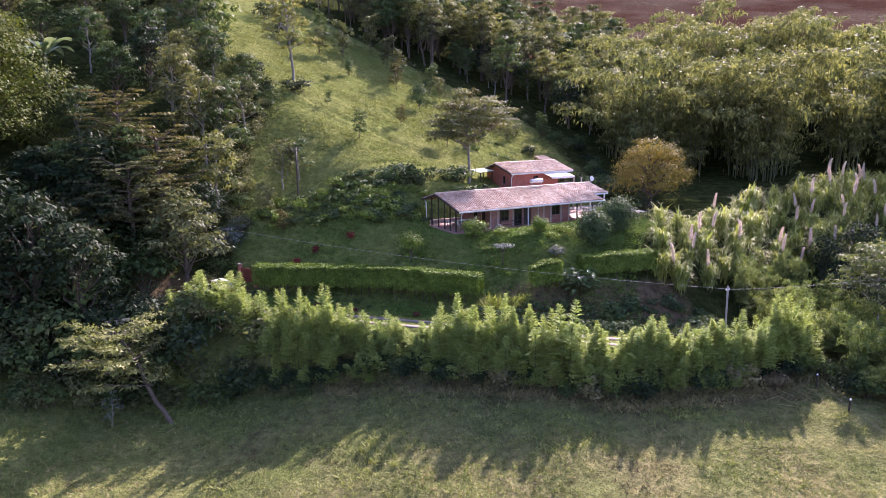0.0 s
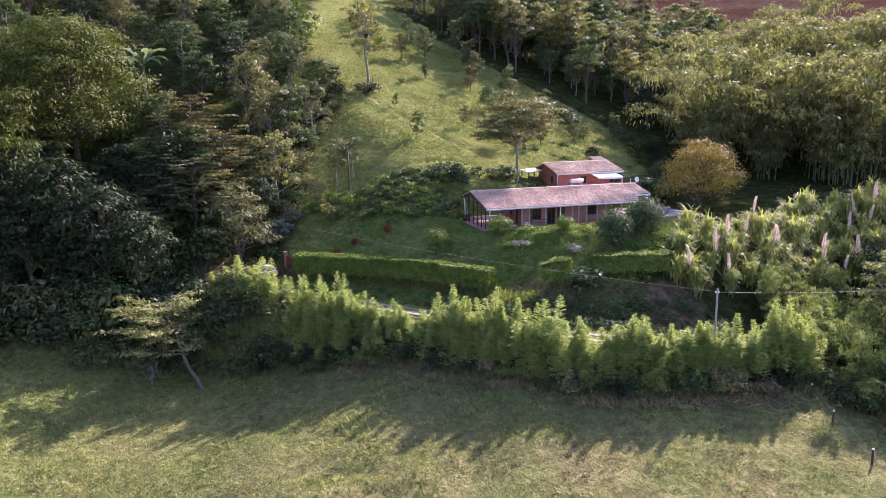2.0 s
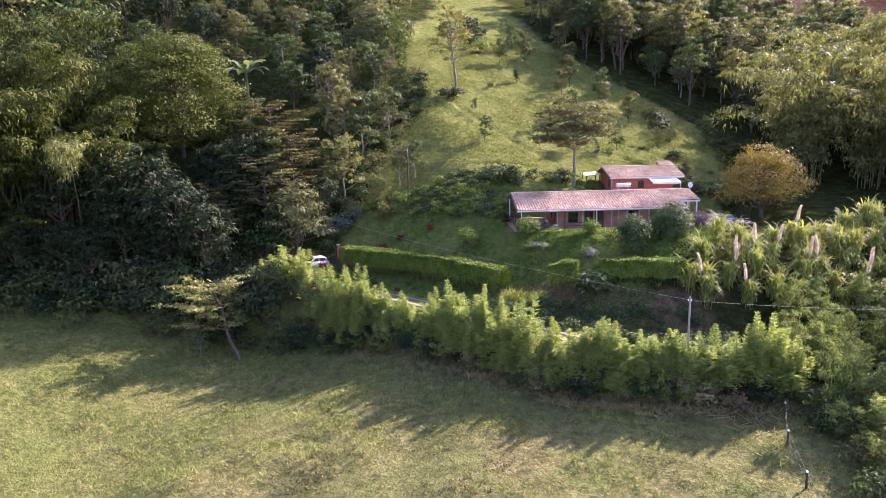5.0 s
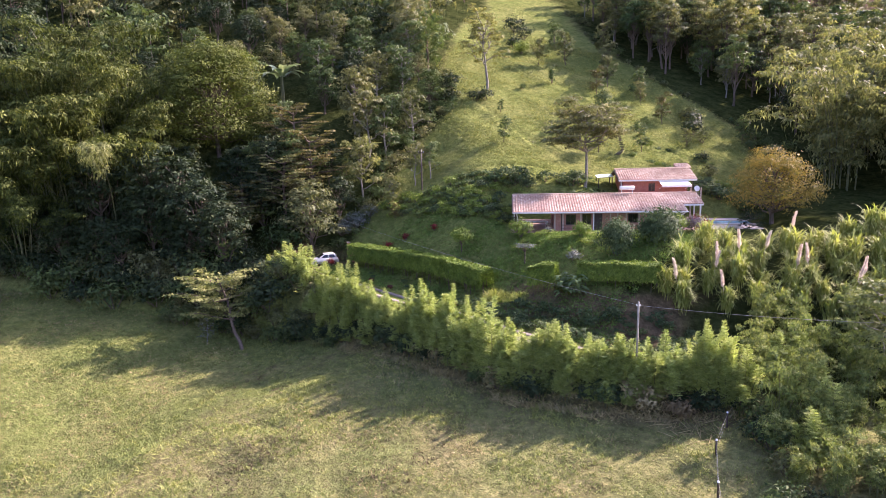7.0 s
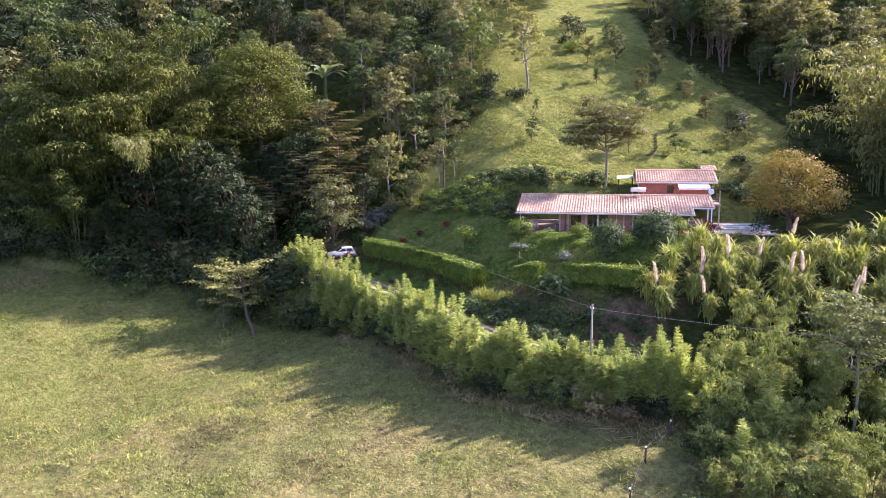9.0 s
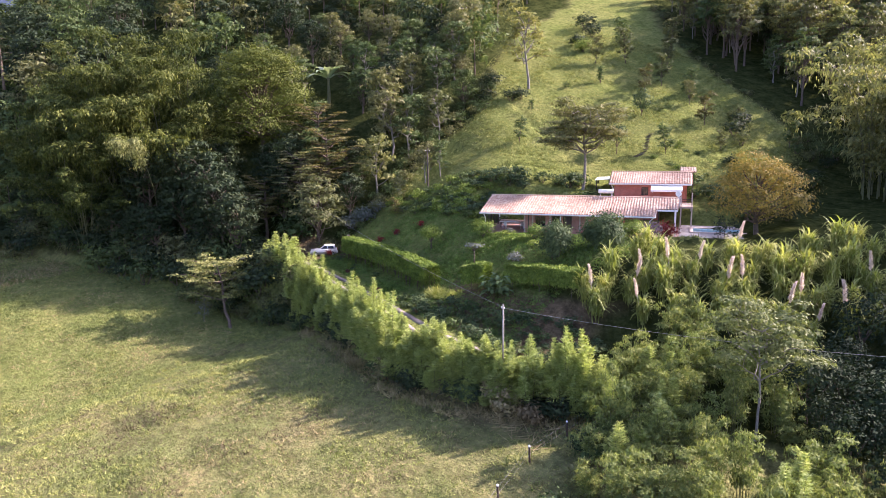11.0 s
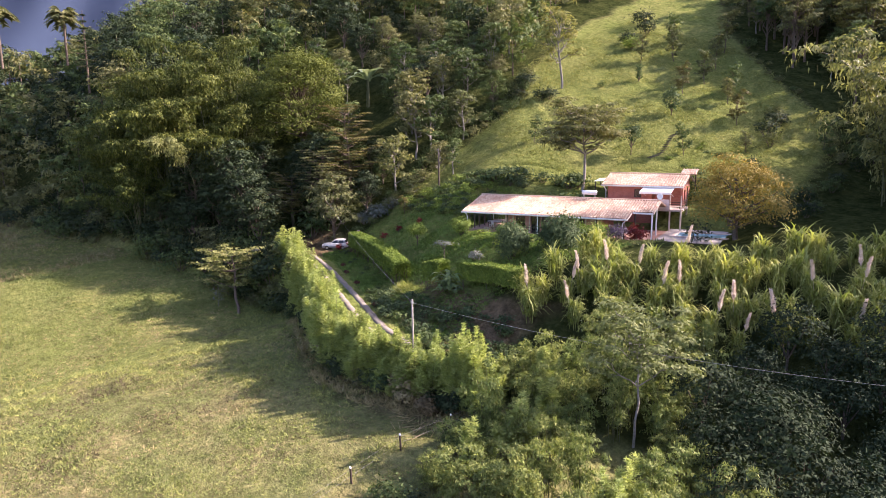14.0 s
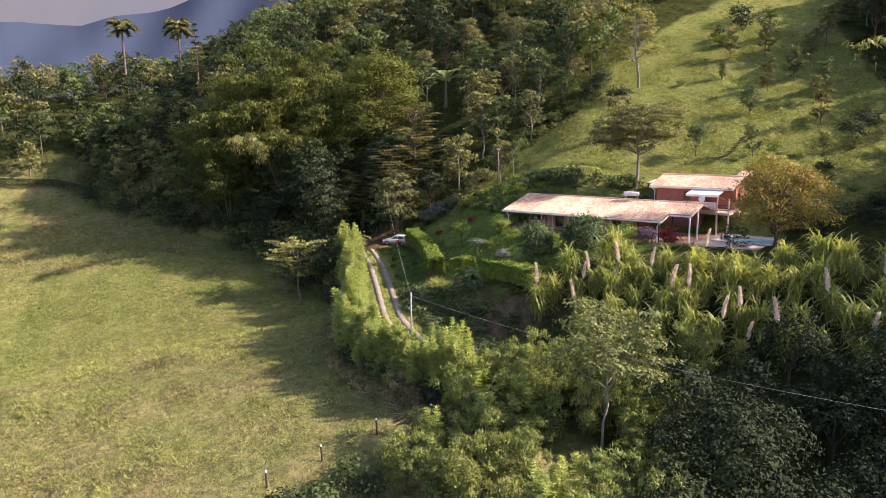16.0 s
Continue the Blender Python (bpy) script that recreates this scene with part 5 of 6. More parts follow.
# woodland kinds
BROAD = [broad_tree(s, 11, 4.7, 0.5, m, label=lab, lumps=20, per=150, trunk_part=tp, thick=0.026) for s, m, tp, lab in (
    (1, LEAF_DARK, 0.3, "dark green broadleaf woodland tree"), (2, LEAF_MID, 0.28, "mid green broadleaf woodland tree"),
    (3, LEAF_DARK, 0.35, "dark green broadleaf woodland tree"), (4, LEAF_OLIVE, 0.3, "olive green broadleaf woodland tree"),
    (5, LEAF_MID, 0.25, "mid green broadleaf woodland tree"))]

# bamboo woods: the valley behind the house, and the tall stand west of the drive
# West stand's shade and its sunlit tips are put into these leaf tones.
LEAF_WEST_SHADED = leaf_material("leaf_west_bamboo", (0.024, 0.04, 0.006), (0.055, 0.08, 0.012), (0.15, 0.185, 0.034), 0.3)
BAMBOO = [bamboo_clump(s, 17, 13, LEAF_BAMBOO, "tall arching bamboo clump with drooping yellow-green plumes") for s in (1, 2, 3, 4)]
for px, py in scatter(24, 100, 116, 186, 9.3, lambda a, b: a > lawn_right(b) + 7 and a > 68.5 - 0.346 * (b - 14.6) and a > 26 + 0.34 * (b - 130) and b > 119):
    if rnd.uniform() < 0.34:
        put(BROAD[(0, 2, 1)[rnd.randint(3)]], px, py, rnd.uniform(1.0, 1.4), turn())
    else:
        put(BAMBOO[rnd.randint(4)], px, py, rnd.uniform(0.85, 1.45) * (1.0 + 0.1 * float(smooth((px - 40) / 20))), turn())
WEST = [bamboo_clump(s, 17, 14, LEAF_WEST_SHADED, "tall bamboo clump, shade and sunlit tips put into its leaf colours", leaf=0.4, lumps=7, per=125, wide=0.075, low=0.55) for s in (6, 7, 8)]
for px, py, s in ((-61, 66, 1.45), (-64, 61, 1.6), (-69, 60, 1.55), (-67, 68, 1.6), (-73, 66, 1.65), (-76, 59, 1.5), (-71, 74, 1.55), (-79, 70, 1.5), (-66, 53.5, 1.1), (-74, 53, 1.2), (-83, 62, 1.45), (-82, 52, 1.2)):
    put(WEST[rnd.randint(3)], px, py, s * 0.95, turn())
put(bamboo_clump(9, 17, 1, LEAF_BAMBOO, "single bamboo culm leaning out over the pasture with hanging plumes", leaf=0.33, arch=1.6, lumps=7, per=360, wide=0.062, low=0.62), -55.7, 62.5, 1.38, -28)

# woodland
TIERED = [layered_tree(s, 11, 5.2, m, lab) for s, m, lab in ((1, LEAF_OLIVE, "spreading tree with flat tiers of olive foliage"), (2, LEAF_RUST, "spreading tree with rust-tinged flat tiers of foliage"))]
OPEN = [sparse_tree(s, 9, 2.7, 0.4, m, lab, bark=PALE_BARK, limbs=12, per=75, fork=0.3, lump=0.28, flat=0.9) for s, m, lab in ((21, LEAF_OLIVE, "slender pale-trunked tree with open crown"), (22, LEAF_MID, "slender pale-trunked tree with open crown"), (23, LEAF_BAMBOO, "slender tree with light feathery crown"))]
SHRUB = [bush(s, (1.4, 1.4, 1.1), 0.27, m, lab, "shrub", 350, "bush", "wild shrubs") for s, m, lab in ((81, LEAF_DARK, "dark wild shrub at the wood edge"), (82, LEAF_MID, "green wild shrub at the wood edge"), (83, LEAF_OLIVE, "olive wild shrub at the wood edge"))]
LEAF_DOME = leaf_material("leaf_dome", (0.036, 0.056, 0.007), (0.068, 0.098, 0.012), (0.12, 0.155, 0.024), 0.25)
DOME = broad_tree(35, 19.5, 11.0, 0.42, LEAF_DOME, lumps=84, per=400, name="domed_tree", label="large dome-shaped dense green tree above the drive", trunk_part=0.0, thick=0.022)
put(DOME, -57.5, 83.5, 1.0, 30)


def in_wood(a, b):
    return b > hedge_foot(a) + 2.5 and a < lawn_left(b) - 2 and abs(b - road_y(a)) > 3.2


def west_stand(a, b):
    return (-80 < a < -54 and 55 < b < 78) or (-55 < a < -36 and 59 < b < 77) or (a + 57.5) ** 2 + (b - 83.5) ** 2 < 80


def far_woodland(name, places, leaf_mat, label, seed, high=(8.0, 13.0)):
    """Uncountable distant trees: trunks and lumpy crowns in one mesh."""
    rng = np.random.RandomState(seed)
    crown, wood = Bag(3), Bag(3)
    for px, py in places:
        h = rng.uniform(*high)
        r = h * rng.uniform(0.36, 0.5)
        g = gz(px, py)
        tri = np.array([[0.25, 0, -0.5], [-0.12, 0.2, -0.5], [-0.12, -0.2, -0.5], [0, 0, h * 0.8]]) + [px, py, g]
        wood.add(tri, [(0, 1, 3), (1, 2, 3), (2, 0, 3)])
        for k in range(11):
            a, f = k * 2.4 + rng.uniform(-0.4, 0.4), (k + 0.5) / 11
            rad = r * (0.3 + 0.7 * math.sin(math.pi * min(1, 0.25 + 0.72 * f))) * rng.uniform(0.6, 1.0) * 0.75
            c = np.array([px + math.cos(a) * rad, py + math.sin(a) * rad, g + h * (0.28 + 0.68 * f)])
            clump(crown, rng, c, (r * 0.42, r * 0.42, r * 0.32), 55, 0.9)
    ob = new(name, crown.mesh(name, leaf_mat))
    part("trunk_mass", wood.mesh("trunk_mass", BARK), ob)["kind"] = "stuff"
    return tagged(ob, label, "woodland", kind="stuff")


def split(places):
    bins = ([], [], [])
    for p_ in places:
        bins[rnd.randint(3)].append(p_)
    return bins


BANANA = (-55.2, 97.0)
near, beyond = [], scatter(-170, -30, 140, 215, 9.0, in_wood) + scatter(-232, -141, -45, 90, 8.0, lambda a, b: a < -144 or b > 40) + scatter(-225, -151, 90, 150, 9.5, in_wood)
for px, py in scatter(-150, -26, 26, 140, 7.0, lambda a, b: in_wood(a, b) and not west_stand(a, b)):
    if px < -84 or py > 122:
        beyond.append((px, py))
    else:
        near.append((px, py))
for px, py in near:
    if (px - BANANA[0]) ** 2 + (py - BANANA[1]) ** 2 < 25:
        continue
    low = 0.75 if py < hedge_foot(px) + 9 else 1.0
    pick = rnd.uniform()
    if py > 86 and pick < 0.34:
        put(OPEN[rnd.randint(2)], px, py, rnd.uniform(0.75, 1.15), turn())
    elif py > 92 and pick < 0.5:
        put(SHRUB[rnd.randint(3)], px, py, rnd.uniform(1.4, 2.6), turn(), 0.2)
    else:
        put(BROAD[rnd.randint(5)], px, py, rnd.uniform(0.65, 1.25) * low * (0.72 if py > 86 else 1.0), turn())
# Dark-leaved trees fill the stand's foot, standing in for deep shade there.
for px, py in scatter(-84, -38, 50, 72, 4.6, lambda a, b: 4.5 < b - hedge_foot(a) < 12 and abs(b - road_y(a)) > 3.4 and b < 68):
    put(BROAD[(0, 2)[rnd.randint(2)]], px, py, rnd.uniform(0.5, 0.75), turn())
for px, py, s in ((-52, 66, 1.3), (-46.5, 66.3, 1.25), (-41.5, 66.0, 1.1), (-60, 62.5, 1.15), (-36.5, 66.0, 0.95), (-49, 63.2, 0.95)):
    put(BROAD[(0, 2)[rnd.randint(2)]], px, py, s, turn())
for px, py in scatter(-56, -37, 75, 83, 5.0, lambda a, b: abs(b - road_y(a)) > 3.4):
    put(BROAD[(0, 2)[rnd.randint(2)]], px, py, rnd.uniform(0.75, 1.0), turn())
for places, mat, lab in zip(split(beyond), (LEAF_DARK, LEAF_MID, LEAF_OLIVE), ("dark green", "mid green", "olive green")):
    far_woodland("far_woodland", places, mat, lab + " woodland covering the slopes beyond", len(places))
for px, py in scatter(-142, -20, 20, 78, 2.7, lambda a, b: 0.3 < b - hedge_foot(a) < 7.5 and abs(b - road_y(a)) > 2.8):
    put(SHRUB[rnd.randint(3)], px, py, rnd.uniform(1.1, 2.3), turn(), 0.25)
for px, py, s in ((-102, 58, 1.5), (-110, 61, 1.55), (-119, 63, 1.5), (-113, 69, 1.5), (-127, 67, 1.45), (-104, 68, 1.5), (-132, 75, 1.4), (-121, 76, 1.45), (-95, 66, 1.5), (-98, 74, 1.45), (-138, 66, 1.4), (-94, 58, 1.35), (-110, 78, 1.4)):
    put(BROAD[rnd.randint(5)], px, py, s, turn())
for px, py, s, k in ((-34.5, 82, 1.12, 1), (-36.5, 77.5, 1.0, 0), (-40, 84, 1.15, 1), (-33.5, 78.9, 0.75, 0), (-42, 74, 1.0, 1), (-39, 69, 0.8, 0)):
    put(TIERED[k], px, py, s, turn())
for px, py, s, k in ((-29.6, 88.2, 1.15, 2), (-33.1, 94.7, 1.35, 0), (-31.5, 97, 1.2, 1), (-38, 97, 1.3, 0), (-30, 103, 1.0, 0), (-36, 108, 1.2, 1), (-22.5, 92.5, 0.75, 0), (-20.5, 94, 0.62, 1), (-23.5, 88, 0.6, 2), (-45, 122, 1.3, 0), (-41, 118, 1.2, 1), (-48, 128, 1.4, 0)):
    put(OPEN[k], px, py, s, turn())
# Low dark and green shrubs stand in for deep shade before the dome.
for px, py in scatter(-55, -34, 61, 79, 3.4, lambda a, b: b > hedge_foot(a) + 6.5 and abs(b - road_y(a)) > 3):
    put(SHRUB[rnd.randint(2)], px, py, rnd.uniform(1.4, 2.4), turn(), 0.2)
LEAF_PALE = leaf_material("leaf_pale_olive", (0.10, 0.115, 0.03), (0.155, 0.185, 0.05), (0.24, 0.27, 0.08), 0.35, 0.6, 1.0, (1.05, 1.25, 0.7))
HALF_BARE = layered_tree(38, 7.6, 4.3, LEAF_PALE, "half-bare leaning tree with flat olive tiers beside the pasture", "half_bare_tree", "", 0.36, 5, (4.4, -0.6))
put(HALF_BARE, -30.6, 59.0, 1.15, 0)
put(sparse_tree(36, 5.5, 2.4, 0.26, LEAF_SILVER, "pale-leaved small tree at the edge of the pasture", limbs=11, per=60, fork=0.2, group=""), -32.5, 64.0, 1.0, 20)

# Mostly olive shrubs here: the paler leaf colour stands in for sunlight.
for px, py in scatter(-40, -13, 58, 70, 2.0, lambda a, b: -0.6 < b - hedge_foot(a) < 3.4 - 1.8 * (a > -18) and abs(b - road_y(a)) > 2.6):
    put(SHRUB[(2, 1, 2)[rnd.randint(3)]], px, py, rnd.uniform(0.8, 1.4) * (1.0 if px < -19 else 0.7), turn(), 0.2)
for px, py in scatter(-36, -18, 62, 70, 2.2, lambda a, b: 3.0 < b - hedge_foot(a) and road_y(a) - 6 < b < road_y(a) - 2.3):
    put(SHRUB[rnd.randint(3)], px, py, rnd.uniform(1.5, 2.2), turn(), 0.2)
# Light green bamboo added so its colour gives this foliage a sunlit look.
for px, py, s in ((-23.6, 66.3, 1.25), (-21.8, 65.8, 1.2), (-20.2, 65.4, 1.15), (-25.4, 66.6, 1.1), (-27.2, 66.4, 1.0)):
    put(FENCE[rnd.randint(4)], px, py, s, turn())
# the ridge behind, right of the lawn
TALL = [broad_tree(sd, 14, 3.6, 0.5, m, label="tall dark-trunked green tree of the wood behind the ridge", lumps=17, per=130, trunk_part=0.42, thick=0.017) for sd, m in ((61, LEAF_OLIVE), (62, LEAF_MID), (63, LEAF_BAMBOO))]
for px, py in scatter(-70, 60, 136, 205, 5.6, lambda a, b: lawn_right(b) + (5 if b > 160 else 11) < a < min(lawn_right(b) + 40, 24 + 0.34 * (b - 130)) and (b > 154 or a > 70 - 0.346 * (b - 14.6))):
    k = OPEN[rnd.randint(3)] if rnd.uniform() < 0.2 else TALL[rnd.randint(3)] if rnd.uniform() < 0.75 else BROAD[rnd.randint(3)]
    put(k, px, py, rnd.uniform(0.7, 1.1), turn())
for px, py in scatter(-24, 44, 170, 218, 6.6, lambda a, b: a > lawn_right(b) + 10 and a > -22):
    put(TALL[rnd.randint(3)], px, py, rnd.uniform(1.0, 1.4), turn())
for px, py in scatter(18, 34, 104, 142, 3.6, lambda a, b: lawn_right(b) + 0.5 < a < lawn_right(b) + 6):
    put(SHRUB[rnd.randint(3)], px, py, rnd.uniform(0.7, 1.3), turn(), 0.15)

for px, py in scatter(-45, 24, 136, 192, 2.9, lambda a, b: -1.5 < a - lawn_right(b) < 3.5 and rnd.uniform() < 0.7):
    put(SHRUB[1 + rnd.randint(2)], px, py, rnd.uniform(0.4, 1.0), turn(), 0.15)

# trees standing on the lawn
put(sparse_tree(41, 15, 4.2, 0.5, LEAF_BAMBOO, "tall pale-trunked tree on the hillside lawn", bark=PALE_BARK, limbs=13, per=90, fork=0.35), -27.3, 124.6, 1.0, 40)
BIG = sparse_tree(42, 11.7, 6.0, 0.42, LEAF_OLIVE, "umbrella-crowned tree with pale forked trunk behind the house", bark=PALE_BARK, limbs=18, per=260, fork=0.5, thick=0.022, lump=0.25, flat=0.35, group="")
put(BIG, 2.8, 100.4, 1.0, 10)
CONE = bush(43, (1.7, 1.7, 2.3), 0.3, LEAF_DEEP, "dark conical evergreen on the hillside lawn", "evergreen_tree", 900, "tree", "hillside trees", 0.6)
put(CONE, -5.6, 130.2, 1.0, 0)
NEAT = bush(44, (1.6, 1.6, 2.0), 0.28, LEAF_DEEP, "small dark round-crowned tree on the hillside lawn", "small_tree", 800, "tree", "hillside trees", 1.3)
put(NEAT, -0.4, 114.2, 1.0, 0)
SAPLING = [sparse_tree(s, 4.0, 1.15, 0.24, m, lab, name="sapling", limbs=10, per=55, fork=0.22, thick=0.014, lump=0.3, flat=1.1) for s, m, lab in ((45, LEAF_OLIVE, "young tree on the hillside lawn"), (46, LEAF_MID, "young leafy tree on the hillside lawn"), (47, LEAF_RUST, "young bronze-leaved tree on the hillside lawn"))]
for px, py, s, k in ((5.0, 120, 1.15, 1), (-13.6, 105.6, 1.0, 1), (-8.1, 117.6, 0.8, 2), (-10.3, 139.1, 1.3, 2), (-4, 144.4, 1.35, 1), (4, 135.1, 1.3, 2), (-2, 140.8, 1.1, 0), (17.7, 137.1, 1.1, 1), (-13.4, 152.7, 1.6, 0), (-22.3, 151.2, 1.8, 0), (-10.5, 145.6, 1.5, 0), (-18, 162, 2.0, 0), (-20, 116.5, 0.55, 1), (-28, 158, 1.6, 1), (-26.5, 146, 1.4, 0), (10.5, 128, 0.8, 0)):
    put(SAPLING[k], px, py, s, turn())
CYPRESS = bush(48, (0.65, 0.65, 1.6), 0.22, LEAF_MID, "small upright evergreen on the hillside lawn", "evergreen_shrub", 420, "bush", "hillside trees")
put(CYPRESS, -19.3, 137.3, 1.1)
for px, py, s, k in ((-22.3, 130.2, 0.6, 1), (9.6, 134.5, 1.5, 0), (12, 132, 1.2, 2), (-24.8, 119.3, 1.2, 0), (-26.2, 118.2, 1.3, 0), (-41, 163, 2.0, 0), (-37, 160, 1.6, 0), (-35.5, 152, 1.4, 0), (14, 124, 0.9, 0), (16.5, 118.5, 1.0, 2), (8.5, 139.5, 1.4, 0), (-30.5, 115, 1.5, 0), (-33, 120, 1.6, 0), (7, 141, 1.2, 2)):
    put(SHRUB[k], px, py, s, turn(), 0.1)
put(bush(49, (1.9, 1.9, 1.5), 0.34, LEAF_HEDGE, "bright yellow-green round bush on the hillside", "bush", 700), -32.6, 150, 1.0)
put(SAPLING[2], -20.7, 84.5, 0.7, 60)

# hedge-like shrubs on the bank west of the house and behind it
BANK = [bush(s, (1.05, 1.05, 0.72), 0.31, m, "low leafy shrub on the garden bank", "bank_shrub", 140, "bush", "bank shrubs") for s, m in ((91, LEAF_MID), (92, LEAF_DEEP), (93, LEAF_HEDGE))]
for px, py in scatter(-25, -3, 83, 97, 1.2, lambda a, b: 84.5 - 0.12 * (a + 14) < b < 90.0 + 0.32 * (a + 22) and a > lawn_left(b) + 1):
    put(BANK[(0, 2, 2, 1)[rnd.randint(4)]], px, py, rnd.uniform(0.6, 1.15), turn(), 0.15)
for px, py in scatter(-7.5, 2.5, 91, 101, 1.6, lambda a, b: 0.2 < b - (93.3 + 0.8 * (a + 6)) < 2.8):
    put(BANK[rnd.randint(2)], px, py, rnd.uniform(1.2, 1.8), turn(), 0.1)
for px, py in scatter(14, 27, 104, 114, 1.9, lambda a, b: 109.0 - 0.25 * (a - 16) < b < 113.0 - 0.2 * (a - 16)):
    put(BANK[rnd.randint(2)], px, py, rnd.uniform(1.2, 1.7), turn(), 0.1)
for px, py in scatter(5, 24, 114, 126, 1.9, lambda a, b: abs(b - (124.2 - 0.1 * (a - 5))) < 1.0 or abs(b - (117.5 - 0.05 * (a - 5))) < 0.9):
    put(BANK[2 if rnd.uniform() < 0.5 else 0], px, py, rnd.uniform(0.5, 0.8), turn(), 0.15)

for px, py in scatter(2, 28, 60, 71, 1.25, lambda a, b: b > road_y(a) + 2.0 and gz(a, b) < -4.35 and b < 68.5 + 0.3 * max(0, a - 18)):
    put(BANK[(0, 1, 1)[rnd.randint(3)]], px, py, rnd.uniform(0.45, 0.95), turn(), 0.12)
# Dark shrubs added on the slope stand in for the long hedge's shadow.
for px, py in scatter(-26, 4, 66, 76, 1.5, lambda a, b: 1.6 < line_of(a, [-24, -14, -5, 3.2], [77, 74.6, 72.2, 69.8]) - b < 3.2 and rnd.uniform() < 0.6):
    put(BANK[(0, 1, 1)[rnd.randint(3)]], px, py, rnd.uniform(0.3, 0.6), turn(), 0.12)
for px, py in scatter(-36, -20, 77, 126, 2.1, lambda a, b: -3.2 < a - lawn_left(b) < 1.2):
    put(SHRUB[1 + rnd.randint(2)], px, py, rnd.uniform(0.6, 1.25), turn(), 0.15)
for px, py, s in ((3.4, 97.2, 1.7), (5.0, 98.2, 1.9), (6.6, 98.4, 1.8), (8.0, 99.4, 1.7), (1.8, 96.4, 1.5)):
    put(BANK[rnd.randint(2)], px, py, s, turn(), 0.1)
# reed grass east of the garden
REED = [reed_clump(s, 3.9, 190, p, lab) for s, p, lab in ((1, 1, "tall reed grass clump with arching blades and a pale plume"), (2, 0, "tall reed grass clump with arching blades"), (3, 0, "tall reed grass clump with arching blades"), (4, 0, "tall reed grass clump with arching blades"))]


def in_reeds(a, b):
    u, v = house_uv(a, b)
    return a > 22.5 + 0.3 * max(0, b - 76) and b > 69.5 + 0.52 * (a - 21) and b < 82 + 0.62 * (a - 21) and b < 108 and v < -10.5 + 0.3 * max(0, u - 28)


for px, py in scatter(20, 66, 68, 110, 2.15, in_reeds):
    put(REED[0 if rnd.uniform() < 0.32 else 1 + rnd.randint(3)], px, py, rnd.uniform(0.75, 1.06), turn())

# thicket to the south-east, and the dark wood beyond it
LEAF_THICKET = leaf_material("leaf_thicket", (0.07, 0.11, 0.022), (0.145, 0.20, 0.043), (0.27, 0.32, 0.085), 0.38)
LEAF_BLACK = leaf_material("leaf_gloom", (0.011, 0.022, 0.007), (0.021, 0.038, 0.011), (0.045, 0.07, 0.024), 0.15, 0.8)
THICKET = [thicket_clump(s, 4.6, 8, m, "bushy bamboo thicket with small olive green leaves") for s, m in ((11, LEAF_THICKET), (12, LEAF_THICKET), (13, LEAF_THICKET))]
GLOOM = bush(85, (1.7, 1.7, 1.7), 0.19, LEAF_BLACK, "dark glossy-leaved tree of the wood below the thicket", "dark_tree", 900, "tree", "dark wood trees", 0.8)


def dark_wood(a, b):
    return a > 43.5 + 1.6 * max(0, 70 - b) and b > 50


for px, py in scatter(30, 74, 42, 84, 2.6, lambda a, b: a > 34.5 + 0.30 * max(0, 58 - b) - 3.5 * (b > 60.5) and b > hedge_foot(a) - 12 and b < 69.0 + 0.52 * (a - 21) and not dark_wood(a, b) and (a - 44.6) ** 2 + (b - 62.8) ** 2 > 9):
    if rnd.uniform() < 0.15:
        put(FENCE[rnd.randint(4)], px + 0.5, py - 0.5, rnd.uniform(1.0, 1.25), turn())
    put(THICKET[rnd.randint(3)], px, py, rnd.uniform(0.8, 1.2), turn(), stretch=rnd.uniform(0.65, 1.2))
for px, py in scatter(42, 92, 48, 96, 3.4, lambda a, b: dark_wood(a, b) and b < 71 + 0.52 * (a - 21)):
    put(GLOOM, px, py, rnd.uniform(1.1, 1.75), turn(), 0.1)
for px, py in scatter(34, 48, 44, 62, 2.6, lambda a, b: 33.6 + 0.30 * max(0, 58 - b) < a < 37 + 0.30 * max(0, 58 - b)):
    put(SHRUB[rnd.randint(3)], px, py, rnd.uniform(0.7, 1.2), turn(), 0.1)
LEAF_CECROPIA = leaf_material("leaf_cecropia", (0.065, 0.095, 0.025), (0.115, 0.155, 0.042), (0.18, 0.225, 0.07), 0.35)
CECROPIA = sparse_tree(51, 10.5, 4.0, 0.32, LEAF_CECROPIA, "pale-trunked tree with large-leaved umbrella crown above the thicket", bark=PALE_BARK, limbs=13, per=190, fork=0.55, thick=0.0115, lump=0.26, flat=0.4, group="")
put(CECROPIA, 42.8, 66.3, 1.0, 0, lean=-4)

# timber-edged steps up the lawn
EARTH_WOOD = plain_material("earthy_timber", (0.07, 0.06, 0.04), (0.14, 0.12, 0.08), 5, 0.95, 0.4, 0.02)
steps = thing("garden_steps", "dark timber-edged earth steps climbing the hillside lawn", "steps", kind="structure")
step_me = box_mesh("step", (0.85, 0.3, 0.14), EARTH_WOOD, (0, 0, 0), 0.03)
for i in range(17):
    f = i / 16
    px, py = 2.4 - 2.6 * f + 0.5 * math.sin(f * 5), 115.3 + 9.5 * f
    part("step", step_me, steps, "", pose(px, py, gz(px, py) + 0.02, 0, 0, 12 + 8 * math.sin(i)))

# garden
ORANGE = broad_tree(31, 9.2, 6.2, 0.27, LEAF_ORANGE, lumps=34, per=420, name="flowering_tree", label="round tree with orange-brown blossom beside the house", trunk_part=0.16, group="")
put(ORANGE, 28.7, 99.0)
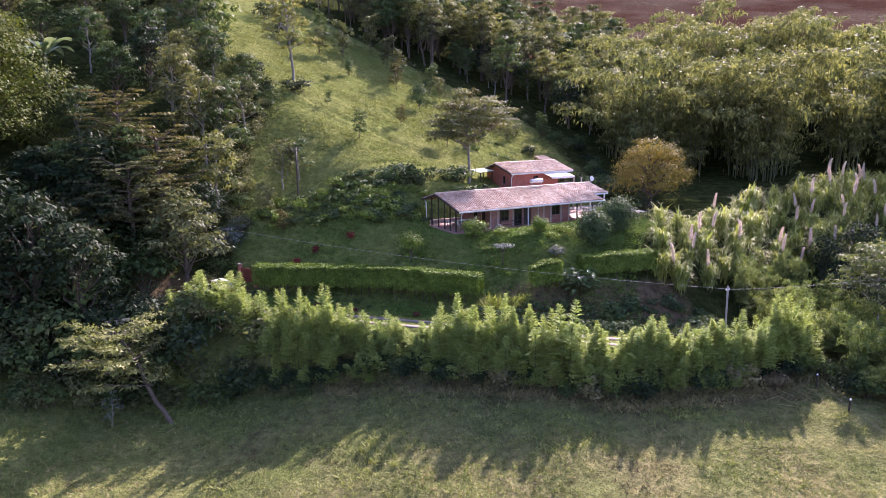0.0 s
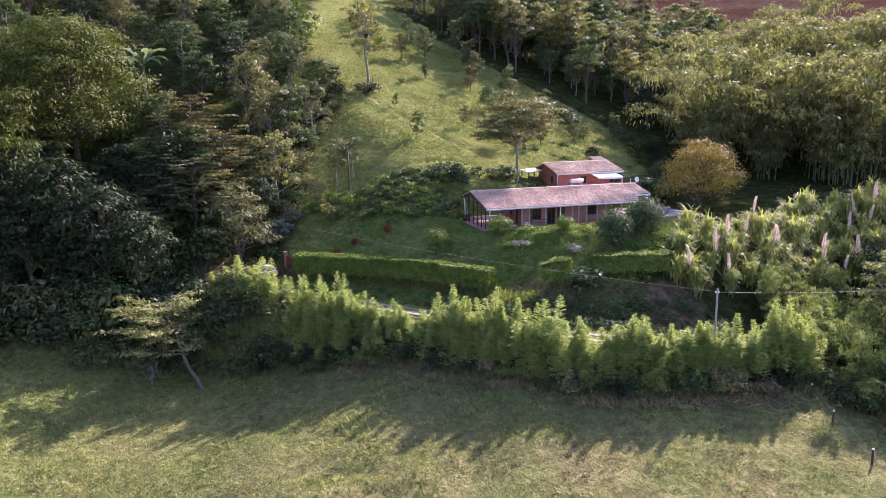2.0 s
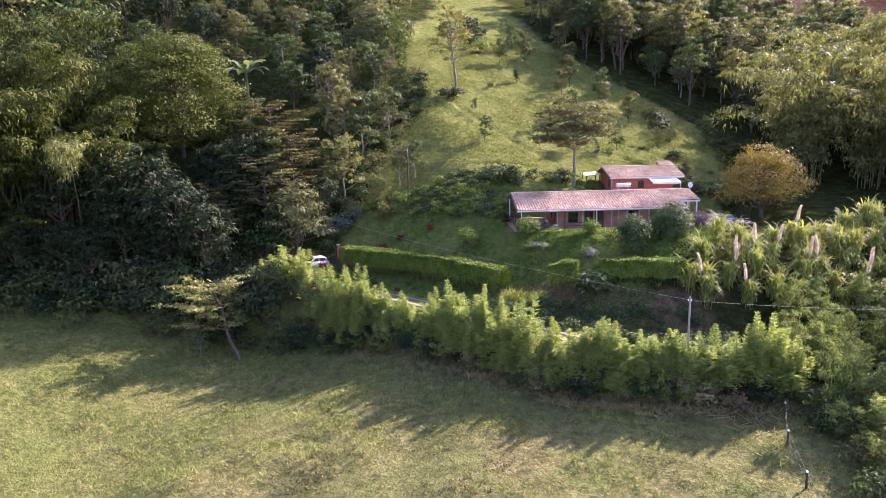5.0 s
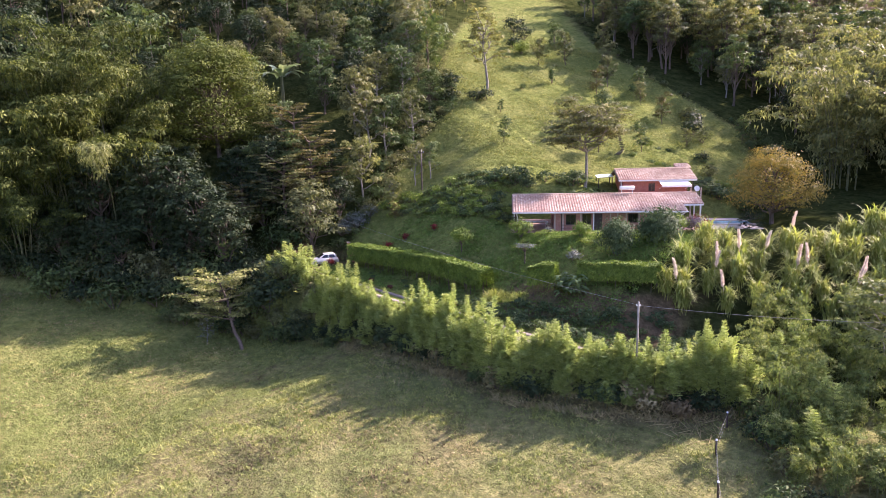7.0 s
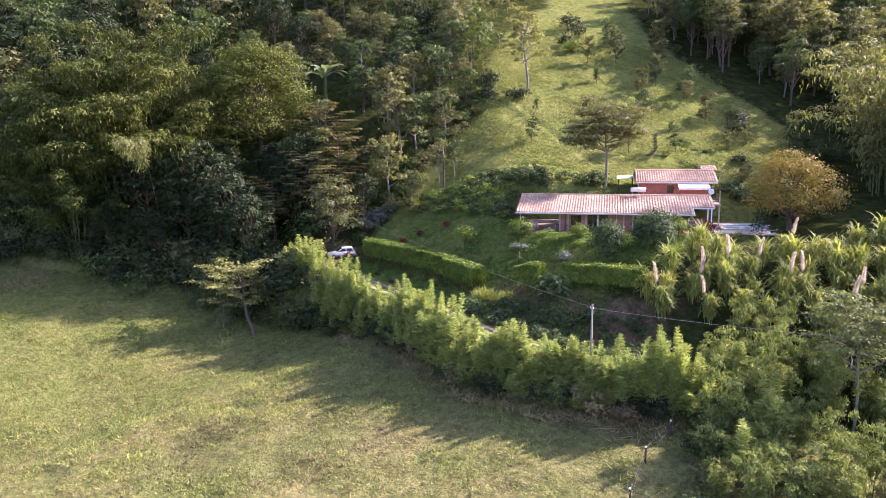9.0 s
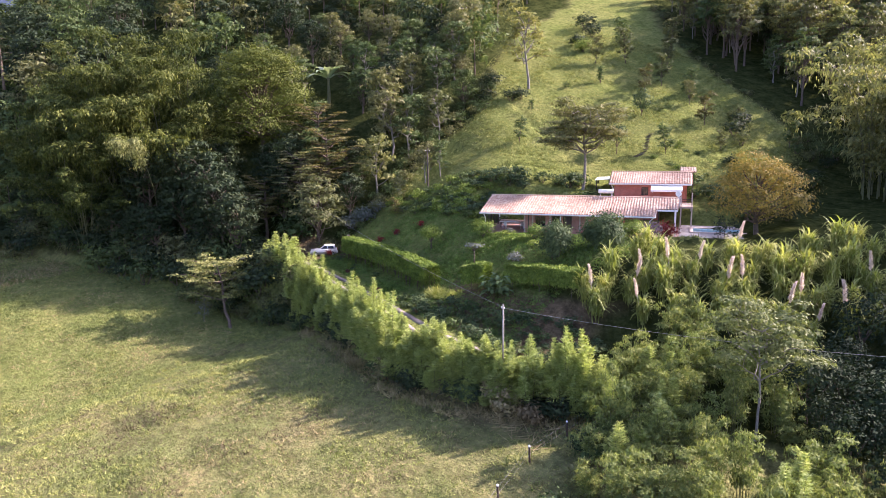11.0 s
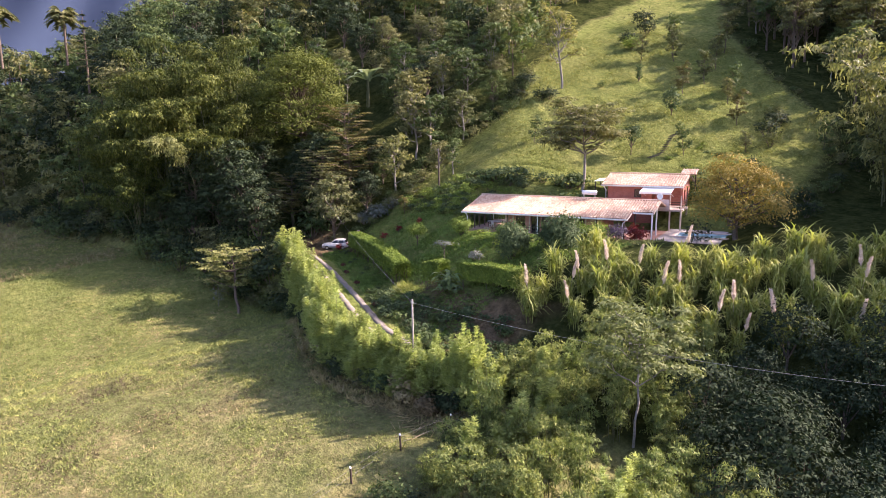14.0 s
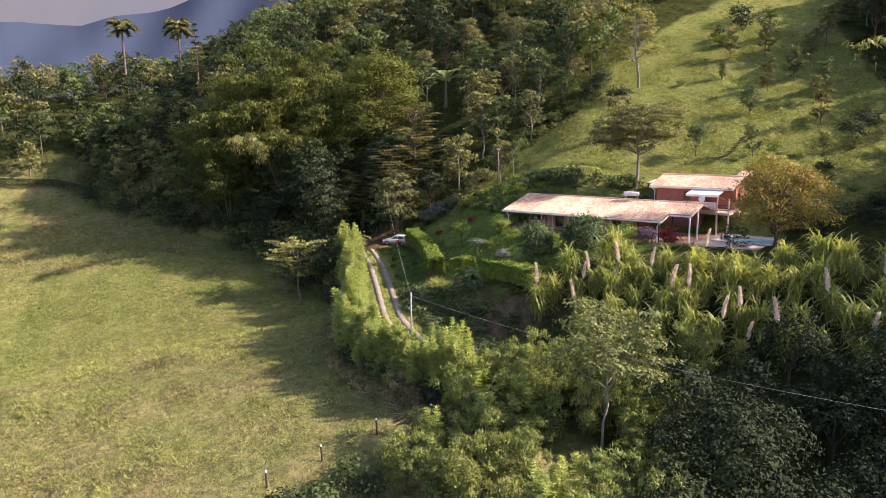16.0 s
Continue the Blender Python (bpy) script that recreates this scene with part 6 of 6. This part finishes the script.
ROUND = bush(41, (1.5, 1.5, 1.5), 0.2, LEAF_DEEP, "dark green rounded garden bush with pale flowers", count=3400)
for px, py, s, low in ((16.2, 76.4, 1.3, 0.3), (19.8, 80.4, 1.5, 1.3)):
    put(ROUND, px, py, s, turn(), low, stretch=1.22)
CLIP = bush(42, (1.1, 1.1, 0.95), 0.17, LEAF_HEDGE, "clipped round light green garden bush", count=1200)
for px, py, s in ((3.0, 78.9, 1.3), (10.6, 79.8, 1.0), (20.2, 85.4, 1.25), (19.0, 84.6, 1.1)):
    put(CLIP, px, py, s, turn())
put(bush(43, (1.15, 1.15, 1.0), 0.2, LEAF_HEDGE, "little standard tree with clipped round crown on the lawn", "lollipop_tree", 1300, "tree", "", 1.2), -4.4, 76.8, 1.1)
put(bush(44, (1.1, 1.1, 0.35), 0.2, LEAF_SILVER, "small tree with flat silvery crown on the lawn", "silver_tree", 300, "tree", "", 1.9), 5.9, 74.2, 1.0)
SILVER = bush(45, (0.9, 0.9, 0.6), 0.18, LEAF_SILVER, "silvery grey leafy shrub", count=420)
for px, py, s in ((11.8, 74.6, 1.0), (5.9, 80.6, 0.7), (-29.4, 63.8, 2.0), (-30.6, 65.2, 2.3), (-27.2, 83.2, 2.2), (-28.4, 81.4, 1.9), (-26.4, 85.6, 1.6)):
    put(SILVER, px, py, s, turn())
put(bush(46, (1.2, 1.2, 1.2), 0.22, LEAF_RED, "dark red-leaved garden bush beside the porch", count=800), 22.0, 90.2, 1.0)
put(bush(47, (1.2, 1.2, 1.0), 0.2, leaf_material("leaf_mauve", (0.06, 0.05, 0.05), (0.12, 0.10, 0.10), (0.2, 0.17, 0.17), 0.2), "greyish mauve garden bush beside the porch", count=800), 21.9, 86.9, 1.0)
FLOWER = bush(48, (0.55, 0.55, 0.5), 0.16, LEAF_RED, "low clump of red flowers", "flower_clump", 260, "flowers", "red flower clumps")
for px, py, s in ((-11.9, 81.9, 1.0), (-16.0, 80.7, 1.0), (-18.0, 79.2, 1.1), (-25.6, 75.2, 1.1), (-24.6, 74.6, 0.9)):
    put(FLOWER, px, py, s, turn())
BRONZE = bush(58, (0.55, 0.55, 0.4), 0.16, LEAF_BRONZE, "low red-brown clump of leaves beside the drive", "bronze_clump", 260, "plant", "red-brown clumps")
for px, py, s in ((-3.3, 66.9, 0.75), (-9.8, 68.6, 0.7), (1.5, 66.0, 0.7), (6.8, 64.0, 0.75), (-14, 70.2, 0.7)):
    put(BRONZE, px, py, s, turn())
YELLOW = bush(50, (1.5, 1.0, 0.35), 0.18, LEAF_HEDGE, "low mound of yellow-green ground cover", "ground_cover", 420, "bush", "ground cover mounds")
for px, py, s in ((6.2, 79.6, 1.0), (8.4, 78.4, 0.9), (13.6, 79.4, 1.1), (11.9, 78.0, 0.8), (4.6, 76.6, 0.7)):
    put(YELLOW, px, py, s, turn())
DEAD = sparse_tree(52, 3.2, 2.2, 0.3, LEAF_DARK, "dark tangled heap of cut branches under the tree", name="branch_heap", limbs=18, per=14, fork=0.05, thick=0.02, group="")
put(DEAD, 26.8, 94.6, 0.8)


def big_leaf_plant(x, y, s, seed):
    """A clump of long paddle leaves, as ginger or heliconia."""
    rng = np.random.RandomState(seed)
    t = thing("ginger_plant", "clump of long glossy paddle leaves above the bank", "plant", "paddle-leaved plants")
    t.matrix_basis = pose(x, y, gz(x, y), 0, 0, rng.uniform(0, 360))
    for i in range(34):
        bag = Bag()
        a, r = rng.uniform(0, 6.28), rng.uniform(0, 0.7) * s
        out = np.array([math.cos(a), math.sin(a), 0])
        side = np.array([-out[1], out[0], 0])
        z0 = rng.uniform(0.3, 1.9) * s
        q = np.linspace(0, 1, 6)[:, None]
        ln = rng.uniform(0.8, 1.2) * s
        p = out * (r + ln * q * 0.8) + np.array([0, 0, 1]) * (z0 + ln * (0.75 * q - 0.85 * q ** 2))
        w = 0.17 * s * np.sin(np.clip(q * 2.9 + 0.15, 0, 3.14))
        v = np.stack([p - side * w + [0, 0, 0.03], p - [0, 0, 0.02], p + side * w + [0, 0, 0.03]], 1).reshape(-1, 3)
        k = np.arange(5)[:, None] * 3
        bag.add(v, np.concatenate([np.concatenate([k, k + 1, k + 4, k + 3], 1), np.concatenate([k + 1, k + 2, k + 5, k + 4], 1)]))
        part("leaf", bag.mesh("leaf", LEAF_BROAD, True), t)
    return t


LEAF_BROAD = leaf_material("leaf_broad", (0.06, 0.10, 0.03), (0.10, 0.16, 0.045), (0.16, 0.23, 0.07), 0.3, 0.35)
big_leaf_plant(13.2, 69.3, 1.3, 1)
big_leaf_plant(14.2, 69.7, 1.2, 2)
big_leaf_plant(12.4, 69.8, 1.05, 3)


def banana_plant(x, y, s, seed):
    """A short stem with a fountain of long torn paddle leaves."""
    rng = np.random.RandomState(seed)
    t = thing("banana_plant", "banana plant with long pale green leaves among the wood", "plant")
    t.matrix_basis = pose(x, y, gz(x, y))
    stem = Bag()
    tube(stem, np.linspace([0, 0, -0.3], [0.1, 0, 3.0 * s], 5), np.linspace(0.22, 0.12, 5) * s, 8)
    part("stem", stem.mesh("stem", CULM, True), t)
    for i in range(11):
        bag = Bag()
        a, lift = i * 2.4 + rng.uniform(-0.3, 0.3), rng.uniform(0.5, 1.3)
        out = np.array([math.cos(a), math.sin(a), 0])
        side = np.array([-out[1], out[0], 0])
        q = np.linspace(0, 1, 9)[:, None]
        p = np.array([0.1, 0, 2.8 * s]) + out * (0.3 + 2.7 * q) * s * (1.15 - 0.45 * lift) + np.array([0, 0, 1]) * s * (2.2 * lift * q - 1.5 * q ** 2.2)
        w = 0.42 * s * np.sin(np.clip(q * 2.9 + 0.12, 0, 3.14)) * rng.uniform(0.8, 1.1, (9, 1))
        v = np.stack([p - side * w + [0, 0, 0.1 * s], p, p + side * w + [0, 0, 0.1 * s]], 1).reshape(-1, 3)
        k = np.arange(8)[:, None] * 3
        bag.add(v, np.concatenate([np.concatenate([k, k + 1, k + 4, k + 3], 1), np.concatenate([k + 1, k + 2, k + 5, k + 4], 1)]))
        part("leaf", bag.mesh("leaf", LEAF_BANANA, True), t)
    return t


LEAF_BANANA = leaf_material("leaf_banana", (0.14, 0.20, 0.08), (0.20, 0.27, 0.12), (0.27, 0.34, 0.17), 0.35, 0.4)
banana_plant(*BANANA, 1.9, 3)


def hedge(name, pts, width, height, mat, label, seed, dense=1300):
    rng = np.random.RandomState(seed)
    t = thing(name, label, "hedge", "clipped hedges")
    bag, wood = Bag(3), Bag()
    pts = np.array(pts, float)
    for a, b in zip(pts[:-1], pts[1:]):
        ln = np.linalg.norm(b - a)
        d = (b - a) / ln
        nrm = np.array([-d[1], d[0]])
        n = int(ln * dense)
        s, w, h = rng.uniform(-0.02, 1.02, n), rng.uniform(-1, 1, n), 0.3 + 0.7 * rng.uniform(0, 1, n) ** 0.8
        face = rng.uniform(0, 1, n)
        h = np.where(face < 0.42, rng.uniform(0.93, 1.05, n), h)
        w = np.where(face < 0.42, w, np.where(face > 0.85, 0.8 * w, np.sign(w) * rng.uniform(0.75, 1.03, n)))
        w = w * (0.72 + 0.28 * np.sin(0.5 + h * 2.2))
        p2 = a + (b - a) * s[:, None] + nrm * (w * width / 2)[:, None]
        top = 0.16 * waves(p2[:, 0], p2[:, 1], 3, seed)
        base = np.interp(s, [0, 1], [gz(*a), gz(*b)])
        p = np.column_stack([p2, base + h * (height + top)])
        on_top = (h > 0.92)[:, None]
        outward = np.column_stack([nrm[0] * np.sign(w), nrm[1] * np.sign(w), 0 * w])
        facing = np.where(on_top, outward * 0.3 + [0, 0, 1.0], outward + [0, 0, 0.15])
        along = np.where(on_top, outward * 0.5 + [0, 0, 0.2], outward * 0.2 + [0, 0, -0.8]) + rng.normal(size=(n, 3)) * 0.45
        leaves(bag, p, along, 0.24 * rng.uniform(0.7, 1.5, n), 0.62, rng, face=facing)
        for q in np.arange(0.2, ln, 0.45):
            c = a + d * q + nrm * rng.uniform(-0.35, 0.35) * width
            g = gz(*c)
            tube(wood, np.linspace([c[0], c[1], g - 0.2], [c[0] + rng.normal() * 0.15, c[1] + rng.normal() * 0.15, g + height * 0.8], 3), [0.04, 0.03, 0.015], 4)
    part("stem", wood.mesh("stem", BARK), t)["kind"] = "stuff"
    part("foliage", bag.mesh("foliage", mat), t)
    return t


hedge("hedge", [(-22.0, 76.2), (-14, 74.6), (-5, 72.2), (3.2, 69.8)], 2.3, 3.0, LEAF_HEDGE, "long clipped hedge with bright yellow-green top", 5)
hedge("hedge", [(8.6, 70.0), (11.6, 70.4)], 1.9, 2.9, LEAF_HEDGE, "short clipped hedge above the earth bank", 6)
hedge("hedge", [(14.0, 71.2), (22.0, 73.2)], 2.2, 2.6, LEAF_HEDGE, "clipped hedge above the earth bank beside reeds", 7)
hedge("hedge", [(-143.5, -6), (-139.5, 15), (-128, 25), (-117, 31)], 2.6, 2.6, LEAF_DARK, "overgrown boundary hedge at the far end of the pasture", 8, 260)

# distant palms and a monkey-puzzle on the western skyline
def palm(x, y, z, s, seed):
    rng = np.random.RandomState(seed)
    t = thing("palm_tree", "distant palm tree on the skyline", "palm tree", "skyline palms")
    t.matrix_basis = pose(x, y, z)
    wood = Bag()
    tube(wood, np.linspace([0, 0, -1], [0.2, 0, 9 * s], 7), np.linspace(0.3, 0.22, 7) * s, 7)
    part("trunk", wood.mesh("trunk", BARK, True), t)
    for i in range(26):
        bag = Bag(3)
        a, lift = i * 2.4, rng.uniform(0.2, 1.9)
        out = np.array([math.cos(a), math.sin(a), 0])
        q = np.linspace(0.05, 1, 30)
        mid = np.array([0.2, 0, 9 * s]) + out[None] * (q * 5.2 * s * (1 - 0.28 * lift))[:, None] + np.array([0, 0, 1])[None] * ((lift * 3.4 * q - (2.6 + 0.5 * lift) * q ** 2.4) * s)[:, None]
        for sg in (-1, 1):
            sd = np.array([-out[1], out[0], 0]) * sg
            leaves(bag, mid + sd * 0.4 * s, np.tile(sd * 0.7 + out * 0.6 + np.array([0, 0, -0.35]), (30, 1)), 1.5 * s, 0.3, rng)
        part("frond", bag.mesh("frond", LEAF_OLIVE), t)


palm(-105, 35.7, 29.0, 1.0, 1)
palm(-104.6, 48.2, 30.0, 0.95, 2)
puzzle = thing("monkey_puzzle_tree", "distant tiered monkey-puzzle tree on the skyline", "tree")
puzzle.matrix_basis = pose(-104, 52, 24)
wood, crown = Bag(), Bag(3)
tube(wood, np.linspace([0, 0, -1], [0, 0, 17], 6), np.linspace(0.3, 0.05, 6), 6)
rr = np.random.RandomState(5)
for i in range(9):
    z, r = 5 + i * 1.4, 2.4 - 0.24 * i
    for k in range(7):
        a = k * 0.9 + i
        e = np.array([math.cos(a) * r, math.sin(a) * r, z - 0.2])
        tube(wood, np.linspace([0, 0, z], e, 3), [0.06, 0.05, 0.03], 4)
        clump(crown, rr, e * [0.65, 0.65, 1], (r * 0.4, r * 0.4, 0.16), 40, 0.4)
part("trunk", wood.mesh("trunk", BARK, True), puzzle)
part("crown", crown.mesh("crown", LEAF_DARK), puzzle)

# ---------------------------------------------------------------- poles, wires, fence
GREY_WOOD = plain_material("weathered_wood", (0.20, 0.18, 0.15), (0.34, 0.31, 0.27), 6, 0.9, 0.3, 0.01)
WIRE = plain_material("wire", (0.20, 0.20, 0.19), (0.28, 0.28, 0.26), 5, 0.6, 0)
pole = thing("utility_pole", "pale weathered utility pole rising out of the living fence", "pole", "utility poles")
pole.matrix_basis = pose(24.45, 58.3, gz(24.45, 58.3))
ph = -0.1 - gz(24.45, 58.3)
b = Bag()
tube(b, [(0, 0, -0.5), (0, 0, ph * 0.5), (0.02, 0, ph - 0.02), (0.02, 0, ph)], [0.10, 0.09, 0.08, 0.01], 10)
part("shaft", b.mesh("shaft", GREY_WOOD, True), pole)
bar("bracket", (-0.16, -0.03, ph - 0.42), (0.16, 0.03, ph - 0.36), METAL, pole)
for u in (-0.14, 0.14):
    pipe("insulator", [(u, 0, ph - 0.36), (u, 0, ph - 0.24)], 0.035, WHITE, pole)
pole2 = thing("utility_pole", "dark slender utility pole on the hillside", "pole", "utility poles")
pole2.matrix_basis = pose(-20.0, 90.8, gz(-20.0, 90.8))
ph2 = 11.2 - gz(-20.0, 90.8)
b = Bag()
tube(b, [(0, 0, -0.5), (0, 0, ph2 * 0.5), (0, 0, ph2 - 0.02), (0, 0, ph2)], [0.13, 0.11, 0.08, 0.01], 10)
part("shaft", b.mesh("shaft", DARK_WOOD, True), pole2)
bar("crossarm", (-0.5, -0.04, ph2 - 0.5), (0.5, 0.04, ph2 - 0.42), DARK_WOOD, pole2)
for u in (-0.45, 0.45):
    pipe("insulator", [(u, 0, ph2 - 0.42), (u, 0, ph2 - 0.28)], 0.04, WHITE, pole2)


def cable(a, c, sag, label):
    t = np.linspace(0, 1, 24)[:, None]
    p = np.asarray(a) * (1 - t) + np.asarray(c) * t - np.array([0, 0, 1]) * (4 * sag * t * (1 - t))
    b_ = Bag()
    tube(b_, p, [0.011] * 24, 4)
    tagged(new("cable", b_.mesh("cable", WIRE)), label, "cable", "overhead cables")


cable((24.47, 58.3, -0.4), (-33.0, 75.5, 4.6), 0.9, "thin overhead cable running from the pole to the wood")
cable((24.47, 58.3, -0.45), (63.0, 73.6, -0.4), 0.9, "thin overhead cable running from the pole over the thicket")


def fence_post(x, y, h):
    t = thing("fence_post", "dark pasture fence post with a white tip", "post", "fence posts")
    t.matrix_basis = pose(x, y, gz(x, y), rnd.uniform(-3, 3), rnd.uniform(-3, 3), turn())
    b_ = Bag()
    tube(b_, [(0, 0, -0.3), (0, 0, h * 0.6), (0, 0, h - 0.12)], [0.085, 0.08, 0.075], 8)
    part("shaft", b_.mesh("shaft", DARK_WOOD, True), t)
    b_ = Bag()
    tube(b_, [(0, 0, h - 0.12), (0, 0, h - 0.01), (0, 0, h)], [0.078, 0.07, 0.01], 8)
    part("tip", b_.mesh("tip", WHITE, True), t, "white painted tip")


POSTS = [(32.4, 52.2, 1.35), (32.2, 57.0, 1.35), (32.6, 60.2, 1.3), (33.6, 47.4, 1.3), (35.0, 43.0, 1.3), (36.6, 38.6, 1.3)]
for px, py, h in POSTS:
    fence_post(px, py, h)
for (ax, ay, ah), (bx, by, bh) in zip(POSTS[2::-1] + POSTS[3:], (POSTS[2::-1] + POSTS[3:])[1:]):
    for k in (0.45, 0.85):
        b_ = Bag()
        tube(b_, np.linspace([ax, ay, gz(ax, ay) + ah * k], [bx, by, gz(bx, by) + bh * k], 5), [0.006] * 5, 4)
        tagged(new("fence_wire", b_.mesh("fence_wire", WIRE)), "thin barbed wire between fence posts", "wire", "fence wires")
TWIGGY = sparse_tree(72, 2.6, 1.0, 0.16, LEAF_SILVER, "thin half-bare sapling with pale twigs in the pasture", name="bare_sapling", bark=PALE_BARK, limbs=8, per=10, fork=0.3, thick=0.013, group="pasture saplings")
for px, py, k in ((-30.4, 56.9, 1.3), (-78.5, 46.7, 1.6), (-58.5, 54.6, 1.2)):
    put(TWIGGY, px, py, k, turn())
put(bush(73, (1.2, 0.9, 0.9), 0.26, DEAD_WEED, "heap of dead purplish-brown brush at the foot of the living fence", "dead_bush", 500, "bush", "dead brush"), 28.6, 57.0, 1.0, 20, 0.1)
# cut stalks lying by the corner of the fence
rng_s = np.random.RandomState(9)
stalks = Bag()
for i in range(46):
    cx, cy, a, ln = rng_s.uniform(27, 32), rng_s.uniform(53.5, 57), rng_s.uniform(0, 3.14), rng_s.uniform(0.8, 2.2)
    d = np.array([math.cos(a), math.sin(a)]) * ln / 2
    p0, p1 = (cx - d[0], cy - d[1]), (cx + d[0], cy + d[1])
    tube(stalks, np.linspace([*p0, gz(*p0) + 0.08], [*p1, gz(*p1) + rng_s.uniform(0.08, 0.4)], 3), [0.025, 0.025, 0.018], 4)
tagged(new("cut_stalks", stalks.mesh("cut_stalks", STRAW)), "heap of dry cut stalks on the pasture", "stalks", kind="stuff")

# ---------------------------------------------------------------- grass
def tufts(name, count, area, ok, size, mat, label, seed, blades=3, wide=0.22):
    rng = np.random.RandomState(seed)
    x = rng.uniform(area[0], area[1], count)
    y = rng.uniform(area[2], area[3], count)
    keep = ok(x, y)
    x, y = x[keep], y[keep]
    tall = size * (0.65 + 0.6 * np.clip(0.5 + patches(x, y, 4.5, seed), 0, 1.3))
    bag = Bag(3)
    n = len(x)
    base = np.column_stack([x, y, ground(x, y)])
    for b_ in range(blades):
        d = unit(rng.normal(size=(n, 3)) * [0.8, 0.8, 0.15] + [0, 0, 0.7])
        h = tall * rng.uniform(0.6, 1.3, n)
        off = rng.normal(size=(n, 3)) * [0.14, 0.14, 0]
        leaves(bag, base + off + d * h[:, None] * 0.45, d, h, wide, rng)
    return tagged(new(name, bag.mesh(name, mat)), label, "grass", kind="stuff")


def in_field(x, y):
    return (y < hedge_foot(x) + 1.0) & (x < 35 + 0.3 * np.clip(58 - y, 0, 60))


def bracken(x, y):
    return patches(x, y, 9, 81)


# Greener blades, darker too, so the wood's shadow lies in their colour.
tufts("meadow_grass", 52000, (-85, -8, 18, 64), lambda x, y: in_field(x, y) & (x < -12 + 9 * waves(x, y, 13, 41)), 0.28, TURF, "lush green meadow grass, darkened to carry the shadow of the wood", 58)
tufts("pasture_grass", 84000, (-75, 44, 18, 64), lambda x, y: in_field(x, y) & ((x > -22 + 9 * waves(x, y, 13, 41)) | (patches(x, y, 8, 42) > 0.0)), 0.27, GRASS, "rough sunlit pasture grass, yellow-green", 51)
tufts("pasture_grass", 24000, (-145, -70, -10, 52), in_field, 0.5, GRASS, "rough pasture grass on the far part of the field", 54)
tufts("tussock_grass", 11000, (-30, 40, 24, 64), lambda x, y: in_field(x, y) & (patches(x, y, 6.0, 31) > 0.2), 0.48, GRASS, "scattered taller tussocks of pale green grass on hummocks", 66, 5, 0.15)
tufts("dry_grass", 26000, (-145, -62, -12, 56), lambda x, y: in_field(x, y) & (waves(x, y, 16, 67) > -0.25 - 0.02 * (x + 100)), 0.6, STRAW, "dry brownish grass on the far part of the field", 68)
tufts("dry_grass", 20000, (-60, 42, 22, 64), lambda x, y: in_field(x, y) & (patches(x, y, 13, 77) > 0.05), 0.30, STRAW, "patches of dry straw-coloured grass", 52)
tufts("dead_bracken", 15000, (-34, 36, 26, 60), lambda x, y: in_field(x, y) & (bracken(x, y) + 0.5 * patches(x, y, 0.8, 84) > 0.55) & (x > -24), 0.26, DEAD_WEED, "patches of dead purplish-brown weeds in the pasture", 83, 4, 0.3)
tufts("dry_grass", 9000, (-12, 34, 50, 64), lambda x, y: (np.abs(y - hedge_foot(x)) < 1.6), 0.62, STRAW, "dry standing grass along the foot of the fence", 55, 4, 0.12)


def in_lawn(x, y):
    u, v = house_uv(x, y)
    yard = (u > -1) & (u < 36) & (v > 0) & (v < 21)
    return (y > road_y(x) + 2.2) & (x > lawn_left(y)) & (x < lawn_right(y)) & ~yard


tufts("garden_grass", 60000, (-27, 25, 60, 86), in_lawn, 0.26, GARDEN, "dense short green garden grass", 57, 3, 0.35)
tufts("lawn_grass", 80000, (-46, 27, 84, 165), in_lawn, 0.33, LAWN, "short tufted garden and hillside grass", 53, 2, 0.3)
tufts("tall_grass", 900, (3.5, 8.5, 66.5, 70), lambda x, y: np.abs(y - 69.2) < 0.7, 0.9, LEAF_REED, "tuft of tall pale grass on the bank", 56, 4, 0.1)
